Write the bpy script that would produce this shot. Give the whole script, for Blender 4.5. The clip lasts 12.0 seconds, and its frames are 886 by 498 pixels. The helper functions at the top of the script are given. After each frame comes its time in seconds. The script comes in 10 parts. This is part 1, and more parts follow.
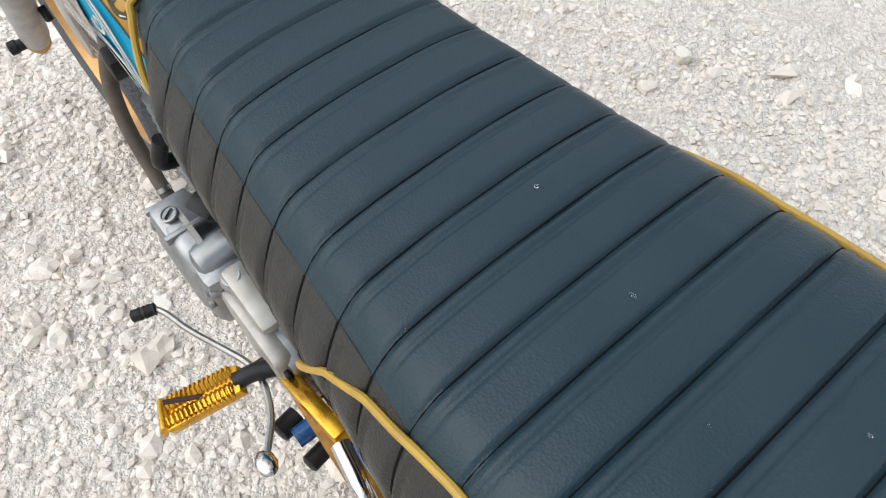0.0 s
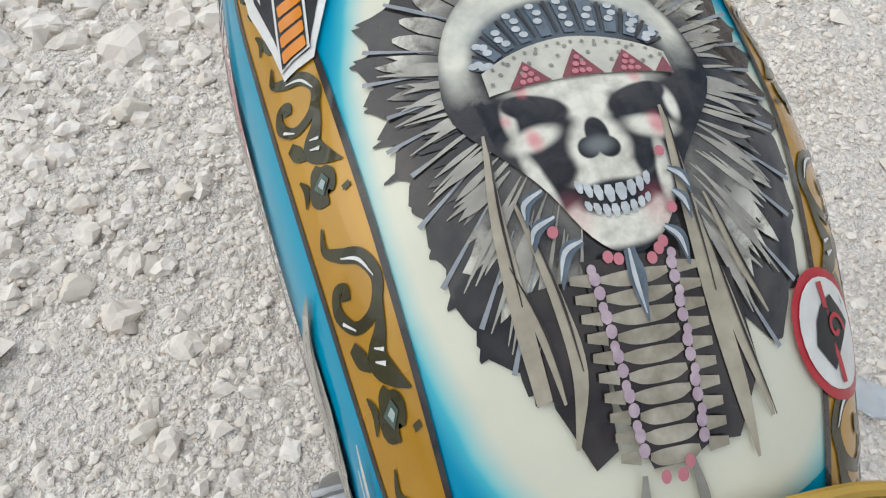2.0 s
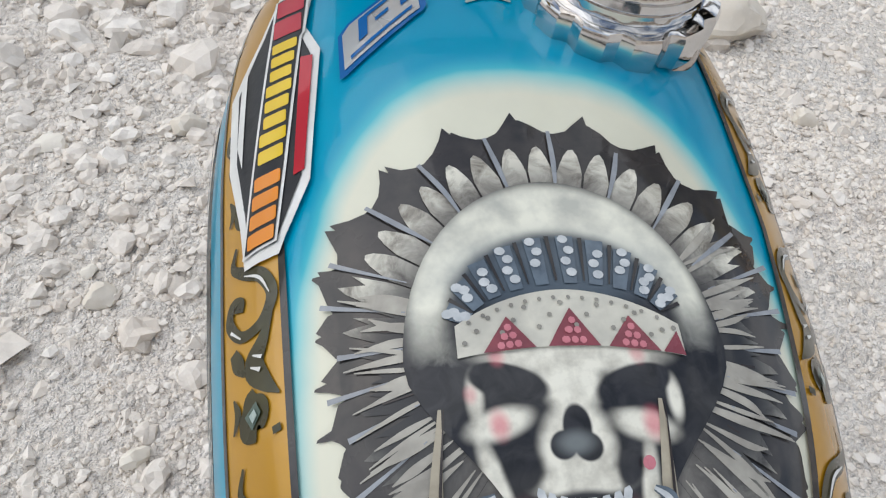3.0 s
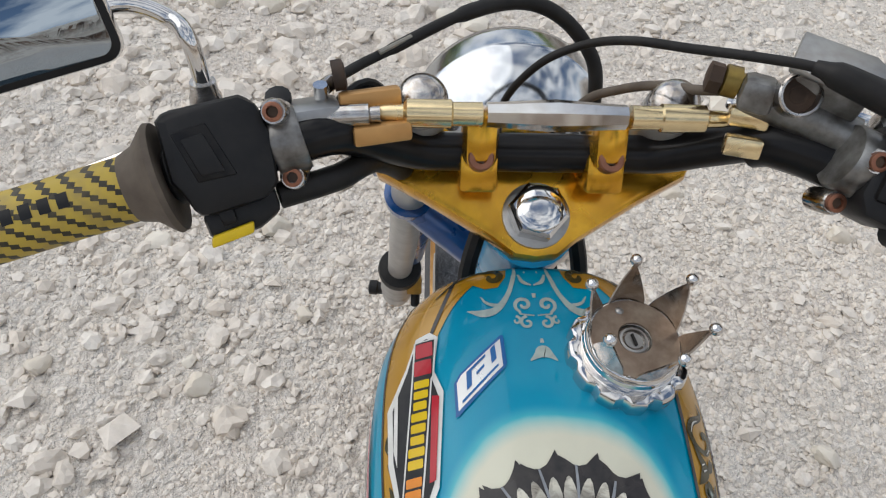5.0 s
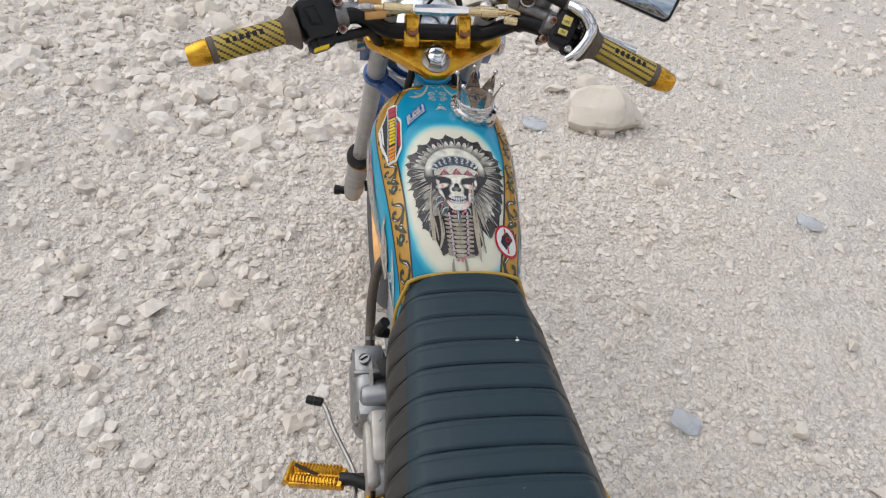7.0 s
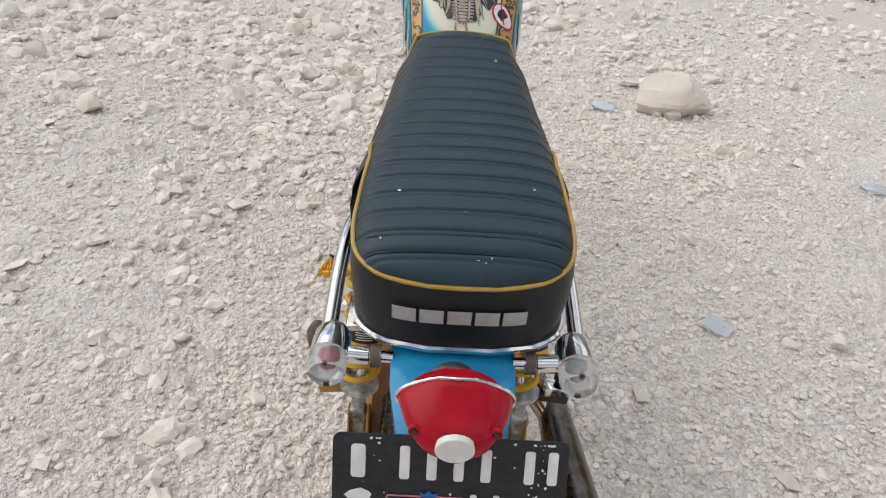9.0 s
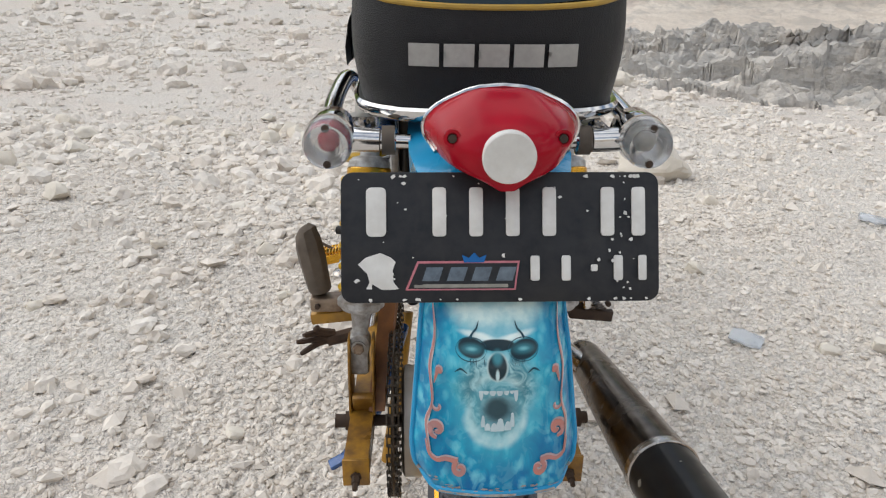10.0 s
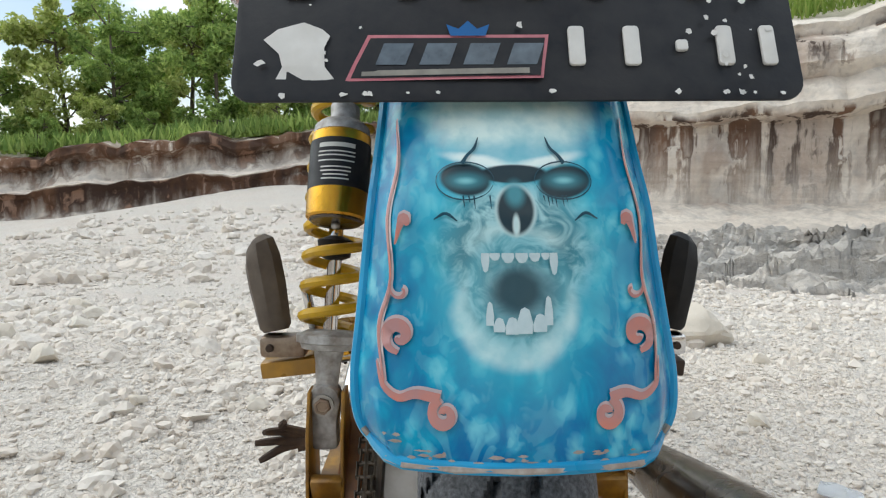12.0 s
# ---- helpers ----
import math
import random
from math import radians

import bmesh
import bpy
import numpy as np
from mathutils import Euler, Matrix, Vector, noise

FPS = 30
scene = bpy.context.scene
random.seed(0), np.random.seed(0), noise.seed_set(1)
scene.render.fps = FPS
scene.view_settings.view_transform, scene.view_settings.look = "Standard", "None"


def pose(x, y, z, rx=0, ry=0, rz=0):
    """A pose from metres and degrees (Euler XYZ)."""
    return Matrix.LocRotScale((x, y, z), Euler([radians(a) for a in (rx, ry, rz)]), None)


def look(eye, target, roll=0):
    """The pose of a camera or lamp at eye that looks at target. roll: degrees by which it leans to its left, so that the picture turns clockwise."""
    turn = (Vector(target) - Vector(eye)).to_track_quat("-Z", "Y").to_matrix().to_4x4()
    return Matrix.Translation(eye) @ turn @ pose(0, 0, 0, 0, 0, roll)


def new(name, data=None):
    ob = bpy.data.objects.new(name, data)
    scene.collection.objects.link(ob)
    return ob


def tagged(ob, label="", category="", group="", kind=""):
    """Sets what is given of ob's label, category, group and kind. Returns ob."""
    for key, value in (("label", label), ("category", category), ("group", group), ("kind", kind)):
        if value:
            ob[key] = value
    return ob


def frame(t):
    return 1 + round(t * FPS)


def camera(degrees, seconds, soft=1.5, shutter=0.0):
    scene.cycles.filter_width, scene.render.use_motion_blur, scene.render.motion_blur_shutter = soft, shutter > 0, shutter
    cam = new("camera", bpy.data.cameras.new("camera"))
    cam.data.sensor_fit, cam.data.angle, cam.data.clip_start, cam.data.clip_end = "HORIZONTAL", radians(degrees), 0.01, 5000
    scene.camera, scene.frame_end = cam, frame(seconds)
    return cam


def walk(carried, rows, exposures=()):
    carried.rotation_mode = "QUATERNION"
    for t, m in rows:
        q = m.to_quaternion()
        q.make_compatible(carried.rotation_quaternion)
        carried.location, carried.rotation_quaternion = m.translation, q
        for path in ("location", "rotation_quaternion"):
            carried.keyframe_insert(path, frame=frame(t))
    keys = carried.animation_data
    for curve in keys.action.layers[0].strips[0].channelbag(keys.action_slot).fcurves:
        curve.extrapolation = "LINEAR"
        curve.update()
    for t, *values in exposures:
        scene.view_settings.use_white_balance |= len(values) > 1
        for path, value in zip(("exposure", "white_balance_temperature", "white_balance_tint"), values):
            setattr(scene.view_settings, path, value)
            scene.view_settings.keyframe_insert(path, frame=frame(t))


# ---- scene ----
cam = camera(64.32, 12.0, 1.2)
# seconds, eye, target, roll
ROWS = [
    (0, (-0.1445, 0.2410, 1.0819), (0.1779, 0.6940, 0.2507), -4.72),
    (0.2, (-0.1500, 0.3055, 1.0865), (0.1714, 0.7838, 0.2693), -3.51),
    (0.5, (-0.1554, 0.4031, 1.1151), (0.1487, 0.9047, 0.3051), -3.95),
    (0.7, (-0.1580, 0.4499, 1.1231), (0.1337, 0.9840, 0.3295), -4.92),
    (1, (-0.1484, 0.5307, 1.1245), (0.1365, 1.0583, 0.3242), -2.99),
    (1.5, (-0.1167, 0.6119, 1.0635), (0.1208, 1.1551, 0.2582), -1.54),
    (2, (-0.0840, 0.6495, 1.0129), (0.0906, 1.2209, 0.2110), 1.93),
    (2.5, (-0.0711, 0.6828, 1.0231), (0.0207, 1.2903, 0.2341), 2.59),
    (3, (-0.0487, 0.7133, 1.0261), (0.0692, 1.3294, 0.2474), 6.38),
    (3.5, (-0.0331, 0.7475, 1.0316), (0.0703, 1.3593, 0.2474), 6.28),
    (3.7, (-0.0326, 0.7632, 1.0432), (0.0583, 1.3793, 0.2608), 5.55),
    (5.3, (-0.0935, 0.6622, 1.2783), (-0.0437, 1.3518, 0.5558), 3.74),
    (5.5, (-0.0993, 0.5801, 1.3038), (-0.0443, 1.2874, 0.5991), 3.86),
    (6, (-0.1141, 0.3892, 1.3737), (-0.0312, 1.1231, 0.6995), 5.57),
    (6.5, (-0.1496, 0.2524, 1.4324), (-0.0215, 0.9515, 0.7289), 7.94),
    (7, (-0.1730, 0.0734, 1.4471), (-0.0049, 0.7782, 0.7578), 8.26),
    (7.2, (-0.1765, -0.0088, 1.4409), (-0.0155, 0.7079, 0.7624), 6.90),
    (8.8, (-0.0184, -0.3843, 1.2585), (-0.0080, 0.4095, 0.6504), 4.31),
    (9, (-0.0242, -0.3955, 1.1985), (-0.0116, 0.4026, 0.5961), 3.46),
    (9.5, (-0.0437, -0.4197, 1.0318), (-0.0227, 0.4147, 0.4811), 2.14),
    (10, (-0.0568, -0.4428, 0.8348), (-0.0163, 0.4719, 0.4326), 0.69),
    (10.5, (-0.0667, -0.4609, 0.7189), (-0.0152, 0.4892, 0.4112), 0.38),
    (11, (-0.0426, -0.4592, 0.6499), (0.0173, 0.5097, 0.4097), 0.11),
    (11.5, (-0.0317, -0.4114, 0.6381), (0.0106, 0.5813, 0.5248), -0.49),
    (12, (-0.0300, -0.2950, 0.5927), (-0.0212, 0.6990, 0.4836), -0.28),
]
EXPOSURES = [(0.0, 0.56, 6420, 7.0), (0.6, 0.42, 6450, 7.0), (1.2, 0.17, 6320, 5.0), (2.0, 0.16, 6320, 6.0), (2.5, 0.16, 6320, 8.0), (3.5, 0.10, 6250, 8.0), (5.5, -0.04, 6540, 8.0), (6.2, 0.06, 6560, 9.0), (7.0, 0.07, 6560, 10.5), (9.0, 0.15, 6580, 10.0), (10.0, 0.18, 6560, 8.0), (11.0, 0.22, 6500, 8.0), (12.0, 0.27, 6400, 4.0)]
walk(cam, [(t, look(eye, target, roll)) for t, eye, target, roll in ROWS], EXPOSURES)

# ---- sky, sun ----
world = bpy.data.worlds.new("world")
scene.world = world
world.use_nodes = True
wn, wl = world.node_tree.nodes, world.node_tree.links
wn.clear()
sky = wn.new("ShaderNodeTexSky")
sky.sky_type, sky.sun_disc = "NISHITA", False
sky.sun_elevation, sky.sun_rotation = radians(50), radians(-70)
sky.air_density, sky.dust_density = 1.0, 2.0
sky_pos = wn.new("ShaderNodeTexCoord")
sky_map = wn.new("ShaderNodeMapping")
sky_map.inputs["Scale"].default_value = (1.6, 1.6, 4.0)
cloud = wn.new("ShaderNodeTexNoise")
cloud.inputs["Scale"].default_value, cloud.inputs["Detail"].default_value = 2.2, 7.0
cloud_ramp = wn.new("ShaderNodeValToRGB")
cloud_ramp.color_ramp.elements[0].position, cloud_ramp.color_ramp.elements[1].position = 0.40, 0.60
cloud_mix = wn.new("ShaderNodeMix")
cloud_mix.data_type = "RGBA"
cloud_mix.inputs[7].default_value = (8.6, 8.7, 9.0, 1)
back = wn.new("ShaderNodeBackground")
back.inputs["Strength"].default_value = 0.125
sky_out = wn.new("ShaderNodeOutputWorld")
wl.new(sky_pos.outputs["Generated"], sky_map.inputs["Vector"])
wl.new(sky_map.outputs["Vector"], cloud.inputs["Vector"])
wl.new(cloud.outputs["Fac"], cloud_ramp.inputs["Fac"])
wl.new(cloud_ramp.outputs["Color"], cloud_mix.inputs[0])
wl.new(sky.outputs["Color"], cloud_mix.inputs[6])
wl.new(cloud_mix.outputs[2], back.inputs["Color"])
wl.new(back.outputs["Background"], sky_out.inputs["Surface"])

sun_lamp = bpy.data.lights.new("sun", "SUN")
sun_lamp.energy, sun_lamp.angle, sun_lamp.color = 1.2, radians(75), (1.0, 0.975, 0.94)
sun = new("sun", sun_lamp)
sun.matrix_world = look((-4.5, 2.2, 6.0), (0.0, 0.6, 0.0))

# ---- materials ----
class Nodes:
    """A material under construction: short calls that make and join nodes."""

    def __init__(self, name, rough=0.5, metal=0.0, coat=0.0, spec=0.5):
        self.mat = bpy.data.materials.new(name)
        self.mat.use_nodes = True
        self.tree = self.mat.node_tree
        self.bsdf = self.tree.nodes["Principled BSDF"]
        self.set("Roughness", rough), self.set("Metallic", metal)
        self.set("Coat Weight", coat), self.set("Coat Roughness", 0.06), self.set("Specular IOR Level", min(spec, 0.15) if coat and not metal else spec)
        self.place = self.tree.nodes.new("ShaderNodeTexCoord").outputs["Object"]

    def set(self, key, value):
        if isinstance(value, bpy.types.NodeSocket):
            self.tree.links.new(value, self.bsdf.inputs[key])
        else:
            self.bsdf.inputs[key].default_value = value

    def node(self, kind, out=0, **inputs):
        n = self.tree.nodes.new(kind)
        for key, value in inputs.items():
            slot = n.inputs[int(key[1:])] if key[0] == "i" and key[1:].isdigit() else n.inputs[key.replace("_", " ")]
            if isinstance(value, bpy.types.NodeSocket):
                self.tree.links.new(value, slot)
            else:
                slot.default_value = value
        return n, n.outputs[out]

    def math(self, op, a, b=0.0, c=0.0):
        n, out = self.node("ShaderNodeMath", i0=a, i1=b, i2=c)
        n.operation = op
        return out

    def scaled(self, sx, sy, sz, at=None):
        return self.node("ShaderNodeMapping", Vector=at or self.place, Scale=(sx, sy, sz))[1]

    def noise(self, scale, detail=4.0, at=None, rough=0.55, warp=0.0):
        return self.node("ShaderNodeTexNoise", Vector=at or self.place, Scale=scale, Detail=detail, Roughness=rough, Distortion=warp)[1]

    def cells(self, scale, at=None, feature="F1", out=0):
        n, _ = self.node("ShaderNodeTexVoronoi", Vector=at or self.place, Scale=scale)
        n.feature = feature
        return n.outputs[out]

    def ramp(self, value, low, high, a=0.0, b=1.0):
        return self.node("ShaderNodeMapRange", Value=value, From_Min=low, From_Max=high, To_Min=a, To_Max=b)[1]

    def mix(self, fac, a, b, mode="MIX"):
        n = self.tree.nodes.new("ShaderNodeMix")
        n.data_type, n.blend_type = "RGBA", mode
        for slot, value in ((0, fac), (6, a), (7, b)):
            if isinstance(value, bpy.types.NodeSocket):
                self.tree.links.new(value, n.inputs[slot])
            else:
                n.inputs[slot].default_value = value if slot == 0 else (*value, 1)
        return n.outputs[2]

    def bump(self, height, strength=0.3, distance=0.001, under=None):
        n, out = self.node("ShaderNodeBump", Height=height, Strength=strength, Distance=distance)
        if under:
            self.tree.links.new(under, n.inputs["Normal"])
        return out

    def axis(self, n):
        return self.node("ShaderNodeSeparateXYZ", Vector=self.place)[0].outputs[n]


def surface(name, base, dark=None, rough=0.5, metal=0.0, grain=40.0, stain=6.0, amount=0.35, bump=0.0, bump_scale=300.0, coat=0.0, spec=0.5, spread=0.12):
    """A plain surface with grain and stains at two scales."""
    m = Nodes(name, rough, metal, coat, spec)
    dark = dark or tuple(0.6 * c for c in base)
    fine, broad = m.noise(grain, 5), m.noise(stain, 4, warp=0.4)
    worn = m.ramp(m.math("MULTIPLY", fine, broad), 0.14, 0.42, amount, 0.0)
    m.set("Base Color", m.mix(worn, base, dark))
    m.set("Roughness", m.ramp(broad, 0.3, 0.7, max(0.02, rough - spread), min(1.0, rough + spread)))
    if bump:
        m.set("Normal", m.bump(m.noise(bump_scale, 3), bump, 0.0006))
    return m.mat


def gravel_material():
    m = Nodes("crushed_limestone", 0.95, spec=0.15)
    big, mid, fine = m.noise(1.1, 5, warp=0.5), m.noise(9.0, 5), m.noise(70.0, 4)
    pebble, _ = m.node("ShaderNodeTexVoronoi", Vector=m.place, Scale=78.0)
    grit, _ = m.node("ShaderNodeTexVoronoi", Vector=m.place, Scale=230.0)
    tone = m.mix(m.ramp(big, 0.36, 0.64), (0.790, 0.728, 0.652), (0.742, 0.698, 0.638))
    tone = m.mix(m.ramp(m.noise(0.55, 4, warp=0.8), 0.45, 0.60, 0.0, 0.7), tone, (0.76, 0.660, 0.580))
    tone = m.mix(m.ramp(m.noise(2.6, 5, warp=0.7), 0.54, 0.68, 0.0, 0.30), tone, (0.63, 0.615, 0.590))
    tone = m.mix(m.ramp(mid, 0.5, 0.68, 0.0, 0.38), tone, (0.60, 0.535, 0.455))
    tone = m.mix(m.ramp(fine, 0.5, 0.75, 0.0, 0.40), tone, (0.50, 0.455, 0.40))
    tone = m.mix(m.math("MULTIPLY", pebble.outputs["Color"], 0.40), tone, (0.85, 0.815, 0.76))
    tone = m.mix(m.math("MULTIPLY", grit.outputs["Color"], 0.22), tone, (0.55, 0.505, 0.45))
    # Gaps between pebbles darkened in the colour, standing in for shade.
    tone = m.mix(m.ramp(pebble.outputs["Distance"], 0.45, 0.80, 0.0, 0.35), tone, (0.38, 0.335, 0.285))
    m.set("Base Color", tone)
    high = m.math("ADD", m.math("MULTIPLY", pebble.outputs["Distance"], -1.1), m.math("MULTIPLY", fine, 1.1))
    high = m.math("ADD", high, m.math("MULTIPLY", grit.outputs["Distance"], -0.5))
    m.set("Normal", m.bump(high, 0.9, 0.009))
    return m.mat


def stone_material(name, pale, warm, scale=22.0):
    m = Nodes(name, 0.93, spec=0.15)
    each, _ = m.node("ShaderNodeObjectInfo")
    isle = m.node("ShaderNodeNewGeometry")[0].outputs["Random Per Island"]
    lucky = m.math("FRACT", m.math("ADD", isle, each.outputs["Random"]))
    grain, spots = m.noise(scale, 6), m.noise(scale * 6, 4)
    tone = m.mix(m.ramp(lucky, 0.0, 1.0), pale, warm)
    tone = m.mix(m.ramp(grain, 0.48, 0.7, 0.0, 0.5), tone, tuple(0.68 * c for c in warm))
    tone = m.mix(m.ramp(spots, 0.55, 0.75, 0.0, 0.35), tone, (0.8, 0.77, 0.72))
    m.set("Base Color", tone)
    m.set("Normal", m.bump(m.math("ADD", grain, m.math("MULTIPLY", spots, 0.4)), 0.6, 0.004))
    return m.mat


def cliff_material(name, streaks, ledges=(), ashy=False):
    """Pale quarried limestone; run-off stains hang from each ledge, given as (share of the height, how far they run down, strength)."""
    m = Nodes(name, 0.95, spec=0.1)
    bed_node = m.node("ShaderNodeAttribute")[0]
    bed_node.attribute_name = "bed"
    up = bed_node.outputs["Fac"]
    run = m.noise(1.0, 5, m.scaled(1.9, 1.9, 0.07), warp=0.25, rough=0.6)
    wide = m.noise(1.0, 3, m.scaled(0.75, 0.75, 0.06), warp=0.4)
    beds = m.noise(1.0, 4, m.scaled(0.25, 0.25, 3.2), warp=0.6)
    grit, lumps = m.noise(7.0, 7), m.noise(1.6, 6, warp=0.9)
    tone = m.mix(m.ramp(beds, 0.35, 0.65), (0.80, 0.73, 0.64), (0.66, 0.585, 0.50))
    tone = m.mix(m.ramp(grit, 0.45, 0.75, 0.0, 0.45), tone, (0.48, 0.43, 0.375))
    tone = m.mix(m.ramp(lumps, 0.50, 0.66, 0.0, 0.5), tone, (0.40, 0.375, 0.345))
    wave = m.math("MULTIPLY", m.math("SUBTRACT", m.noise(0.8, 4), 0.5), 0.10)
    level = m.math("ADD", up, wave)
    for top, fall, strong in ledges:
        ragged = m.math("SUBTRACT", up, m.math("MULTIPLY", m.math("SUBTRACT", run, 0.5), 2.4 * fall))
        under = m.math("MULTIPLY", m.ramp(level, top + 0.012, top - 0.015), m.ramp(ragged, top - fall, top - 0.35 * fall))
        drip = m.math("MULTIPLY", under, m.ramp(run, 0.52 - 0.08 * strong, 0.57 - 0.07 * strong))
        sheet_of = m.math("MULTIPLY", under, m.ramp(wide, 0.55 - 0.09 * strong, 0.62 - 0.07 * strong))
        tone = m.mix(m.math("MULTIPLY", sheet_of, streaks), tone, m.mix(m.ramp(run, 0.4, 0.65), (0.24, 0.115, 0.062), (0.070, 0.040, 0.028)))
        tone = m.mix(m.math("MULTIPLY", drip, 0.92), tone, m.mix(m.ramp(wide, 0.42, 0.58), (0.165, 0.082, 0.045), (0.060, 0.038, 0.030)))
    if ashy:
        tone = m.mix(m.ramp(m.noise(2.4, 5, warp=0.6), 0.3, 0.6, 0.25, 0.70), tone, (0.41, 0.405, 0.39))
        tone = m.mix(m.ramp(m.noise(1.0, 5, m.scaled(2.0, 2.0, 9.0), warp=1.2), 0.54, 0.64, 0.0, 0.35), tone, (0.30, 0.29, 0.275))
    m.set("Base Color", tone)
    m.set("Normal", m.bump(m.math("ADD", grit, beds), 1.0 if ashy else 0.8, 0.10 if ashy else 0.08))
    return m.mat


def leaf_material(name, a, b):
    m = Nodes(name, 0.6, spec=0.3)
    isle = m.node("ShaderNodeNewGeometry")[0].outputs["Random Per Island"]
    tone = m.mix(isle, a, b)
    tone = m.mix(m.ramp(m.noise(1.3, 3), 0.4, 0.65, 0.0, 0.35), tone, tuple(0.5 * c for c in a))
    m.set("Base Color", tone)
    glow, through_leaf = m.node("ShaderNodeBsdfTranslucent", Color=tone)
    both_ways = m.node("ShaderNodeMixShader", Fac=0.45)[0]
    tree_of = m.mat.node_tree
    out = next(n for n in tree_of.nodes if n.type == "OUTPUT_MATERIAL")
    tree_of.links.new(out.inputs["Surface"].links[0].from_socket, both_ways.inputs[1])
    tree_of.links.new(through_leaf, both_ways.inputs[2])
    tree_of.links.new(both_ways.outputs[0], out.inputs["Surface"])
    return m.mat


def vinyl_material(name, base, grain=900.0, strength=0.35):
    """Seat cover: fine leather grain, dust and dull marks."""
    m = Nodes(name, 0.42, spec=0.36)
    pores = m.cells(grain)
    dust = m.noise(7.0, 6, warp=0.8)
    marks = m.noise(1.0, 5, m.scaled(90, 14, 60))
    tone = m.mix(m.ramp(dust, 0.45, 0.78, 0.0, 0.10), base, (0.07, 0.085, 0.095))
    tone = m.mix(m.ramp(marks, 0.62, 0.8, 0.0, 0.07), tone, (0.11, 0.125, 0.14))
    m.set("Base Color", tone)
    m.set("Roughness", m.ramp(dust, 0.35, 0.7, 0.34, 0.52))
    m.set("Normal", m.bump(m.math("ADD", pores, m.math("MULTIPLY", m.noise(28.0, 3), 1.3)), strength, 0.0012))
    return m.mat


def tank_paint():
    """Teal lacquer that fades into a cream field behind the painted emblem."""
    m = Nodes("teal_tank_paint", 0.28, coat=0.4)
    x, y = m.axis(0), m.axis(1)
    mid = m.ramp(y, 0.69, 0.78, 0.009, 0.003)
    dx = m.math("POWER", m.math("DIVIDE", m.math("ABSOLUTE", m.math("SUBTRACT", x, mid)), 0.070), 2.5)
    dy = m.math("POWER", m.math("DIVIDE", m.math("ABSOLUTE", m.math("SUBTRACT", y, 0.786)), 0.112), 2.5)
    d = m.math("ADD", m.math("ADD", dx, dy), m.math("MULTIPLY", m.math("SUBTRACT", m.noise(18.0, 3), 0.5), 0.22))
    field = m.node("ShaderNodeMapRange", Value=d, From_Min=1.22, From_Max=0.72)[0]
    field.interpolation_type = "SMOOTHSTEP"
    only_top = m.math("MULTIPLY", field.outputs[0], m.math("GREATER_THAN", m.axis(2), 0.80))
    teal = m.mix(m.ramp(m.noise(9.0, 4), 0.35, 0.7), (0.0, 0.225, 0.385), (0.0, 0.305, 0.465))
    cream = m.mix(m.ramp(m.noise(14.0, 5), 0.4, 0.7), (0.66, 0.65, 0.52), (0.58, 0.57, 0.46))
    veil = m.mix(m.ramp(only_top, 0.0, 0.45), teal, (0.09, 0.47, 0.52))
    m.set("Base Color", m.mix(m.ramp(only_top, 0.30, 0.95), veil, cream))
    m.set("Normal", m.bump(m.noise(60.0, 2), 0.05, 0.001))
    return m.mat


def soft_spot(m, cx, cy, rx, ry, turn=0.0, soft=0.3, at=None):
    """A soft-edged oval of spray paint in the plan (or in the plane given): 1 inside, 0 outside."""
    n = m.node("ShaderNodeMapping", Vector=at or m.place, Location=(cx, cy, 0.0), Rotation=(0.0, 0.0, radians(turn)), Scale=(rx, ry, 1000.0))[0]
    n.vector_type = "TEXTURE"
    d = m.node("ShaderNodeVectorMath", i0=n.outputs[0])[0]
    d.operation = "LENGTH"
    r = m.node("ShaderNodeMapRange", Value=d.outputs["Value"], From_Min=1.0 + soft, From_Max=1.0 - soft)[0]
    r.interpolation_type = "SMOOTHSTEP"
    return r.outputs[0]


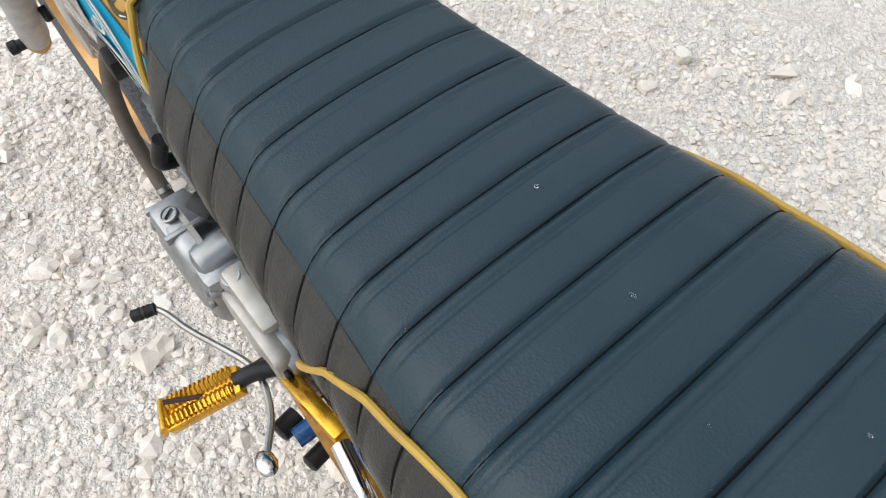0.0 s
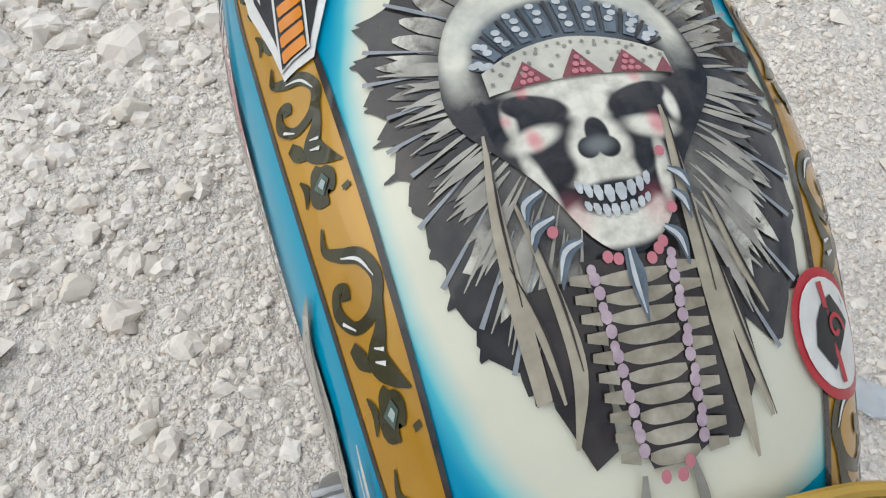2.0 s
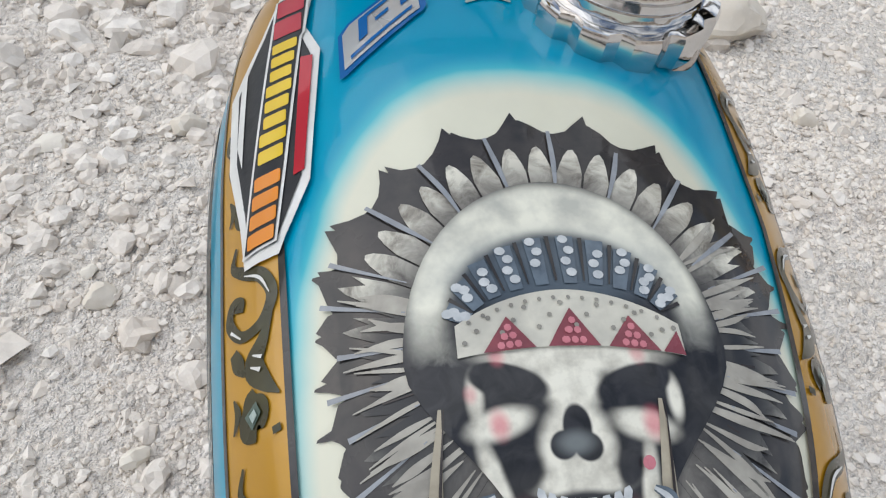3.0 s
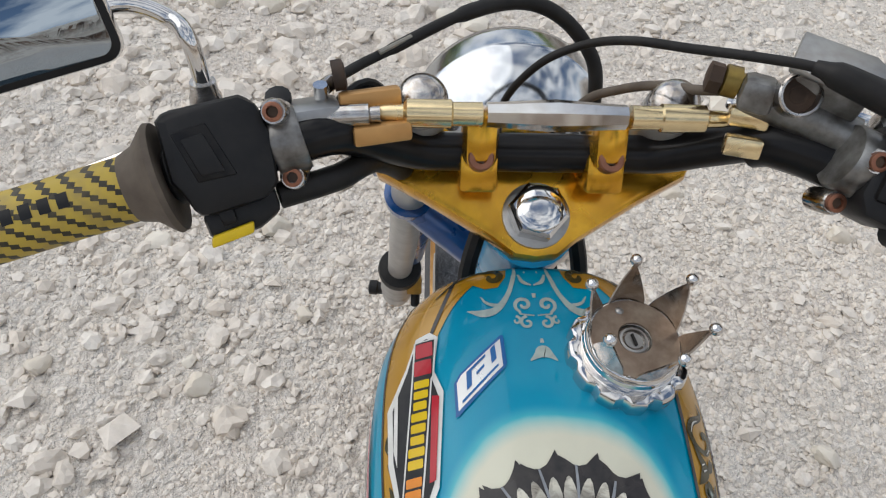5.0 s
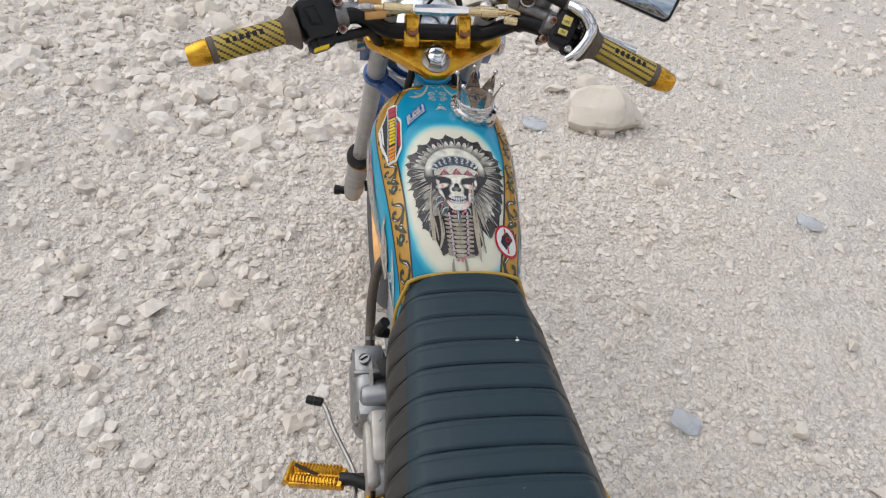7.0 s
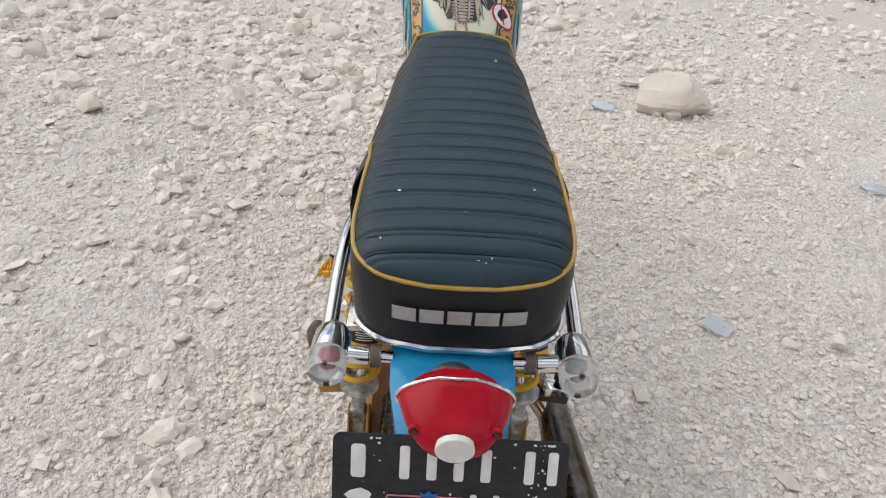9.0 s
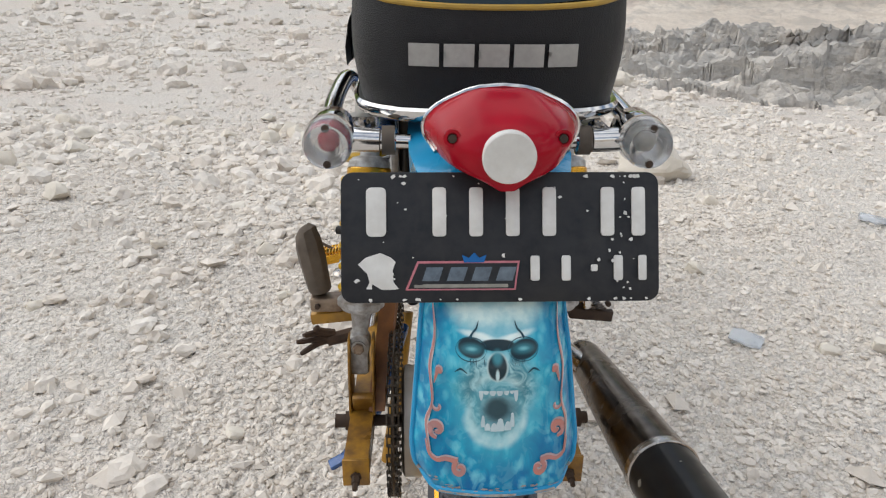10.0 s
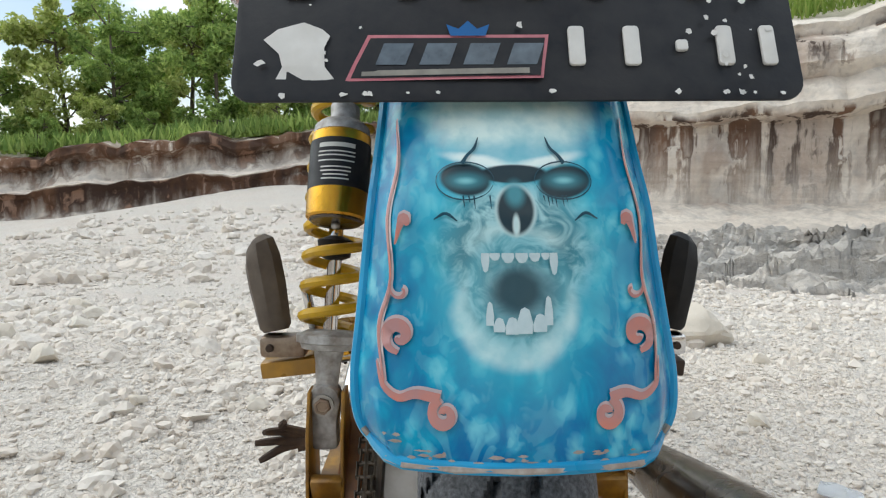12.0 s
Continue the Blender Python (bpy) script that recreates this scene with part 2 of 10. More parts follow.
def fender_paint():
    """Airbrushed blue: a pale bone face in a teal glow, smoky tongues, deep blue edges."""
    m = Nodes("blue_airbrushed_paint", 0.26, coat=0.38)
    wave = m.noise(70.0, 3)
    bent = m.node("ShaderNodeCombineXYZ", X=m.math("ADD", m.axis(0), m.math("MULTIPLY", m.math("SUBTRACT", wave, 0.5), 0.004)), Y=m.math("ADD", m.axis(2), m.math("MULTIPLY", m.math("SUBTRACT", m.noise(80.0, 3), 0.5), 0.003)), Z=0.0)[1]
    flat = m.node("ShaderNodeCombineXYZ", X=m.axis(0), Y=m.axis(2), Z=0.0)[1]
    spot = lambda cx, cz, rx, rz, turn=0.0, soft=0.3, at=bent: soft_spot(m, cx, cz, rx, rz, turn, soft, at)
    part_of = lambda mask, k: m.math("MULTIPLY", mask, k)
    smoke = m.noise(1.0, 4, m.scaled(55.0, 55.0, 40.0), warp=1.0)
    tongue = m.noise(1.0, 2, m.scaled(85.0, 40.0, 55.0), warp=1.8)
    tone = m.mix(m.ramp(smoke, 0.36, 0.62), (0.0, 0.17, 0.40), (0.01, 0.36, 0.55))
    tone = m.mix(part_of(spot(-0.003, 0.574, 0.043, 0.056, 0, 0.4), 0.75), tone, (0.0, 0.30, 0.48))
    tone = m.mix(m.ramp(tongue, 0.53, 0.585, 0.0, 0.52), tone, (0.13, 0.46, 0.58))
    tone = m.mix(m.ramp(tongue, 0.34, 0.48, 0.35, 0.0), tone, (0.0, 0.10, 0.30))
    curve = m.noise(55.0, 3, warp=0.8)
    swirl = m.node("ShaderNodeCombineXYZ", X=m.math("ADD", m.axis(0), m.math("MULTIPLY", m.math("SUBTRACT", curve, 0.5), 0.012)), Y=m.math("MULTIPLY", m.math("ADD", m.axis(2), m.math("MULTIPLY", m.math("SUBTRACT", wave, 0.5), 0.010)), 0.6), Z=0.0)[1]
    lick, _ = m.node("ShaderNodeTexVoronoi", Vector=swirl, Scale=150.0)
    tone = m.mix(m.ramp(lick.outputs["Distance"], 0.32, 0.72, 0.0, 0.48), tone, (0.0, 0.10, 0.28))
    tone = m.mix(m.ramp(lick.outputs["Distance"], 0.08, 0.42, 0.60, 0.0), tone, (0.20, 0.62, 0.70))
    tone = m.mix(part_of(spot(-0.003, 0.571, 0.030, 0.046, 0, 0.5), 0.8), tone, (0.08, 0.52, 0.63))
    bone = m.mix(m.ramp(m.noise(110.0, 4), 0.35, 0.62), (0.42, 0.66, 0.68), (0.66, 0.83, 0.80))
    tone = m.mix(spot(-0.003, 0.613, 0.029, 0.0185, 0, 0.28), tone, bone)
    tone = m.mix(part_of(spot(-0.003, 0.5995, 0.024, 0.0035, 0, 0.8), 0.6), tone, (0.01, 0.36, 0.52))
    for s in (-1, 1):
        tone = m.mix(spot(-0.003 + s * 0.012, 0.5965, 0.011, 0.0018, s * 10, 0.6), tone, (0.76, 0.88, 0.86))
    ashen = m.mix(m.ramp(m.noise(105.0, 4, warp=1.8), 0.40, 0.60), (0.07, 0.22, 0.27), (0.36, 0.60, 0.63))
    tone = m.mix(part_of(spot(-0.003, 0.567, 0.0250, 0.0215, 0, 0.3), 0.95), tone, ashen)
    tone = m.mix(part_of(spot(-0.003, 0.5695, 0.0135, 0.0050, 0, 0.5), 0.7), tone, bone)
    tone = m.mix(part_of(spot(-0.0040, 0.5465, 0.0205, 0.0180, 0, 0.14), 0.72), tone, bone)
    tone = m.mix(part_of(spot(-0.0035, 0.5540, 0.0175, 0.0185, 0, 0.16), 0.95), tone, m.mix(0.5, ashen, (0.10, 0.44, 0.54)))
    tone = m.mix(part_of(spot(-0.0020, 0.5530, 0.0120, 0.0088, 0, 0.35), 0.8), tone, (0.09, 0.18, 0.21))
    dark = (0.016, 0.036, 0.046)
    for cx, cz, rx, rz, turn in ((-0.0200, 0.5900, 0.0088, 0.0056, -8), (0.0148, 0.5890, 0.0094, 0.0056, 8), (-0.003, 0.5918, 0.0120, 0.0032, 0)):
        tone = m.mix(spot(cx, cz, rx, rz, turn, 0.12, flat), tone, dark)
    for cx in (-0.0198, 0.0145):
        tone = m.mix(part_of(spot(cx, 0.5895, 0.0058, 0.0024, 0, 0.8, flat), 0.75), tone, (0.06, 0.28, 0.34))
        tone = m.mix(part_of(spot(cx, 0.5895, 0.0026, 0.0009, 0, 0.9, flat), 0.7), tone, (0.25, 0.60, 0.64))
    tone = m.mix(spot(-0.003, 0.5795, 0.0072, 0.0088, 0, 0.10, flat), tone, (0.45, 0.62, 0.63))
    tone = m.mix(spot(-0.003, 0.5795, 0.0062, 0.0080, 0, 0.12, flat), tone, dark)
    tone = m.mix(part_of(spot(-0.003, 0.5850, 0.0030, 0.0040, 0, 0.6, flat), 0.8), tone, (0.07, 0.30, 0.36))
    tone = m.mix(spot(-0.003, 0.5745, 0.0012, 0.0035, 0, 0.4, flat), tone, (0.55, 0.72, 0.72))
    tone = m.mix(part_of(spot(-0.0035, 0.5535, 0.0078, 0.0068, 0, 0.35), 0.92), tone, (0.025, 0.06, 0.075))
    m.set("Base Color", tone)
    return m.mat


def feather_material():
    """Bone feathers: fine barbs, smoky patches, dark towards the roots."""
    m = Nodes("painted_feather", 0.3, coat=0.45)
    isle = m.node("ShaderNodeObjectInfo")[0].outputs["Random"]
    soft = m.noise(120.0, 5, warp=0.6, rough=0.65)
    tone = m.mix(m.ramp(soft, 0.33, 0.60), (0.16, 0.145, 0.12), (0.70, 0.68, 0.58))
    tone = m.mix(m.math("MULTIPLY", isle, 0.30), tone, (0.22, 0.19, 0.15))
    roots = m.math("MULTIPLY", soft_spot(m, 0.004, 0.797, 0.0500, 0.0585, 0, 0.16), 0.85)
    tone = m.mix(roots, tone, (0.06, 0.055, 0.055))
    for cx in (-0.040, 0.046):
        tone = m.mix(m.math("MULTIPLY", soft_spot(m, cx, 0.794, 0.0165, 0.025, 0, 0.6), 1.0), tone, (0.022, 0.023, 0.026))
    m.set("Base Color", tone)
    return m.mat


def face_paint():
    """A bone face under a cream fur roll, sprayed with soft edges on a blue-black ground."""
    m = Nodes("airbrushed_face_paint", 0.3, coat=0.45)
    spot = lambda *a: soft_spot(m, *a)
    smoke = m.noise(150.0, 4, warp=0.8)
    dark = m.mix(m.ramp(smoke, 0.35, 0.7), (0.012, 0.013, 0.016), (0.034, 0.035, 0.039))
    bone = m.mix(m.ramp(m.noise(190.0, 5), 0.32, 0.60), (0.48, 0.46, 0.39), (0.72, 0.70, 0.60))
    pale = m.mix(m.ramp(m.noise(80.0, 4), 0.32, 0.62), (0.42, 0.42, 0.37), (0.70, 0.69, 0.58))
    tone = dark
    roll = m.math("MULTIPLY", spot(0.0030, 0.8075, 0.0402, 0.0430, 0, 0.06), m.math("SUBTRACT", 1.0, spot(0.0032, 0.8080, 0.0312, 0.0262, 0, 0.09)))
    roll = m.math("MULTIPLY", roll, m.ramp(m.math("ADD", m.axis(1), m.math("MULTIPLY", smoke, 0.008)), 0.802, 0.818))
    tone = m.mix(roll, tone, pale)
    tone = m.mix(m.math("MULTIPLY", spot(0.0035, 0.8220, 0.027, 0.0115, 0, 0.5), 0.55), tone, (0.11, 0.15, 0.19))
    for args in ((0.0035, 0.8000, 0.0240, 0.0062, -3, 0.28), (0.0022, 0.7925, 0.0075, 0.0085, 0, 0.28), (0.0016, 0.7765, 0.0092, 0.0105, 0, 0.22), (-0.0168, 0.7832, 0.0078, 0.0034, 12, 0.4), (0.0192, 0.7808, 0.0078, 0.0034, -16, 0.4),
                 (-0.0222, 0.7900, 0.0020, 0.0055, 0, 0.5), (0.0282, 0.7868, 0.0018, 0.0050, 0, 0.5), (-0.0186, 0.7695, 0.0025, 0.0105, 18, 0.4), (0.0184, 0.7680, 0.0021, 0.0095, -6, 0.4), (0.0018, 0.7692, 0.0118, 0.0032, 0, 0.3), (0.0010, 0.7572, 0.0166, 0.0074, -2, 0.16)):
        tone = m.mix(spot(*args), tone, bone)
    tone = m.mix(spot(0.0020, 0.7630, 0.0122, 0.0046, -2, 0.2), tone, dark)
    for args in ((-0.0136, 0.7928, 0.0102, 0.0045, -17, 0.12), (-0.0170, 0.7945, 0.0060, 0.0034, -6, 0.14), (0.0180, 0.7905, 0.0100, 0.0047, 14, 0.12), (0.0222, 0.7920, 0.0056, 0.0036, 6, 0.14),
                 (-0.0018, 0.7775, 0.0034, 0.0032, 20, 0.12), (0.0042, 0.7768, 0.0036, 0.0032, -20, 0.12), (0.0020, 0.7812, 0.0036, 0.0054, 0, 0.12), (-0.0122, 0.7730, 0.0044, 0.0052, 24, 0.3), (0.0140, 0.7722, 0.0030, 0.0052, -16, 0.3)):
        tone = m.mix(spot(*args), tone, dark)
    tone = m.mix(m.math("MULTIPLY", spot(0.0012, 0.7778, 0.0040, 0.0024, 0, 0.7), 0.75), tone, (0.20, 0.22, 0.22))
    for cx, cy, r, k in ((-0.0168, 0.7830, 0.0022, 0.8), (0.0214, 0.7812, 0.0024, 0.8), (-0.0158, 0.7998, 0.0018, 0.7), (0.0205, 0.7986, 0.0018, 0.6), (-0.0232, 0.7905, 0.0014, 0.5), (-0.0118, 0.7590, 0.0044, 0.28), (0.0132, 0.7585, 0.0040, 0.3)):
        tone = m.mix(m.math("MULTIPLY", spot(cx, cy, r, r * 1.35, 8, 0.7), 0.8 * k), tone, (0.62, 0.13, 0.17))
    m.set("Base Color", tone)
    return m.mat


def grip_material():
    """Yellow rubber grip under slanted dark dashes."""
    m = Nodes("patterned_grip", 0.5, spec=0.4)
    x, up = m.axis(0), m.math("ADD", m.math("MULTIPLY", m.axis(1), 1.0), m.math("MULTIPLY", m.axis(2), 1.6))
    step = m.math("FLOOR", m.math("MULTIPLY", x, 260.0))
    row = m.math("FRACT", m.math("ADD", m.math("MULTIPLY", up, 62.0), m.math("MULTIPLY", step, 0.22)))
    line = m.math("LESS_THAN", row, 0.34)
    dirt = m.ramp(m.noise(60.0, 4), 0.45, 0.7, 0.0, 0.5)
    tone = m.mix(line, (0.50, 0.36, 0.055), (0.035, 0.03, 0.018))
    m.set("Base Color", m.mix(dirt, tone, (0.20, 0.16, 0.09)))
    m.set("Normal", m.bump(line, 0.3, 0.0006))
    return m.mat


def glass_material(name, tint, rough=0.05, alpha=1.0):
    m = Nodes(name, rough)
    m.set("Base Color", (*tint, 1)), m.set("Transmission Weight", alpha), m.set("IOR", 1.45)
    return m.mat


GRAVEL = gravel_material()
STONE = stone_material("loose_limestone", (0.780, 0.732, 0.664), (0.69, 0.622, 0.542))
ROCK = stone_material("rock_limestone", (0.72, 0.675, 0.59), (0.67, 0.605, 0.51), 9.0)
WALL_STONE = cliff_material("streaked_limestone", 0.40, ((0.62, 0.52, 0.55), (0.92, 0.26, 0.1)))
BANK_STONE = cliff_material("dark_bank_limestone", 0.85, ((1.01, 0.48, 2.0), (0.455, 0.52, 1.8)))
LEAF = leaf_material("leaf", (0.19, 0.31, 0.08), (0.55, 0.68, 0.21))
LEAF_PALE = leaf_material("pale_leaf", (0.36, 0.45, 0.11), (0.72, 0.76, 0.30))
GRASS = leaf_material("grass_blade", (0.20, 0.33, 0.05), (0.36, 0.42, 0.12))
TALUS = cliff_material("grey_broken_limestone", 0.0, (), True)
BARK = surface("bark", (0.16, 0.13, 0.10), rough=0.9, bump=0.6, bump_scale=30)
# One vinyl, two tints: sky reflection painted blue on top, ground's brown on sides.
VINYL = vinyl_material("seat_vinyl", (0.0095, 0.0265, 0.0370), 700.0, 0.18)
VINYL_GROUND_TINT = vinyl_material("seat_vinyl_ground_tint", (0.025, 0.0235, 0.020), 700.0, 0.3)
VINYL_TAIL = vinyl_material("seat_tail_vinyl", (0.007, 0.007, 0.008), 1100.0, 0.5)
PIPING = surface("yellow_piping", (0.50, 0.31, 0.04), (0.20, 0.13, 0.04), 0.5, stain=25.0, amount=0.5)
TANK = tank_paint()
FENDER = fender_paint()
FEATHER = feather_material()
CHROME = surface("chrome", (0.72, 0.73, 0.74), (0.42, 0.36, 0.30), 0.09, 1.0, 120.0, 20.0, 0.35, spread=0.06)
WORN_CHROME = surface("pitted_chrome", (0.62, 0.62, 0.61), (0.28, 0.22, 0.17), 0.22, 1.0, 160.0, 25.0, 0.75, 0.12, 500.0)
STEEL = surface("grey_steel", (0.46, 0.46, 0.45), (0.20, 0.17, 0.14), 0.38, 1.0, 90.0, 18.0, 0.6, 0.15, 400.0)
ALLOY = surface("cast_alloy", (0.40, 0.41, 0.42), (0.17, 0.17, 0.165), 0.42, 0.85, 60.0, 14.0, 0.6, 0.2, 600.0)
DULL_ALLOY = surface("dull_alloy", (0.52, 0.51, 0.48), (0.27, 0.24, 0.20), 0.55, 0.7, 50.0, 15.0, 0.6, 0.2, 500.0)
GOLD = surface("gold_anodised", (0.80, 0.44, 0.03), (0.36, 0.15, 0.01), 0.24, 0.85, 60.0, 18.0, 0.65, coat=0.3)
GOLD_PAINT = surface("gold_painted_steel", (0.54, 0.28, 0.025), (0.21, 0.12, 0.035), 0.36, 0.25, 70.0, 22.0, 0.7, 0.12, 300.0)
BRASS = surface("pale_brass", (0.86, 0.70, 0.42), (0.55, 0.42, 0.22), 0.26, 0.95, 90.0, 25.0, 0.4)
YELLOW = surface("yellow_spring_paint", (0.66, 0.40, 0.015), (0.26, 0.17, 0.03), 0.38, 0.0, 80.0, 30.0, 0.55, coat=0.3)
BAND = surface("ochre_band_paint", (0.48, 0.25, 0.014), (0.30, 0.145, 0.008), 0.28, 0.15, 30.0, 9.0, 0.6, coat=0.5)
BLACK_PAINT = surface("black_lacquer", (0.007, 0.007, 0.008), (0.018, 0.016, 0.014), 0.34, 0.0, 60.0, 16.0, 0.5, coat=0.15, spec=0.3)
PLASTIC = surface("black_plastic", (0.008, 0.0085, 0.010), (0.024, 0.023, 0.022), 0.44, 0.0, 90.0, 22.0, 0.5, 0.1, 800.0, spec=0.25)
RUBBER = surface("black_rubber", (0.007, 0.007, 0.0075), (0.022, 0.020, 0.018), 0.55, 0.0, 80.0, 18.0, 0.7, 0.2, 500.0, spec=0.3)
BROWN_RUBBER = surface("dusty_brown_rubber", (0.075, 0.058, 0.045), (0.15, 0.12, 0.09), 0.75, 0.0, 90.0, 20.0, 0.7, 0.25, 400.0)
TYRE = surface("dusty_tyre_rubber", (0.135, 0.143, 0.156), (0.018, 0.020, 0.024), 0.62, 0.0, 620.0, 210.0, 1.0, 0.9, 520.0)
RUST = surface("rusty_iron", (0.10, 0.062, 0.040), (0.032, 0.024, 0.020), 0.75, 0.35, 70.0, 18.0, 0.8, 0.5, 260.0)
TARNISH = surface("tarnished_chrome", (0.20, 0.175, 0.15), (0.05, 0.035, 0.028), 0.25, 1.0, 60.0, 18.0, 0.85, 0.1, 300.0)
CHAIN = surface("oily_chain_steel", (0.14, 0.115, 0.09), (0.03, 0.026, 0.022), 0.45, 0.9, 200.0, 60.0, 0.8)
BLUE_PAINT = surface("blue_frame_paint", (0.002, 0.075, 0.27), (0.0, 0.03, 0.12), 0.3, 0.2, 50.0, 14.0, 0.5, coat=0.7)
SKY_PAINT = surface("sky_blue_paint", (0.02, 0.30, 0.54), (0.0, 0.17, 0.36), 0.28, 0.0, 40.0, 12.0, 0.5, coat=0.45)
RED_LENS = surface("red_tail_lens", (0.40, 0.004, 0.016), (0.20, 0.002, 0.009), 0.22, 0.0, 40.0, 10.0, 0.5, coat=0.1, spec=0.35)
WHITE = surface("white_paint", (0.74, 0.74, 0.71), (0.48, 0.46, 0.42), 0.4, 0.0, 110.0, 30.0, 0.5)
CREAM = surface("bone_paint", (0.60, 0.58, 0.49), (0.34, 0.33, 0.29), 0.3, 0.0, 150.0, 70.0, 0.55, coat=0.45)
BONE_GREY = surface("grey_bone_paint", (0.30, 0.29, 0.25), (0.14, 0.13, 0.115), 0.3, 0.0, 150.0, 70.0, 0.6, coat=0.45)
SEAM = surface("black_thread", (0.004, 0.005, 0.006), (0.010, 0.010, 0.010), 0.8, 0.0, 300.0, 40.0, 0.5, spec=0.1)
WORN_ALLOY = surface("scuffed_cast_alloy", (0.34, 0.34, 0.33), (0.11, 0.10, 0.09), 0.38, 0.8, 110.0, 40.0, 0.9, 0.3, 350.0)
OLD_BRASS = surface("old_brass", (0.36, 0.26, 0.07), (0.15, 0.10, 0.04), 0.4, 0.9, 110.0, 40.0, 0.7)
FORK_GREY = surface("grey_fork_paint", (0.44, 0.43, 0.41), (0.24, 0.22, 0.20), 0.42, 0.2, 60.0, 14.0, 0.6, coat=0.2)
PITTED = surface("pitted_silver_paint", (0.62, 0.63, 0.63), (0.20, 0.18, 0.16), 0.42, 0.3, 120.0, 45.0, 0.9, 0.25, 350.0)
RUSTY_STEEL = surface("rusty_steel", (0.36, 0.29, 0.22), (0.16, 0.10, 0.07), 0.45, 0.8, 150.0, 50.0, 0.7)
WORN_EDGE = surface("bare_worn_edge", (0.46, 0.44, 0.40), (0.20, 0.14, 0.10), 0.6, 0.1, 260.0, 90.0, 0.8)
ROSE = surface("pale_rose_paint", (0.60, 0.42, 0.40), (0.30, 0.36, 0.40), 0.3, 0.0, 200.0, 120.0, 0.6, coat=0.45)
SILVER_GREEN = surface("pale_grey_green_paint", (0.40, 0.47, 0.43), (0.20, 0.27, 0.27), 0.3, 0.0, 160.0, 90.0, 0.6, coat=0.45)
WING = surface("smoky_wing_paint", (0.44, 0.42, 0.36), (0.20, 0.185, 0.16), 0.3, 0.0, 90.0, 50.0, 0.8, coat=0.45)
RIM_GOLD = surface("tan_gold_rim", (0.62, 0.35, 0.13), (0.38, 0.20, 0.07), 0.38, 0.6, 60.0, 16.0, 0.5)
DARK_GOLD = surface("dull_gold_paint", (0.46, 0.235, 0.020), (0.13, 0.065, 0.022), 0.36, 0.25, 70.0, 26.0, 0.9, 0.12, 300.0)
ORANGE_PAINT = surface("orange_brown_paint", (0.36, 0.15, 0.045), (0.15, 0.065, 0.03), 0.45, 0.1, 70.0, 24.0, 0.8, 0.1, 300.0)
COPPER = surface("rusty_copper", (0.34, 0.15, 0.09), (0.15, 0.07, 0.05), 0.4, 0.8, 150.0, 60.0, 0.6)
LAMP_CHROME = surface("headlamp_chrome", (0.60, 0.63, 0.66), (0.40, 0.40, 0.40), 0.14, 1.0, 60.0, 14.0, 0.5, spread=0.05)
INK = surface("dark_airbrush_paint", (0.017, 0.017, 0.018), (0.056, 0.048, 0.044), 0.3, 0.0, 140.0, 60.0, 0.7, coat=0.6)
BROWN_INK = surface("brown_airbrush_paint", (0.040, 0.030, 0.026), (0.016, 0.014, 0.014), 0.3, 0.0, 90.0, 40.0, 0.7, coat=0.6)
QUILL = surface("slate_quill_paint", (0.30, 0.32, 0.34), (0.15, 0.16, 0.18), 0.3, 0.0, 160.0, 90.0, 0.6, coat=0.45)
TOOTH = surface("painted_tooth_white", (0.55, 0.66, 0.68), (0.30, 0.45, 0.49), 0.3, 0.0, 260.0, 150.0, 0.4, coat=0.4)
PEARL = surface("pearl_grey_paint", (0.58, 0.60, 0.60), (0.26, 0.29, 0.31), 0.3, 0.0, 260.0, 150.0, 0.6, coat=0.45)
BUFF = surface("buff_bone_paint", (0.44, 0.405, 0.32), (0.15, 0.12, 0.08), 0.3, 0.0, 130.0, 80.0, 0.75, coat=0.45)
BROWN_RED = surface("maroon_paint", (0.24, 0.06, 0.075), (0.11, 0.04, 0.05), 0.3, 0.0, 200.0, 90.0, 0.5, coat=0.45)
STICKER_ORANGE = surface("orange_sticker", (0.70, 0.24, 0.02), rough=0.35, coat=0.4)
FACE = face_paint()
SLATE = surface("slate_blue_paint", (0.14, 0.18, 0.22), (0.04, 0.05, 0.065), 0.3, 0.0, 160.0, 90.0, 0.6, coat=0.45)
PINK = surface("dusty_red_paint", (0.55, 0.20, 0.23), (0.36, 0.10, 0.13), 0.3, 0.0, 200.0, 90.0, 0.5, coat=0.45)
BEAD = surface("pale_mauve_paint", (0.52, 0.42, 0.46), (0.26, 0.16, 0.21), 0.3, 0.0, 200.0, 120.0, 0.7, coat=0.45)
CORAL = surface("coral_scroll_paint", (0.52, 0.19, 0.14), (0.30, 0.22, 0.24), 0.3, 0.0, 120.0, 60.0, 0.6, coat=0.45)
TAN = surface("tan_ribbon_paint", (0.43, 0.385, 0.29), (0.22, 0.19, 0.145), 0.3, 0.0, 140.0, 60.0, 0.6, coat=0.45)
OLIVE = surface("olive_scroll_paint", (0.055, 0.05, 0.020), (0.022, 0.020, 0.012), 0.3, 0.0, 120.0, 60.0, 0.6, coat=0.5)
MOSS = surface("grey_green_leaf_paint", (0.10, 0.14, 0.115), (0.04, 0.06, 0.05), 0.3, 0.0, 130.0, 60.0, 0.6, coat=0.45)
DEEP = surface("deep_blue_paint", (0.006, 0.032, 0.05), (0.02, 0.09, 0.13), 0.3, 0.0, 130.0, 60.0, 0.7, coat=0.45)
STICKER_RED = surface("red_sticker", (0.45, 0.02, 0.035), rough=0.35, coat=0.4)
STICKER_YELLOW = surface("yellow_sticker", (0.72, 0.50, 0.015), rough=0.35, coat=0.4)
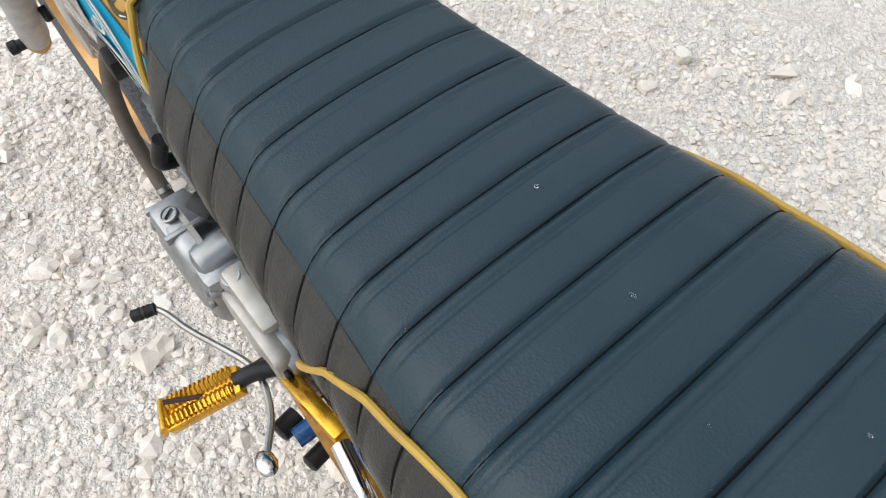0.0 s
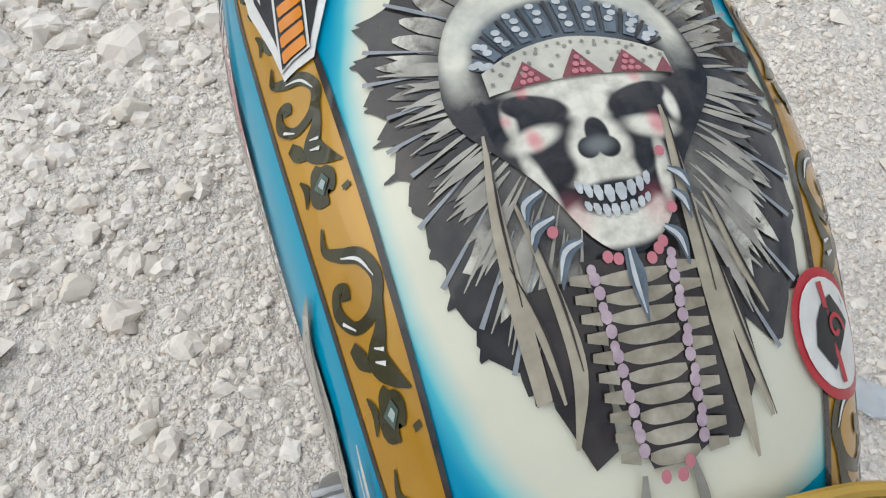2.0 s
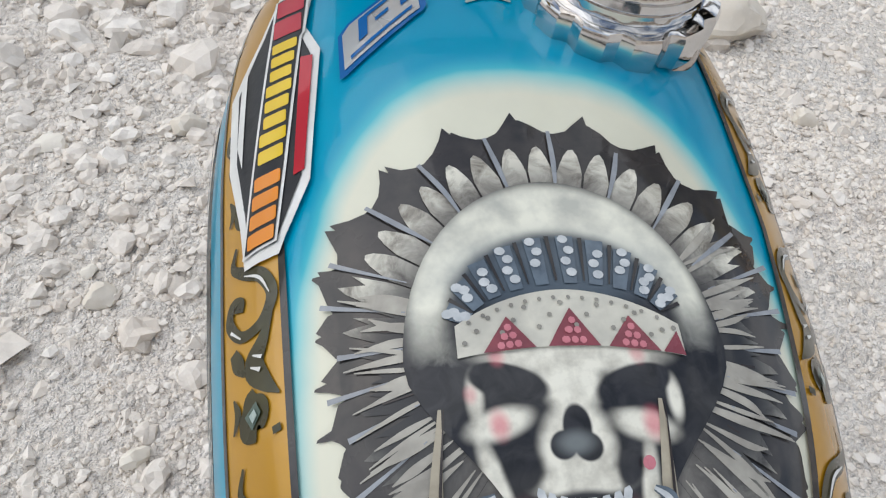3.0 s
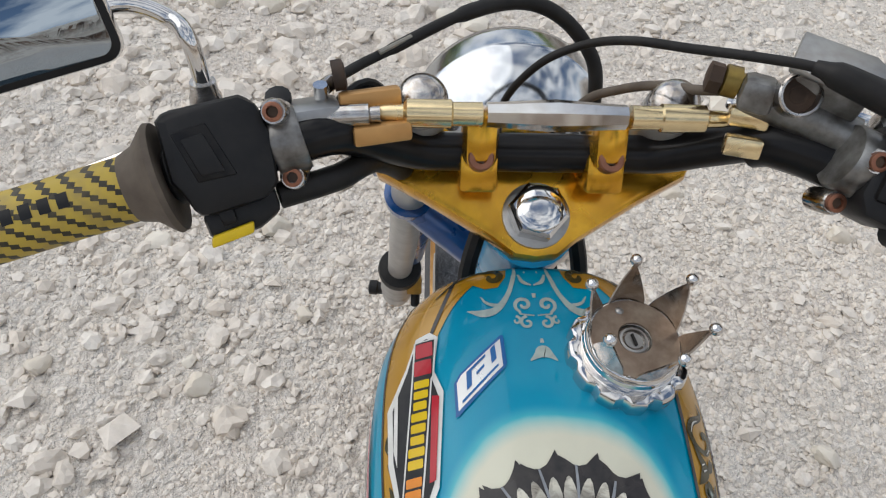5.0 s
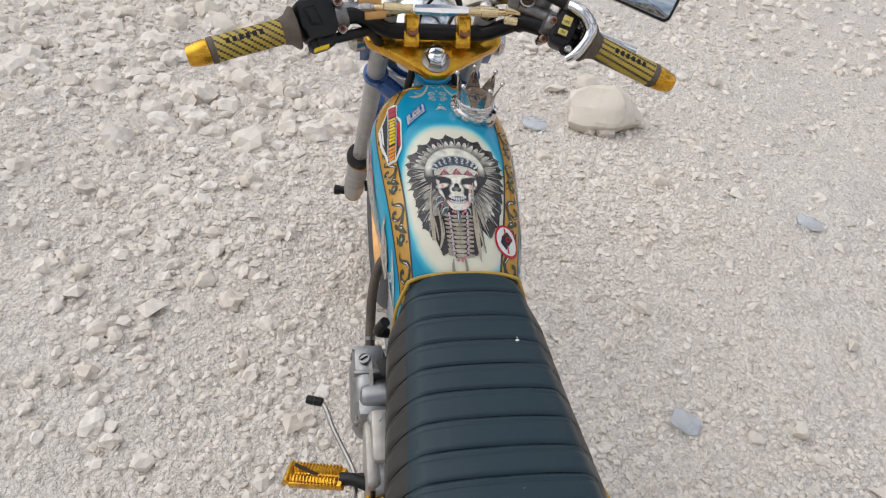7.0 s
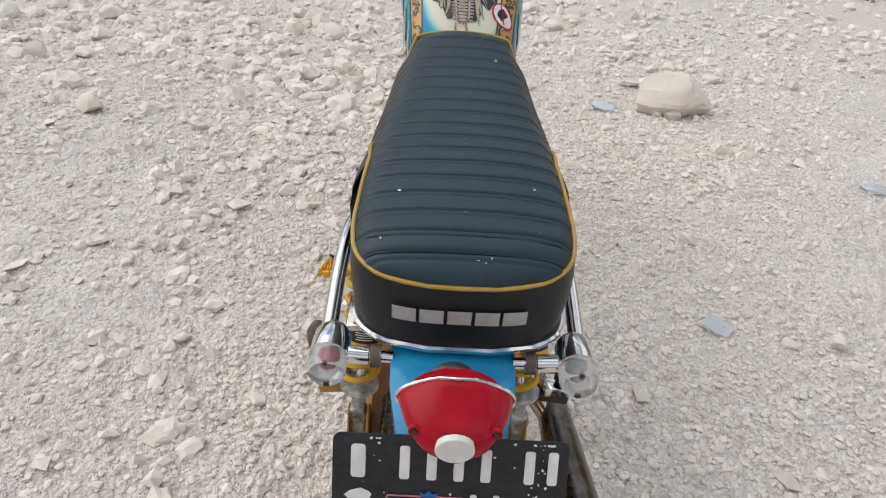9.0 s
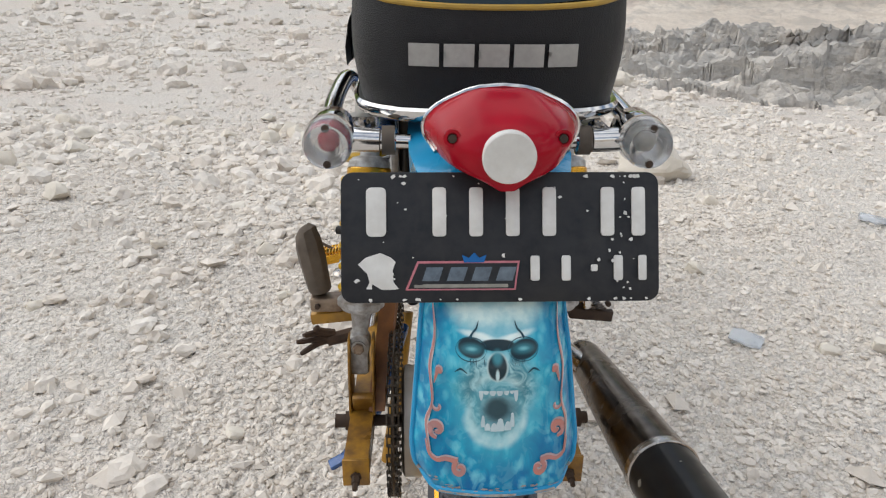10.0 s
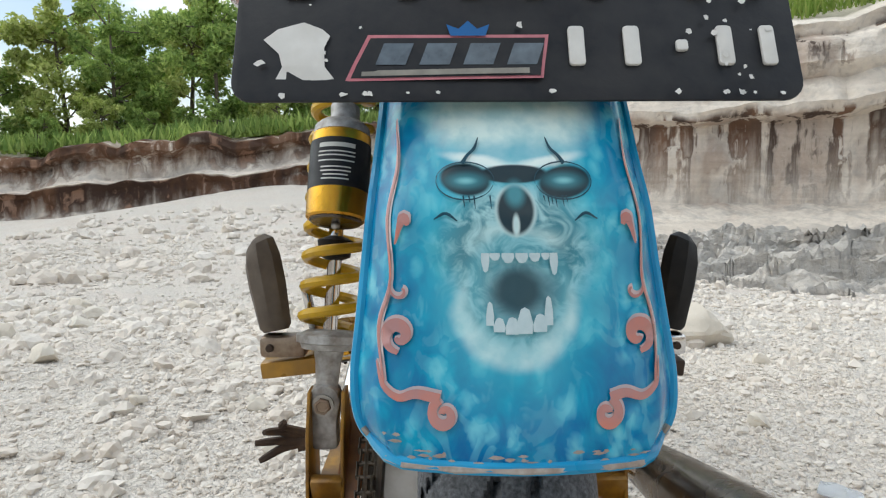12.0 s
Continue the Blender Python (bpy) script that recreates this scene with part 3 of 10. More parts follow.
PALE_YELLOW = surface("faded_yellow_plastic", (0.62, 0.50, 0.13), (0.42, 0.33, 0.09), 0.4, 0.0, 160.0, 60.0, 0.5)
STICKER_BLUE = surface("blue_sticker", (0.01, 0.12, 0.36), rough=0.35, coat=0.4)
STICKER_SILVER = surface("silver_sticker", (0.62, 0.64, 0.64), rough=0.3, metal=0.6, coat=0.4)
PLATE_BLACK = surface("chipped_plate_paint", (0.010, 0.012, 0.016), (0.035, 0.034, 0.034), 0.40, 0.0, 140.0, 40.0, 0.6, 0.15, 500.0, spec=0.3)
LOGO_GREY = surface("silver_print", (0.42, 0.41, 0.38), (0.24, 0.23, 0.21), 0.5, 0.0, 160.0, 60.0, 0.5)
MIRROR = Nodes("mirror_glass", 0.015, 1.0)
MIRROR.set("Base Color", (0.33, 0.38, 0.43, 1))
MIRROR = MIRROR.mat
CLEAR = glass_material("clear_lens", (0.93, 0.93, 0.92), 0.12, 0.85)
FILM = glass_material("clear_plastic_film", (0.90, 0.94, 0.98), 0.25, 0.7)
# Soot in the exhaust bore; in the slots, black painted in for their shade.
DARK_HOLE = surface("soot_and_hole_shade", (0.012, 0.010, 0.009), rough=0.95)

# ---- mesh helpers ----
def spline(table, v):
    """Smooth value at v of a table of (place, value) rows."""
    if v <= table[0][0]:
        return table[0][1]
    if v >= table[-1][0]:
        return table[-1][1]
    n = next(i for i in range(len(table) - 1) if table[i + 1][0] >= v)
    (x0, y0), (x1, y1) = table[n], table[n + 1]
    run = x1 - x0
    rise = (y1 - y0) / run
    before = (y0 - table[n - 1][1]) / (x0 - table[n - 1][0]) if n else rise
    after = (table[n + 2][1] - y1) / (table[n + 2][0] - x1) if n + 2 < len(table) else rise
    s0, s1, t = (before + rise) / 2, (rise + after) / 2, (v - x0) / run
    return (2 * t**3 - 3 * t**2 + 1) * y0 + (t**3 - 2 * t**2 + t) * run * s0 + (3 * t**2 - 2 * t**3) * y1 + (t**3 - t**2) * run * s1


def glide(points, steps=6):
    """A smooth line through points, in steps between each two."""
    pts = [Vector(p) for p in points]
    if len(pts) < 3:
        return pts
    out = []
    for i in range(len(pts) - 1):
        p1, p2 = pts[i], pts[i + 1]
        p0 = pts[i - 1] if i else 2 * p1 - p2
        p3 = pts[i + 2] if i + 2 < len(pts) else 2 * p2 - p1
        for k in range(steps):
            t = k / steps
            out.append(0.5 * (2 * p1 + (p2 - p0) * t + (2 * p0 - 5 * p1 + 4 * p2 - p3) * t**2 + (3 * p1 - p0 - 3 * p2 + p3) * t**3))
    return out + [pts[-1]]


def skin(bm, rings, closed=False, caps=True):
    """Faces between rings of vertices."""
    n = len(rings[0])
    for a, b in zip(rings, rings[1:] + (rings[:1] if closed else [])):
        for k in range(n):
            bm.faces.new((a[k], a[(k + 1) % n], b[(k + 1) % n], b[k]))
    if caps and not closed:
        bm.faces.new(rings[0][::-1])
        bm.faces.new(rings[-1])


def tube(path, r, n=10, closed=False, bm=None, flat=1.0, up=None):
    """A round bar along a path; r: one radius or one for each point; flat: its thickness the other way."""
    bm = bm or bmesh.new()
    pts = [Vector(p) for p in path]
    rs = r if isinstance(r, (list, tuple)) else [r] * len(pts)
    side, rings = None, []
    for i, p in enumerate(pts):
        a = pts[i - 1] if i or closed else p
        b = pts[(i + 1) % len(pts)] if i + 1 < len(pts) or closed else p
        way = (b - a).normalized()
        if up:
            side = way.cross(Vector(up)).normalized()
        elif side is None:
            side = way.orthogonal().normalized()
        else:
            side = (side - way * side.dot(way)).normalized()
        over = side.cross(way)
        rings.append([bm.verts.new(p + rs[i] * (math.cos(q) * side + flat * math.sin(q) * over)) for q in (2 * math.pi * k / n for k in range(n))])
    skin(bm, rings, closed)
    return bm


def lathe(at, way, profile, n=28, bm=None, caps=True):
    """A turned part: profile rows of (distance along way, radius)."""
    bm = bm or bmesh.new()
    at, way = Vector(at), Vector(way).normalized()
    side = way.orthogonal().normalized()
    over = way.cross(side)
    rings = [[bm.verts.new(at + d * way + max(r, 1e-5) * (math.cos(q) * side + math.sin(q) * over)) for q in (2 * math.pi * k / n for k in range(n))] for d, r in profile]
    skin(bm, rings, caps=caps)
    return bm


def bevelled(bm, offset, segments=2, angle=30):
    if offset:
        edges = [e for e in bm.edges if len(e.link_faces) == 2 and e.calc_face_angle(0) > radians(angle)]
        bmesh.ops.bevel(bm, geom=edges, offset=offset, segments=segments, affect="EDGES", profile=0.5, clamp_overlap=True)
    return bm


def block(at, size, bevel=0.002, turn=(0, 0, 0), bm=None):
    """A box with rounded edges."""
    one = bmesh.new()
    bmesh.ops.create_cube(one, size=1.0)
    for v in one.verts:
        v.co = Vector([a * b for a, b in zip(v.co, size)])
    bevelled(one, min(bevel, 0.45 * min(size)))
    one.transform(pose(*at, *turn))
    return joined(bm, one)


def slab(outline, m, depth, bevel=0.001, bm=None):
    """A plate: an outline in the plane of the pose m, with thickness below it."""
    one = bmesh.new()
    face = one.faces.new([one.verts.new((x, y, 0)) for x, y in outline])
    bmesh.ops.recalc_face_normals(one, faces=[face])
    if face.normal.z < 0:
        face.normal_flip()
    made = bmesh.ops.extrude_face_region(one, geom=[face])
    for v in made["geom"]:
        if isinstance(v, bmesh.types.BMVert):
            v.co.z -= depth
    bmesh.ops.recalc_face_normals(one, faces=one.faces)
    bevelled(one, bevel, 2, 40)
    one.transform(m)
    return joined(bm, one)


def joined(bm, one):
    if bm is None:
        return one
    me = bpy.data.meshes.new("scratch")
    one.to_mesh(me)
    one.free()
    bm.from_mesh(me)
    bpy.data.meshes.remove(me)
    return bm


def ball(at, r, bm=None, detail=2, scale=(1, 1, 1)):
    one = bmesh.new()
    bmesh.ops.create_icosphere(one, subdivisions=detail, radius=r)
    one.transform(Matrix.Translation(at) @ Matrix.Diagonal((*scale, 1)))
    return joined(bm, one)


def coil(a, b, radius, wire, turns, n=8, steps=22):
    """A coil spring from a to b."""
    a, b = Vector(a), Vector(b)
    way = (b - a).normalized()
    side = way.orthogonal().normalized()
    over = way.cross(side)
    total = int(turns * steps)
    pts = []
    for k in range(total + 1):
        f = k / total
        f = 0.03 * math.sin(0) + f
        q = 2 * math.pi * turns * f
        pts.append(a + (b - a) * f + radius * (math.cos(q) * side + math.sin(q) * over))
    return tube(pts, wire, n)


def part(name, bm, mat, parent=None, label="", smooth=38):
    """One mesh object under a thing or under a part; meshes are laid out in world coordinates."""
    me = bpy.data.meshes.new(name)
    bmesh.ops.recalc_face_normals(bm, faces=bm.faces)
    bm.to_mesh(me)
    bm.free()
    for m in mat if isinstance(mat, (list, tuple)) else (mat,):
        me.materials.append(m)
    me.polygons.foreach_set("use_smooth", [True] * len(me.polygons))
    me.set_sharp_from_angle(angle=radians(smooth))
    ob = new(name, me)
    if parent:
        ob.parent = parent
        ob.matrix_parent_inverse = Matrix.Translation(-parent.location)
    if label:
        ob["label"] = label
    return ob


def thing(name, at, label, category, group="", kind=""):
    return tagged(new(name), label, category, group, kind) if at is None else _placed(tagged(new(name), label, category, group, kind), at)


def _placed(ob, at):
    ob.location = at
    ob.empty_display_size = 0.05
    return ob


def draped(shapes, lay, lift, step=0.007, bm=None):
    """Flat painted shapes cut fine enough to lie on a curved surface; lay(u, v, lift) gives the place."""
    bm = bm or bmesh.new()
    for outline in shapes:
        one = bmesh.new()
        face = one.faces.new([one.verts.new((u, v, 0)) for u, v in outline])
        bmesh.ops.triangulate(one, faces=[face])
        for axis in (0, 1):
            low, high = min(p[axis] for p in outline), max(p[axis] for p in outline)
            cut = math.ceil(low / step + 1e-6) * step
            while cut < high - 1e-6:
                co, no = [0, 0, 0], [0, 0, 0]
                co[axis], no[axis] = cut, 1
                bmesh.ops.bisect_plane(one, geom=one.verts[:] + one.edges[:] + one.faces[:], plane_co=co, plane_no=no)
                cut += step
        for v in one.verts:
            v.co = lay(v.co.x, v.co.y, lift)
        joined(bm, one)
    return bm


def disc(u, v, r, n=14, ry=None):
    return [(u + r * math.cos(2 * math.pi * k / n), v + (ry or r) * math.sin(2 * math.pi * k / n)) for k in range(n)]


def rounded(w, h, r, n=5):
    out = []
    for cx, cy, q0 in ((w - r, h - r, 0), (-w + r, h - r, 90), (-w + r, -h + r, 180), (w - r, -h + r, 270)):
        out += [(cx + r * math.cos(radians(q0 + 90 * k / n)), cy + r * math.sin(radians(q0 + 90 * k / n))) for k in range(n + 1)]
    return out


def ribbon(points, widths, steps=5):
    """The outline of a painted stroke along points, with a width at each point."""
    line = glide([(u, v, 0) for u, v in points], steps)
    rows = [(i * (len(line) - 1) / (len(widths) - 1), w) for i, w in enumerate(widths)]
    left, right = [], []
    for i, p in enumerate(line):
        way = (line[min(i + 1, len(line) - 1)] - line[max(i - 1, 0)]).normalized()
        w = max(spline(rows, i), 0.0001) / 2
        left.append((p.x - way.y * w, p.y + way.x * w))
        right.append((p.x + way.y * w, p.y - way.x * w))
    return left, right


def each(name, shapes, lay, lift, mat, parent, label="", step=0.007):
    """Every painted shape as a part of its own."""
    return [part(name, draped([shape], lay, lift, step), mat, parent, label) for shape in shapes]


def each_stroke(name, lines, lay, lift, mat, parent, label=""):
    return [part(name, strokes([line], lay, lift), mat, parent, label) for line in lines]


def strokes(lines, lay, lift, step=0.007):
    """Painted strokes as strips of quads laid on a surface."""
    bm = bmesh.new()
    for points, widths in lines:
        left, right = ribbon(points, widths)
        rows = [(bm.verts.new(lay(*a, lift)), bm.verts.new(lay(*b, lift))) for a, b in zip(left, right)]
        for (a, b), (c, d) in zip(rows, rows[1:]):
            bm.faces.new((a, b, d, c))
    return bm


def lattice(seed, ix, iy):
    h = (ix * 374761393 + iy * 668265263 + seed * 974634) & 0x7FFFFFFF
    h = ((h ^ (h >> 13)) * 1274126177) & 0x7FFFFFFF
    return ((h ^ (h >> 16)) & 0xFFFF) / 65535.0


def rough(x, y, scale, seed=1, octaves=3):
    """Soft random heights from 0 to 1 over arrays of places."""
    x, y = np.asarray(x, float) * scale, np.asarray(y, float) * scale
    total, weight, amp = 0.0, 0.0, 1.0
    for k in range(octaves):
        ix, iy = np.floor(x).astype(np.int64), np.floor(y).astype(np.int64)
        fx, fy = x - ix, y - iy
        fx, fy = fx * fx * (3 - 2 * fx), fy * fy * (3 - 2 * fy)
        a, b = lattice(seed + k, ix, iy), lattice(seed + k, ix + 1, iy)
        c, d = lattice(seed + k, ix, iy + 1), lattice(seed + k, ix + 1, iy + 1)
        total = total + amp * ((a * (1 - fx) + b * fx) * (1 - fy) + (c * (1 - fx) + d * fx) * fy)
        weight, amp, x, y = weight + amp, amp * 0.5, x * 2.03 + 11.3, y * 2.03 + 5.7
    return total / weight


def bulk(name, verts, faces, mat, smooth=None):
    """One mesh object from arrays of vertices and equal-sided faces."""
    me = bpy.data.meshes.new(name)
    verts, faces = np.asarray(verts, np.float32), np.asarray(faces, np.int32)
    me.vertices.add(len(verts))
    me.vertices.foreach_set("co", verts.ravel())
    sides = faces.shape[1]
    me.loops.add(faces.size)
    me.loops.foreach_set("vertex_index", faces.ravel())
    me.polygons.add(len(faces))
    me.polygons.foreach_set("loop_start", np.arange(0, faces.size, sides, dtype=np.int32))
    me.update(calc_edges=True)
    me.validate()
    me.materials.append(mat)
    me.polygons.foreach_set("use_smooth", [smooth is not None] * len(me.polygons))
    if smooth is not None:
        me.set_sharp_from_angle(angle=radians(smooth))
    return new(name, me)


def sheet(rows, cols):
    """Quads of a grid of rows x cols vertices."""
    k = np.arange(rows * cols).reshape(rows, cols)
    return np.stack([k[:-1, :-1], k[:-1, 1:], k[1:, 1:], k[1:, :-1]], -1).reshape(-1, 4)

# ---- the quarry floor, its walls and the trees above ----
def ease(a, b, v):
    t = np.clip((np.asarray(v, float) - a) / (b - a), 0, 1)
    return t * t * (3 - 2 * t)


def floor_z(x, y, fine=True):
    """Height of the quarry floor: level under the motorcycle, falling away ahead of it, with a mound at the far bank."""
    x, y = np.asarray(x, float), np.asarray(y, float)
    run = np.maximum(0.0, y - 1.7)
    z = -(0.10 + 0.05 * ease(0, 4, x)) * 8 * (1 - np.exp(-run / 8))
    z = z + 0.95 * ease(12.5, 21, y) * ease(-12, -4, x) * (1 - ease(0.5, 4, x))
    off = ease(0.25, 1.4, np.hypot(x, np.maximum(0, np.abs(y - 0.8) - 0.7)))
    z = z + off * (0.05 * (rough(x, y, 0.8, 3) - 0.5) + 0.028 * (rough(x, y, 3.1, 9) - 0.5))
    z = z + 0.25 * ease(4, 14, np.hypot(x, y)) * (rough(x, y, 0.35, 21) - 0.5)
    if fine:
        z = z + 0.016 * (rough(x, y, 13.0, 31) - 0.5) + 0.013 * (np.abs(rough(x, y, 38.0, 41, 2) - 0.5) * -2 + 0.3)
    return z


def spread(dense_low, dense_high, step, limit, grow=1.06):
    """Grid lines: close together over the middle stretch, wider and wider out to the limit."""
    mid = list(np.arange(dense_low, dense_high + step / 2, step))
    out, gap = [], step
    v = dense_high
    while v < limit:
        gap *= grow
        v += gap
        out.append(v)
    low, gap, v = [], step, dense_low
    while v > -limit:
        gap *= grow
        v -= gap
        low.append(v)
    return np.array(low[::-1] + mid + out)


gx, gy = spread(-1.6, 1.9, 0.011, 900.0, 1.07), spread(-0.3, 2.9, 0.011, 900.0, 1.07)
GX, GY = np.meshgrid(gx, gy)
ground = bulk("ground", np.stack([GX, GY, floor_z(GX, GY)], -1).reshape(-1, 3), sheet(len(gy), len(gx)), GRAVEL, smooth=60)
tagged(ground, "pale beige crushed limestone quarry floor, dry and uneven", "ground", kind="structure")


def crumbs(name, count, box, small, large, seed, corners=20, sink=0.25, thick=None, fade=0.8):
    """Loose angular stones strewn over the floor as one mass."""
    rng = np.random.default_rng(seed)
    one = bmesh.new()
    bmesh.ops.create_icosphere(one, subdivisions=2 if corners == 80 else 1, radius=1.0)
    shape = np.array([v.co[:] for v in one.verts])
    tris = np.array([[v.index for v in f.verts] for f in one.faces])
    one.free()
    if corners == 8:
        shape = np.array([(1, 0, 0), (-1, 0, 0), (0, 1, 0), (0, -1, 0), (0, 0, 1), (0, 0, -1)], float)
        tris = np.array([(4, 0, 2), (4, 2, 1), (4, 1, 3), (4, 3, 0), (5, 2, 0), (5, 1, 2), (5, 3, 1), (5, 0, 3)])
    x0, x1, y0, y1 = box
    px, py = rng.uniform(x0, x1, count * 3), rng.uniform(y0, y1, count * 3)
    chance = rough(px, py, 1.7, seed + 5) if thick is None else thick(px, py)
    verge = np.minimum(np.minimum(px - x0, x1 - px), np.minimum(py - y0, y1 - py)) + 0.5 * fade * (rough(px, py, 1.9, seed + 50) - 0.5)
    keep = rng.random(count * 3) < np.clip((chance - 0.2) * 1.3, 0.05, 1) * ease(0.0, fade, verge)
    px, py = px[keep][:count], py[keep][:count]
    n = len(px)
    size = small * (large / small) ** (rng.random(n) ** 2.6)
    axes = rng.uniform(0.65, 1.25, (n, 3)) * [1, 1, 0.72]
    turn = rng.uniform(0, 2 * math.pi, n)
    jag = shape[None] * (1 + rng.uniform(-0.30, 0.26, (n, len(shape), 1))) + (rng.uniform(-0.35, 0.35, (n, len(shape), 3)) if corners == 8 else 0)
    v = jag * axes[:, None] * size[:, None, None]
    lean = rng.uniform(-0.5, 0.5, n)[:, None]
    vz = v[..., 2] + lean * v[..., 0] * 0.6
    c, s = np.cos(turn)[:, None], np.sin(turn)[:, None]
    vx, vy = v[..., 0] * c - v[..., 1] * s, v[..., 0] * s + v[..., 1] * c
    place = np.stack([vx + px[:, None], vy + py[:, None], vz + (floor_z(px, py) + size * (0.45 - sink))[:, None]], -1)
    faces = (tris[None] + (np.arange(n) * len(shape))[:, None, None]).reshape(-1, 3)
    return bulk(name, place.reshape(-1, 3), faces, STONE)


def heap_left(x, y):
    """Coarser stones lie in front and to the left of the motorcycle."""
    return 0.16 + 0.85 * rough(x, y, 1.3, 61) * ease(-0.4, 1.4, y - 1.0 * x) + 0.25 * ease(1.6, 3.0, y - 0.5 * x)


tagged(crumbs("gravel", 30000, (-1.15, 1.25, 0.15, 2.35), 0.0036, 0.0105, 15, 20, 0.36, fade=0.35), "fine pale crushed limestone gravel close round the motorcycle", "gravel", kind="stuff")
tagged(crumbs("rubble", 560, (-1.00, -0.16, 0.95, 2.15), 0.009, 0.030, 17, 80, 0.26, fade=0.3), "broken limestone lumps heaped beside the front wheel", "rubble", kind="stuff")
tagged(crumbs("gravel", 60000, (-2.3, 2.6, -0.9, 3.5), 0.0030, 0.0100, 5, 8, 0.42), "fine pale crushed limestone gravel strewn over the floor", "gravel", kind="stuff")
tagged(crumbs("gravel", 11000, (-2.5, 2.8, -0.8, 3.9), 0.006, 0.019, 6, sink=0.36, thick=heap_left), "coarse pale limestone chippings lying loose", "gravel", kind="stuff")
tagged(crumbs("rubble", 1100, (-2.8, 3.0, -0.2, 4.8), 0.013, 0.030, 7, 80, 0.34, thick=heap_left), "hand-sized broken limestone lumps lying loose", "rubble", kind="stuff")
tagged(crumbs("rubble", 650, (-2.6, 0.2, 1.75, 3.9), 0.018, 0.055, 23, 80, 0.30, fade=0.4), "rounded pale limestone lumps ahead of the front wheel", "rubble", kind="stuff")
tagged(crumbs("gravel", 9000, (-7.0, 7.0, -6.5, 4.5), 0.009, 0.034, 10, 8, fade=2.0), "loose pale limestone chippings round about", "gravel", kind="stuff")
tagged(crumbs("gravel", 20000, (-8.0, 8.0, 2.0, 12.0), 0.010, 0.045, 8, fade=1.5), "coarse pale limestone chippings farther off", "gravel", kind="stuff")
tagged(crumbs("rubble", 2200, (-9.0, 12.0, 5.0, 17.0), 0.03, 0.15, 9, 80), "broken limestone lumps below the quarry face", "rubble", kind="stuff")


def rock(at, size, seed, label, flat=0.68, sink=0.28, name="rock", turn=0.0, mat=None):
    """One broken stone: a ball cut by random planes, then roughened."""
    rng = random.Random(seed)
    bm = bmesh.new()
    bmesh.ops.create_icosphere(bm, subdivisions=3, radius=1.0)
    cuts = [(Vector((rng.uniform(-1, 1), rng.uniform(-1, 1), rng.uniform(-0.7, 1))).normalized(), rng.uniform(0.5, 0.85)) for _ in range(13)]
    for v in bm.verts:
        p = v.co.copy()
        for way, far in cuts:
            over = p.dot(way) - far
            if over > 0:
                p -= way * over * 0.9
        p *= 1 + 0.10 * noise.noise(p * 2.3 + Vector((seed, 0, 0))) + 0.05 * noise.noise(p * 6.1 + Vector((0, seed, 0)))
        v.co = Vector((p.x * size[0] / 2, p.y * size[1] / 2, p.z * size[2] / 2))
    bm.transform(Matrix.Rotation(turn, 4, "Z"))
    bm.normal_update()
    for v in bm.verts:
        v.co += v.normal * min(size) * 0.045 * noise.noise(v.co * (5.0 / min(size)) + Vector((seed, seed, 0)))
    ob = part(name, bm, mat or ROCK, None, smooth=24)
    x, y = at
    ob.location = (x, y, float(floor_z(x, y, False)) + size[2] * (0.5 - sink))
    return tagged(ob, label, "rock", "loose rocks on the quarry floor")


rock((0.93, 2.30), (0.40, 0.26, 0.20), 3, "pale tan limestone boulder resting on the gravel", name="boulder", turn=-0.1, sink=0.2)
ROCKS = [
    ((-0.488, 1.45), 0.062), ((-0.389, 0.613), 0.042), ((-0.38, 1.152), 0.05), ((0.86, 0.86), 0.055), ((0.98, 0.87), 0.05), ((-0.99, 1.12), 0.05),
    ((0.72, 1.29), 0.06), ((1.0, 1.88), 0.07), ((-0.81, 1.49), 0.055), ((-0.52, 1.5), 0.04), ((-0.62, 0.75), 0.035), ((-0.30, 1.62), 0.05),
]
for i, (at, size) in enumerate(ROCKS):
    k = random.Random(i + 40)
    rock(at, (size * k.uniform(0.9, 1.25), size * k.uniform(0.8, 1.1), size * k.uniform(0.6, 0.85)), i + 50, "fist-sized pale limestone lump half sunk in gravel", turn=k.uniform(0, 3))
k = random.Random(77)
for i in range(46):
    x, y = k.uniform(-2.3, 1.0), k.uniform(1.75, 4.0)
    size = k.uniform(0.05, 0.15) * (0.8 if y < 2.3 else 1.0)
    if math.hypot(x - 0.94, y - 2.26) < 0.35 or (abs(x) < 0.2 and y < 1.9):
        continue
    rock((x, y), (size * k.uniform(0.9, 1.3), size, size * k.uniform(0.5, 0.8)), i + 200, "broken pale limestone lump lying on gravel", turn=k.uniform(0, 3))
for i in range(26):
    x, y = k.uniform(1.3, 8.5), k.uniform(5.0, 12.0)
    size = k.uniform(0.12, 0.4)
    rock((x, y), (size * k.uniform(0.9, 1.5), size, size * k.uniform(0.5, 0.8)), i + 300, "large broken block of pale limestone below the quarry face", turn=k.uniform(0, 3))


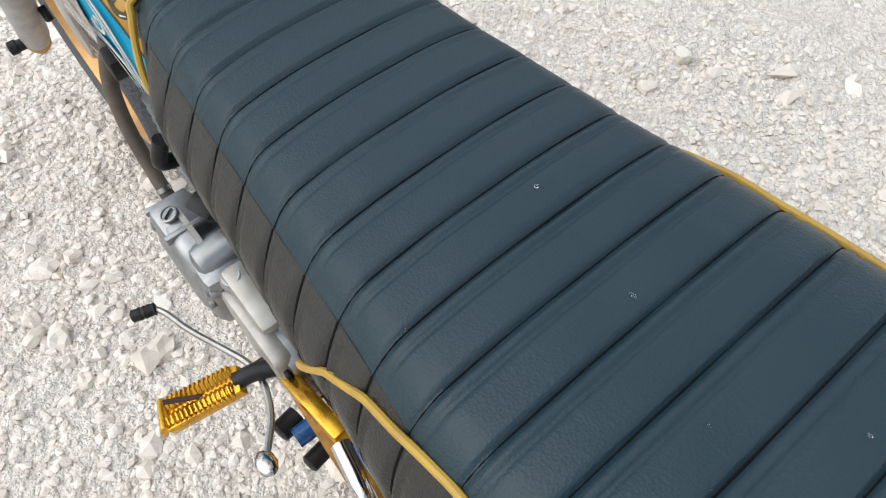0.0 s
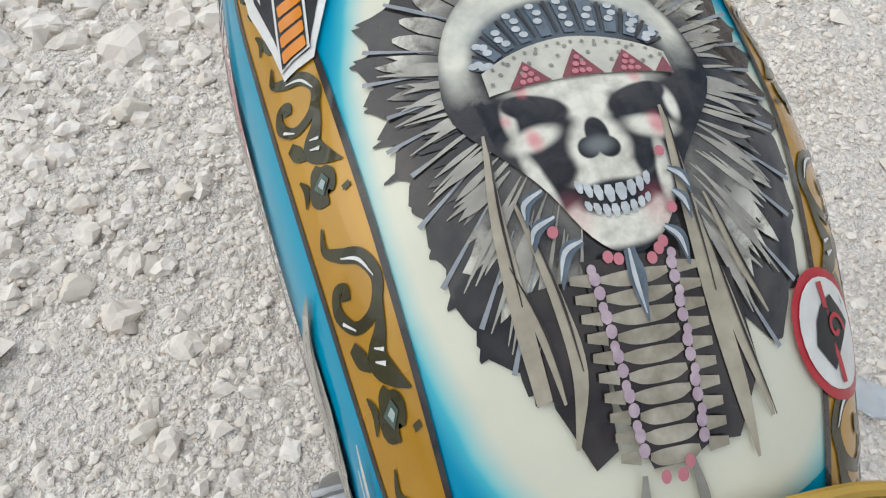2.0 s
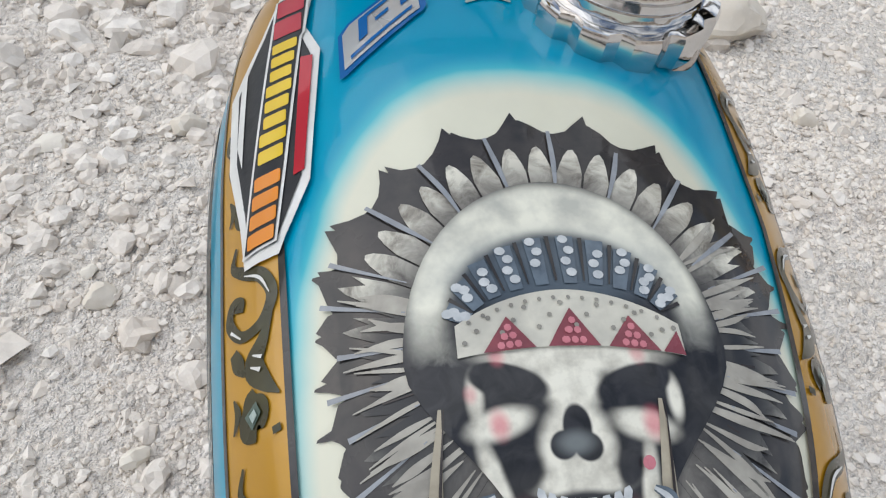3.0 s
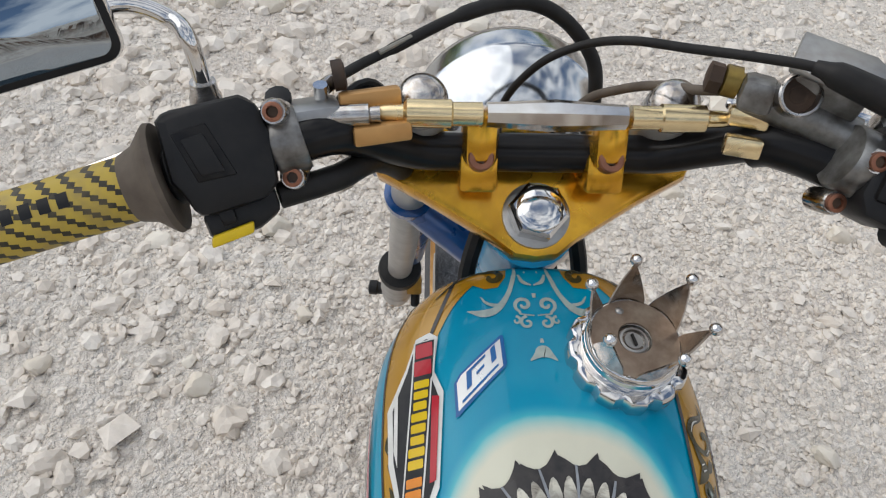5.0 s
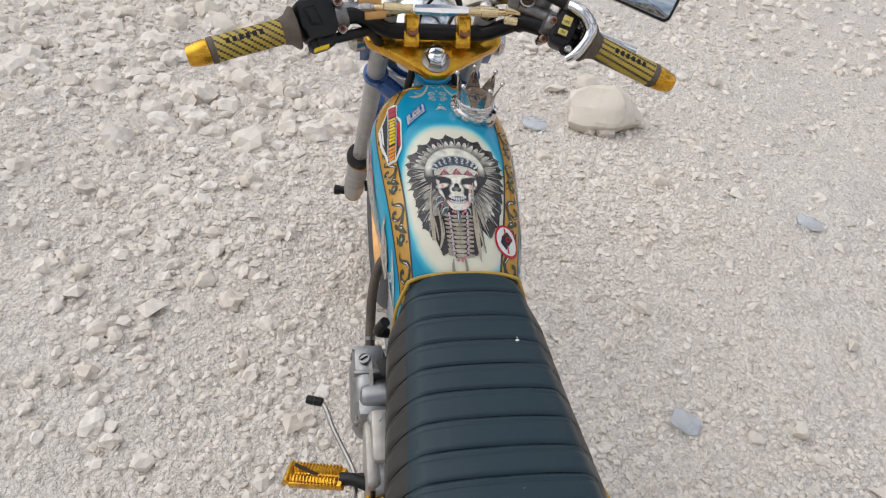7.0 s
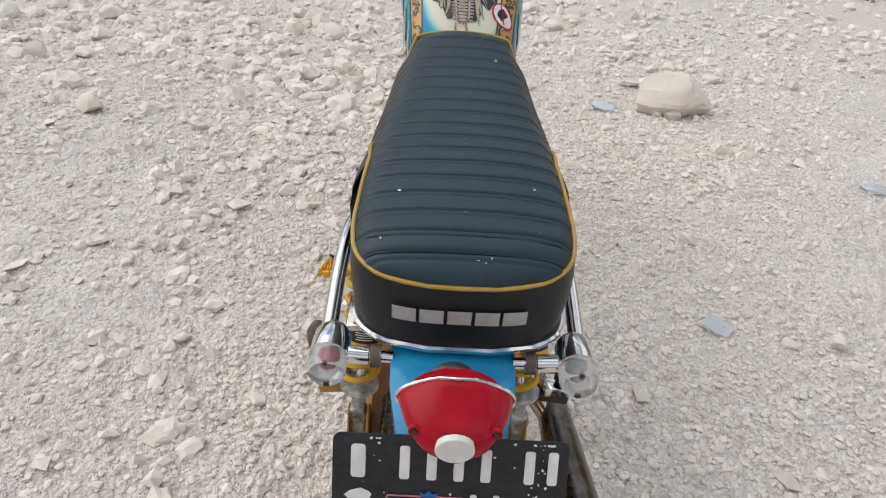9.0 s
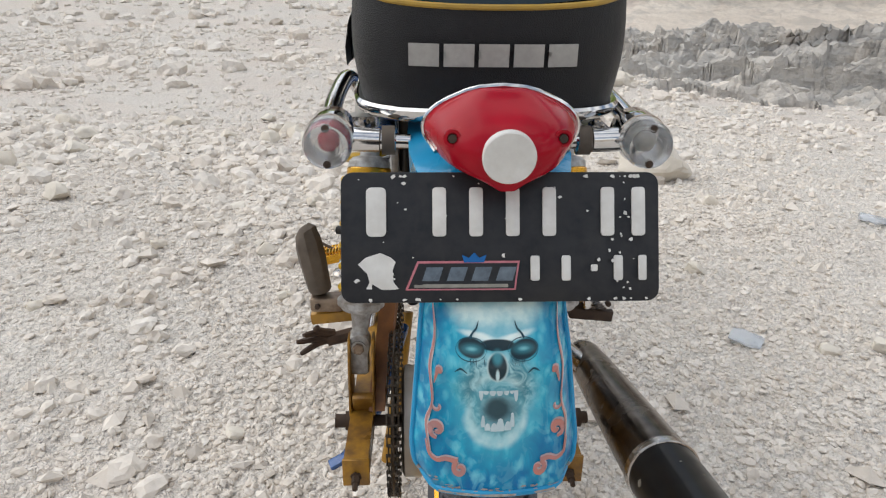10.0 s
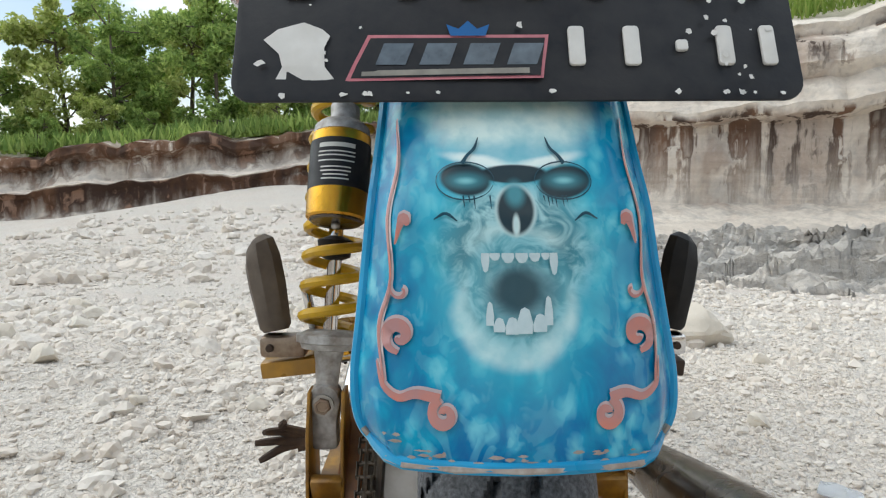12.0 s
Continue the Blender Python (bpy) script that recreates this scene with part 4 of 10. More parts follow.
def cliff(name, line, base, top, section, mat, label, bulge=0.35, cols=260, seed=4, ragged=0.5, chop=0.0, dense=1, smooth=50):
    """A quarry face along a line: section rows are (distance in front, share of the height); shares over 1 lie on the plateau behind."""
    path = glide([(x, y, 0) for x, y in line], 12)
    lengths = np.concatenate([[0], np.cumsum([(b - a).length for a, b in zip(path, path[1:])])])
    px = np.interp(np.linspace(0, lengths[-1], cols), lengths, [p.x for p in path])
    py = np.interp(np.linspace(0, lengths[-1], cols), lengths, [p.y for p in path])
    tx, ty = np.gradient(px), np.gradient(py)
    norm = np.hypot(tx, ty)
    nx, ny = ty / norm, -tx / norm
    along = np.linspace(0, lengths[-1], cols)
    low, high = np.interp(px, *zip(*base)), np.interp(px, *zip(*top))
    high = high + ragged * (rough(along, 0 * along, 0.9, seed + 3) - 0.5)
    rows = []
    for (d0, s0), (d1, s1) in zip(section, section[1:]):
        n = dense * (3 + int(18 * min(1.0, abs(s1 - s0) + 0.05 * abs(d1 - d0))))
        for k in range(n):
            f = k / n
            rows.append((d0 + (d1 - d0) * f, s0 + (s1 - s0) * f))
    rows.append(section[-1])
    out = []
    for d, s in rows:
        z = low + (high - low) * s
        amp = bulge * (1.0 if s <= 1 else 0.4)
        wave = amp * (rough(along + 40, z * 1.0 + 0 * along, 0.7, seed) - 0.5) + 0.5 * amp * (rough(along, z, 2.6, seed + 1) - 0.5) + 0.22 * amp * (rough(along, z, 8.0, seed + 2) - 0.5)
        upright = 0.5 * amp * (rough(along, 0.15 * z, 1.8, seed + 7) - 0.5)
        step_z = 0.15 * amp * (rough(along, 0 * along + d, 1.5, seed + 9) - 0.5)
        step_z = step_z + chop * (rough(along, 0 * along + d, 2.2, seed + 5) - 0.5) - 0.8 * chop * np.abs(rough(along, 0 * along + 1.4 * d, 5.5, seed + 6) - 0.5)
        if chop:
            tilt = 0.9 * along + 0.75 * d + 2.4 * rough(along, 0 * along + d, 0.8, seed + 11)
            step_z = step_z + 0.60 * chop * (tilt % 1.0 - 0.5) + 0.25 * chop * ((2.3 * tilt - 1.1 * along) % 1.0 - 0.5)
        far = d + wave + upright
        out.append(np.stack([px + nx * far, py + ny * far, z + step_z + (0.5 * wave if s > 1 else 0)], -1))
    ob = bulk(name, np.concatenate(out), sheet(len(rows), cols), mat, smooth=smooth)
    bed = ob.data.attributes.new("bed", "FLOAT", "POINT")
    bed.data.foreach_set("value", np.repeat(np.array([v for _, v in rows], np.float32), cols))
    return tagged(ob, label, "quarry face", kind="structure")


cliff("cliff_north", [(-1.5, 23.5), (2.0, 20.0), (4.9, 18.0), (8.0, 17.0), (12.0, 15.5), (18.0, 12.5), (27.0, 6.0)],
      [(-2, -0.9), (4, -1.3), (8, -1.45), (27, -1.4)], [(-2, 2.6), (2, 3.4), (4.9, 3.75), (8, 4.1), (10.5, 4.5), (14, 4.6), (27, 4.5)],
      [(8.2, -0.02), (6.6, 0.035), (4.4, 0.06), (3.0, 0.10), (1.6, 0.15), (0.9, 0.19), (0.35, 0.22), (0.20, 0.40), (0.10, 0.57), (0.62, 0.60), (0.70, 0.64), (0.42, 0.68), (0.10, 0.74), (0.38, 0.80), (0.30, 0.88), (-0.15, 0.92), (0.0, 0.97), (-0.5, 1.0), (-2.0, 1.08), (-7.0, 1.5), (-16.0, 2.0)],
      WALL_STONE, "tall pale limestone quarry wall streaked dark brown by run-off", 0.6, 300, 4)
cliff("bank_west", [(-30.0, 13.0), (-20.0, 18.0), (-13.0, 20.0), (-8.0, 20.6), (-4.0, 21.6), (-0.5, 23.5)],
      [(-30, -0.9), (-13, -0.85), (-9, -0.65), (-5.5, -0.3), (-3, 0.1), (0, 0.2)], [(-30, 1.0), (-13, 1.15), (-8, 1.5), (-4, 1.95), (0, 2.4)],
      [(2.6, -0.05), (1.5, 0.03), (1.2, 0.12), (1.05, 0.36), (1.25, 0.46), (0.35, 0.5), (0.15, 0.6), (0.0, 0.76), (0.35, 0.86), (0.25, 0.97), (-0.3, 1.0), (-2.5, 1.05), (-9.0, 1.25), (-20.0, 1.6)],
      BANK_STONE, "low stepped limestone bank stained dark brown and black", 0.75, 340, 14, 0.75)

cliff("talus", [(1.3, 10.5), (1.7, 7.8), (2.45, 6.3), (2.95, 5.2), (3.3, 4.3), (4.2, 3.3), (6.0, 2.5), (9.5, 1.6), (16.0, 0.6)],
      [(1.0, -0.62), (5, -0.55), (16, -0.3)], [(1.0, -0.48), (2.5, -0.22), (3.6, -0.05), (6, 0.15), (16, 0.6)],
      [(0.6, -0.25), (0.25, 0.05), (0.10, 0.30), (-0.4, 0.38), (-0.6, 0.58), (-1.3, 0.66), (-1.6, 0.90), (-2.6, 0.98), (-4.5, 1.1), (-7.5, 0.8)],
      TALUS, "low ridge of grey slanting limestone slabs and rubble", 0.8, 560, 34, 0.3, 0.42, 5, 24)
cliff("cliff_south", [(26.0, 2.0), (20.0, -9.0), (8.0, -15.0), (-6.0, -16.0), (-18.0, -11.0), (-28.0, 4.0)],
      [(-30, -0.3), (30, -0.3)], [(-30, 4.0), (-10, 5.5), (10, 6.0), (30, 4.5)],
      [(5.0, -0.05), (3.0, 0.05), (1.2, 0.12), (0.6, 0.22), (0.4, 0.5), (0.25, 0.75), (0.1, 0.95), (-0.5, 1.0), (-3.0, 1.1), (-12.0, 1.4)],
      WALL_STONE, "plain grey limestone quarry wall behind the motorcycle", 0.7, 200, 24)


def tree(at, height, seed, mat, label):
    """A broad-leaved tree: tapered trunk, limbs and a loose crown of leaf sprays with gaps."""
    rng = random.Random(seed)
    base = Vector(at)
    root = thing("tree", base, label, "tree", "trees above the quarry")
    lean = Vector((rng.uniform(-0.3, 0.3), rng.uniform(-0.2, 0.2), 0))
    stem = [base + Vector((0, 0, -0.3)), base + lean * 0.4 + Vector((0, 0, 0.25 * height)), base + lean + Vector((0, 0, 0.6 * height)), base + lean * 1.3 + Vector((0, 0, 0.9 * height))]
    line = glide(stem, 5)
    part("trunk", tube(line, [0.10 * height / 5 * (1 - 0.85 * i / (len(line) - 1)) for i in range(len(line))], 8), BARK, root)
    limbs, tips = bmesh.new(), []
    for k in range(26):
        start = line[rng.randrange(1, len(line) - 2)]
        q, rise = rng.uniform(0, 2 * math.pi), rng.uniform(-0.1, 0.95)
        reach = height * rng.uniform(0.12, 0.36)
        end = start + Vector((math.cos(q), math.sin(q), rise)) * reach
        tube(glide([start, (start + end) / 2 + Vector((0, 0, -0.06 * reach)), end], 4), [0.035 * (1 - 0.09 * k) for k in range(9)], 6, bm=limbs)
        tips += [end, (start + end * 2) / 3, (start + end * 2) / 3 + Vector((rng.uniform(-1, 1), rng.uniform(-1, 1), rng.uniform(-0.6, 0.8))) * 0.10 * height]
    tips += [line[-1], line[-3]]
    part("limb", limbs, BARK, root)
    gen = np.random.default_rng(seed)
    heads = np.array([t[:] for t in tips])
    n = 14000
    which = gen.integers(0, len(heads), n)
    pick = heads[which]
    size = gen.uniform(0.35, 1.0, (len(heads), 1))[which] * gen.uniform(0.7, 1.0, (n, 1)) * height * 0.125
    off = gen.normal(0, 1, (n, 3))
    off /= np.linalg.norm(off, axis=1, keepdims=True)
    mid = pick + off * size * gen.uniform(0.45, 1.05, (n, 1)) * [1, 1, 0.75]
    a = gen.normal(0, 1, (n, 3))
    a /= np.linalg.norm(a, axis=1, keepdims=True)
    b = np.cross(a, gen.normal(0, 1, (n, 3)))
    b /= np.linalg.norm(b, axis=1, keepdims=True)
    leaf = gen.uniform(0.055, 0.125, (n, 1)) * height / 5
    corner = np.stack([mid - a * leaf, mid + b * leaf * 0.45, mid + a * leaf, mid - b * leaf * 0.45], 1).reshape(-1, 3)
    crown = bulk("crown", corner, np.arange(4 * n).reshape(n, 4), mat)
    crown.parent = root
    crown.matrix_parent_inverse = Matrix.Translation(-root.location)
    return root


TREES = [(-15.5, 24.5, 5.2), (-13.2, 25.5, 6.6), (-11.0, 24.3, 6.0), (-9.4, 27.0, 7.2), (-7.6, 24.6, 6.2), (-5.6, 26.0, 6.6), (-3.9, 25.0, 6.4), (-2.2, 27.0, 6.8), (-18.5, 26.0, 6.2), (-0.3, 27.5, 6.2), (-12.2, 30.0, 8.0), (-6.4, 30.0, 8.2)]
for i, (x, y, h) in enumerate(TREES):
    tree((x, y, 1.4), (0.86 if i < 5 else 0.76) * h, 90 + i, LEAF_PALE if i % 2 == 1 else LEAF, "leafy green broad-leaved tree on the bank above the quarry")


k = random.Random(5)
for i in range(12):
    x = -21.0 + 1.75 * i + k.uniform(-0.5, 0.5)
    y = float(np.interp(x, [-24, -20, -13, -8, -4, 0], [16.2, 18.0, 20.0, 20.6, 21.6, 23.2])) + k.uniform(1.2, 2.6)
    tree((x, y, float(np.interp(x, [-30, -13, -8, -4, 0], [1.0, 1.15, 1.5, 1.95, 2.3])) - 0.25), k.uniform(1.3, 2.4), 140 + i, LEAF_PALE if i % 3 == 0 else LEAF, "low green shrub on the bank above the quarry")


def blades(name, spots, tall, wide, seed, mat, label, category):
    """Tufts of upright blades as one mass."""
    gen = np.random.default_rng(seed)
    n = len(spots)
    h = tall * gen.uniform(0.4, 1.0, (n, 1))
    q = gen.uniform(0, 2 * math.pi, (n, 1))
    side = np.concatenate([np.cos(q), np.sin(q), 0 * q], 1) * wide
    tip = np.concatenate([gen.normal(0, 0.28, (n, 2)) * h, h], 1)
    corner = np.stack([spots - side, spots + side, spots + tip * 0.6 + side * 0.7, spots + tip], 1).reshape(-1, 3)
    return tagged(bulk(name, corner, np.arange(4 * n).reshape(n, 4), mat), label, category, kind="stuff")


gen = np.random.default_rng(12)
n = 15000
sx, sy = gen.uniform(-24, 0, n), gen.uniform(0.4, 7.0, n)
edge = np.interp(sx, [-24, -20, -13, -8, -4, 0], [16.2, 18.0, 20.0, 20.6, 21.6, 23.2])
lift = np.interp(sx, [-30, -13, -8, -4, 0], [1.0, 1.15, 1.5, 1.95, 2.3]) + 0.07 * sy
clump = rough(sx, sy, 0.9, 71)
ok = clump > 0.36
blades("undergrowth", np.stack([sx, edge + sy, lift - 0.1 + 0.5 * clump * gen.random(n)], -1)[ok], 0.50, 0.05, 13, LEAF, "dense green undergrowth and tall weeds on the bank", "undergrowth")
sx, sy = gen.uniform(1, 16, n), gen.uniform(0.6, 9.0, n)
edge = np.interp(sx, [-1.5, 2, 4.9, 8, 12, 18], [23.5, 20, 18, 17, 15.5, 12.5])
lift = np.interp(sx, [-2, 2, 4.9, 8, 10.5, 14], [2.6, 3.4, 3.75, 4.1, 4.5, 4.6]) + 0.36 * np.maximum(0, sy - 0.5)
blades("grass", np.stack([sx, edge + sy, lift - 0.05], -1), 0.55, 0.03, 15, GRASS, "yellow-green wild grass on the slope above the quarry wall", "grass")

# ---- the motorcycle: everything bolted to it is a part of it ----
bike = thing("motorcycle", (0, 0.6, 0), "custom motorcycle with airbrushed teal tank and ribbed black seat on gravel", "motorcycle")


def both(build, *args):
    """The same part on each side."""
    for side in (-1, 1):
        build(side, *args)


# fuel tank
TANK_HALF = [(0.60, 0.075), (0.64, 0.081), (0.70, 0.088), (0.75, 0.0945), (0.80, 0.100), (0.85, 0.1045), (0.90, 0.1075), (0.95, 0.105), (0.98, 0.096), (1.0, 0.081), (1.012, 0.058)]
TANK_TOP = [(0.60, 0.740), (0.64, 0.766), (0.66, 0.782), (0.68, 0.799), (0.70, 0.818), (0.725, 0.8375), (0.75, 0.8535), (0.78, 0.867), (0.815, 0.8745), (0.86, 0.880), (0.91, 0.886), (0.95, 0.8885), (0.98, 0.8905), (0.998, 0.8895), (1.006, 0.885), (1.012, 0.874)]
TANK_X = 0.003
TANK_SIDE = [(0, 0), (0.35, -0.002), (0.62, -0.010), (0.80, -0.022), (0.93, -0.042), (0.985, -0.064), (1.0, -0.088)]
TANK_DEEP = [(0.60, 0.07), (0.70, 0.105), (0.80, 0.14), (0.90, 0.165), (1.012, 0.17)]


def tank_top(x, y, lift=0.0):
    """A place on the upper side of the tank."""
    share = min(abs(x - TANK_X) / spline(TANK_HALF, y), 0.995)
    slope = (spline(TANK_SIDE, share + 0.02) - spline(TANK_SIDE, share)) / 0.02 / spline(TANK_HALF, y)
    out = Vector((math.copysign(-slope, x - TANK_X), -0.15, 1)).normalized() * lift
    return Vector((x, y, spline(TANK_TOP, y) + spline(TANK_SIDE, share))) + out


def tank_flank(y, down, lift, side=-1):
    """A place on the tank's flank, so far down from its shoulder (0) to its lower edge (1)."""
    half, top, deep = spline(TANK_HALF, y), spline(TANK_TOP, y), spline(TANK_DEEP, y)
    drop = 0.040 + (deep - 0.045) * down
    share = float(np.interp(drop, [0.022, 0.030, 0.042, 0.052, 0.064, 0.076, 0.088, 0.62 * deep + 0.03], [0.80, 0.866, 0.93, 0.962, 0.985, 0.995, 1.0, 0.99]))
    return Vector((TANK_X + side * (half * share + lift), y, top - drop + 0.5 * lift))


def tank_body():
    bm = bmesh.new()
    rings = []
    ys = [0.61 + 0.0067 * k for k in range(58)] + [1.0, 1.005, 1.009, 1.012]
    for y in ys:
        half, top, deep = spline(TANK_HALF, y), spline(TANK_TOP, y), spline(TANK_DEEP, y)
        ring = [(half * s, top + spline(TANK_SIDE, s)) for s in [k / 18 for k in range(17)] + [0.93, 0.97, 0.995]]
        ring += [(half * s, top - deep * f) for s, f in ((1.0, 0.62), (0.985, 0.75), (0.95, 0.88), (0.86, 0.96), (0.70, 1.0), (0.3, 1.0))]
        pts = [(TANK_X + x, y, z) for x, z in ring[::-1]] + [(TANK_X - x, y, z) for x, z in ring[1:]]
        rings.append([bm.verts.new(p) for p in pts])
    skin(bm, rings)
    return bm


tank = part("fuel_tank", tank_body(), TANK, bike, "glossy teal tank with a cream airbrushed field on top", 60)


def right_edge(y):
    """Where the painted top panel ends on the right."""
    return min(0.050 + (y - 0.66) * 0.150, 0.078) if y < 0.95 else 0.078 - 0.5 * (y - 0.95)


def left_edge(y):
    """Where the painted top panel ends on the left."""
    return 0.0592 + (y - 0.684) * 0.070 if y < 0.93 else 0.0764 - 0.40 * (y - 0.93)


def band(side, inner, outer, lift):
    """A painted strip along the tank's shoulder between two shares of the way from panel edge to flank."""
    bm = bmesh.new()
    rows = []
    for k in range(76):
        y = 0.625 + 0.0050 * k
        half = spline(TANK_HALF, y)
        edge = left_edge(y) if side < 0 else right_edge(y)
        far = max(edge + 0.004, 0.90 * half + side * TANK_X)
        row = []
        for j in range(7):
            x = edge + (far - edge) * (inner + (outer - inner) * j / 6)
            row.append(bm.verts.new(tank_top(side * x, y, lift)))
        rows.append(row)
    for a, b in zip(rows, rows[1:]):
        for j in range(6):
            bm.faces.new((a[j], a[j + 1], b[j + 1], b[j]))
    return bm


for side in (-1, 1):
    strip = part("painted_band", band(side, 0.0, 1.0, 0.0005), BAND, tank, "ochre painted band with olive scrollwork")
    part("painted_line", band(side, -0.03, 0.07, 0.0008), INK, tank, "black painted line")
    part("painted_line", band(side, 0.97, 1.03, 0.0008), INK, tank, "black painted line")


def on_band(side):
    """Lays metres across the band and metres along the tank onto the shoulder."""
    def lay(across, y, lift):
        edge = left_edge(y) if side < 0 else right_edge(y)
        far = max(edge + 0.004, 0.90 * spline(TANK_HALF, y) + side * TANK_X)
        return tank_top(side * (edge + (far - edge) * across / 0.026), y, lift)
    return lay


def curl(u, v, size, way=1, turn=0.0, loops=1.15):
    """A scroll: points of a spiral that winds in."""
    pts = []
    for k in range(13):
        q = turn + way * 2 * math.pi * loops * k / 12
        r = size * (1 - 0.82 * k / 12)
        pts.append((u + r * math.cos(q), v + r * math.sin(q)))
    return pts


for side in (-1, 1):
    dark, light, leaves, pale = [], [], [], []
    for y in (0.634, 0.700, 0.766, 0.832, 0.898):
        dark.append(([(0.0185, y + 0.0212), (0.0200, y + 0.0149), (0.0150, y + 0.0102), (0.0080, y + 0.0059), (0.0045, y - 0.0016), (0.0090, y - 0.0086), (0.0170, y - 0.0094), (0.0218, y - 0.0031), (0.0205, y + 0.0024), (0.0172, y + 0.0016), (0.0180, y - 0.0012)], [0.0008, 0.0024, 0.0040, 0.0046, 0.0044, 0.0036, 0.0034, 0.0034, 0.0030, 0.0034, 0.0040]))
        dark.append(([(0.0045, y - 0.0047), (0.0085, y - 0.0134), (0.0125, y - 0.0197), (0.0085, y - 0.0259), (0.0035, y - 0.0303)], [0.0012, 0.0042, 0.0078, 0.0050, 0.0006]))
        dark.append(([(0.0135, y - 0.0259), (0.0140, y - 0.0283), (0.0132, y - 0.0326), (0.0150, y - 0.0365), (0.0130, y - 0.0401)], [0.0006, 0.0060, 0.0115, 0.0080, 0.0006]))
        dark.append(([(0.0205, y - 0.0126), (0.0185, y - 0.0173), (0.0165, y - 0.0212)], [0.0030, 0.0046, 0.0006]))
        dark.append(([(0.0210, y - 0.0259), (0.0195, y - 0.0307), (0.0215, y - 0.0354)], [0.0006, 0.0026, 0.0006]))
        dark.append(([(0.0050, y + 0.0259), (0.0053, y + 0.0279)], [0.0030, 0.0030]))
        light.append(([(0.0150, y + 0.0093), (0.0088, y + 0.0055), (0.0052, y - 0.0008)], [0.0003, 0.0010, 0.0003]))
        light.append(([(0.0170, y - 0.0100), (0.0210, y - 0.0059)], [0.0004, 0.0009]))
        light.append(([(0.0125, y - 0.0169), (0.0090, y - 0.0187)], [0.0004, 0.0011]))
        light.append(([(0.0135, y - 0.0200), (0.0098, y - 0.0220)], [0.0004, 0.0013]))
        leaves.append([(0.0120, y - 0.0299), (0.0165, y - 0.0326), (0.0138, y - 0.0369), (0.0102, y - 0.0334)])
        pale.append([(0.0124, y - 0.0318), (0.0145, y - 0.0330), (0.0132, y - 0.0354), (0.0114, y - 0.0338)])
    each_stroke("painted_scroll", dark, on_band(side), 0.0010, OLIVE, tank, "dark olive painted scroll")
    each_stroke("painted_highlight", light, on_band(side), 0.0013, WHITE, tank, "fine pale painted highlight")
    each("painted_leaf", leaves, on_band(side), 0.0013, MOSS, tank, "grey-green painted leaf")
    each("painted_leaf", pale, on_band(side), 0.0016, SILVER_GREEN, tank, "pale grey-green painted leaf heart")

# painted emblem on the tank: a feather headdress over a bone face, in plain shapes
MIDX, MIDY = 0.003, 0.800
REACH = [(0, 0.079), (22, 0.0785), (36, 0.077), (52, 0.077), (63, 0.0745), (73, 0.070), (85, 0.066), (97, 0.065), (110, 0.067), (126, 0.073), (142, 0.085), (151, 0.090), (160, 0.093)]


def fan(angle, reach):
    """A place on the feather fan: 0 degrees points at the front, reach 1 is its rim."""
    q = radians(angle)
    r = spline(REACH, abs(angle)) * reach * (1 + 0.035 * math.sin(q))
    return MIDX + math.sin(q) * r, MIDY + math.cos(q) * r


rng = random.Random(5)
TOP_SPAN, SPAN = 17.0, 11.2
tops = [TOP_SPAN * i - 2.0 for i in range(-3, 4)]
lows = [-156.8 + SPAN * i for i in range(9)] + [60.4 + SPAN * i for i in range(9)]
rim = []
for a in sorted(tops + lows):
    if a in tops:
        # scalloped black tips: twin points over each feather, hollows between them
        h, lean, twin = TOP_SPAN / 2, rng.uniform(-0.8, 0.8), rng.uniform(0.965, 1.01)
        rim += [fan(a + d, r) for d, r in ((-0.97 * h, 0.905), (-0.60 * h, 0.922), (-0.30 * h + lean, 0.965), (-0.05 * h + lean, 1.015), (0.06 * h + lean, 0.972), (0.12 * h + lean, twin), (0.40 * h, 0.945), (0.75 * h, 0.912))]
    else:
        r = rng.uniform(0.97, 1.03)
        k = 1.0 if abs(a) < 112 else 0.45
        tip, low, twin = rng.uniform(-0.16, 0.22), rng.uniform(0.90, 0.925), rng.uniform(0.955, 0.995)
        rim += [fan(a + d * SPAN, 0.94 + (e * (r if e > 1 else 1) - 0.94) * k) for d, e in ((-0.50, low), (-0.36, low + 0.018), (tip - 0.11, 0.970), (tip - 0.02, 1.015), (tip + 0.03, 1.01), (tip + 0.08, 0.968), (tip + 0.16, twin), (0.44, low + 0.012))]
rim += [fan(162, 0.72), (0.018, 0.722), (-0.012, 0.722), fan(-162, 0.72)]
part("painted_headdress", draped([rim], tank_top, 0.0006), INK, tank, "black jagged ground of a painted feather headdress")
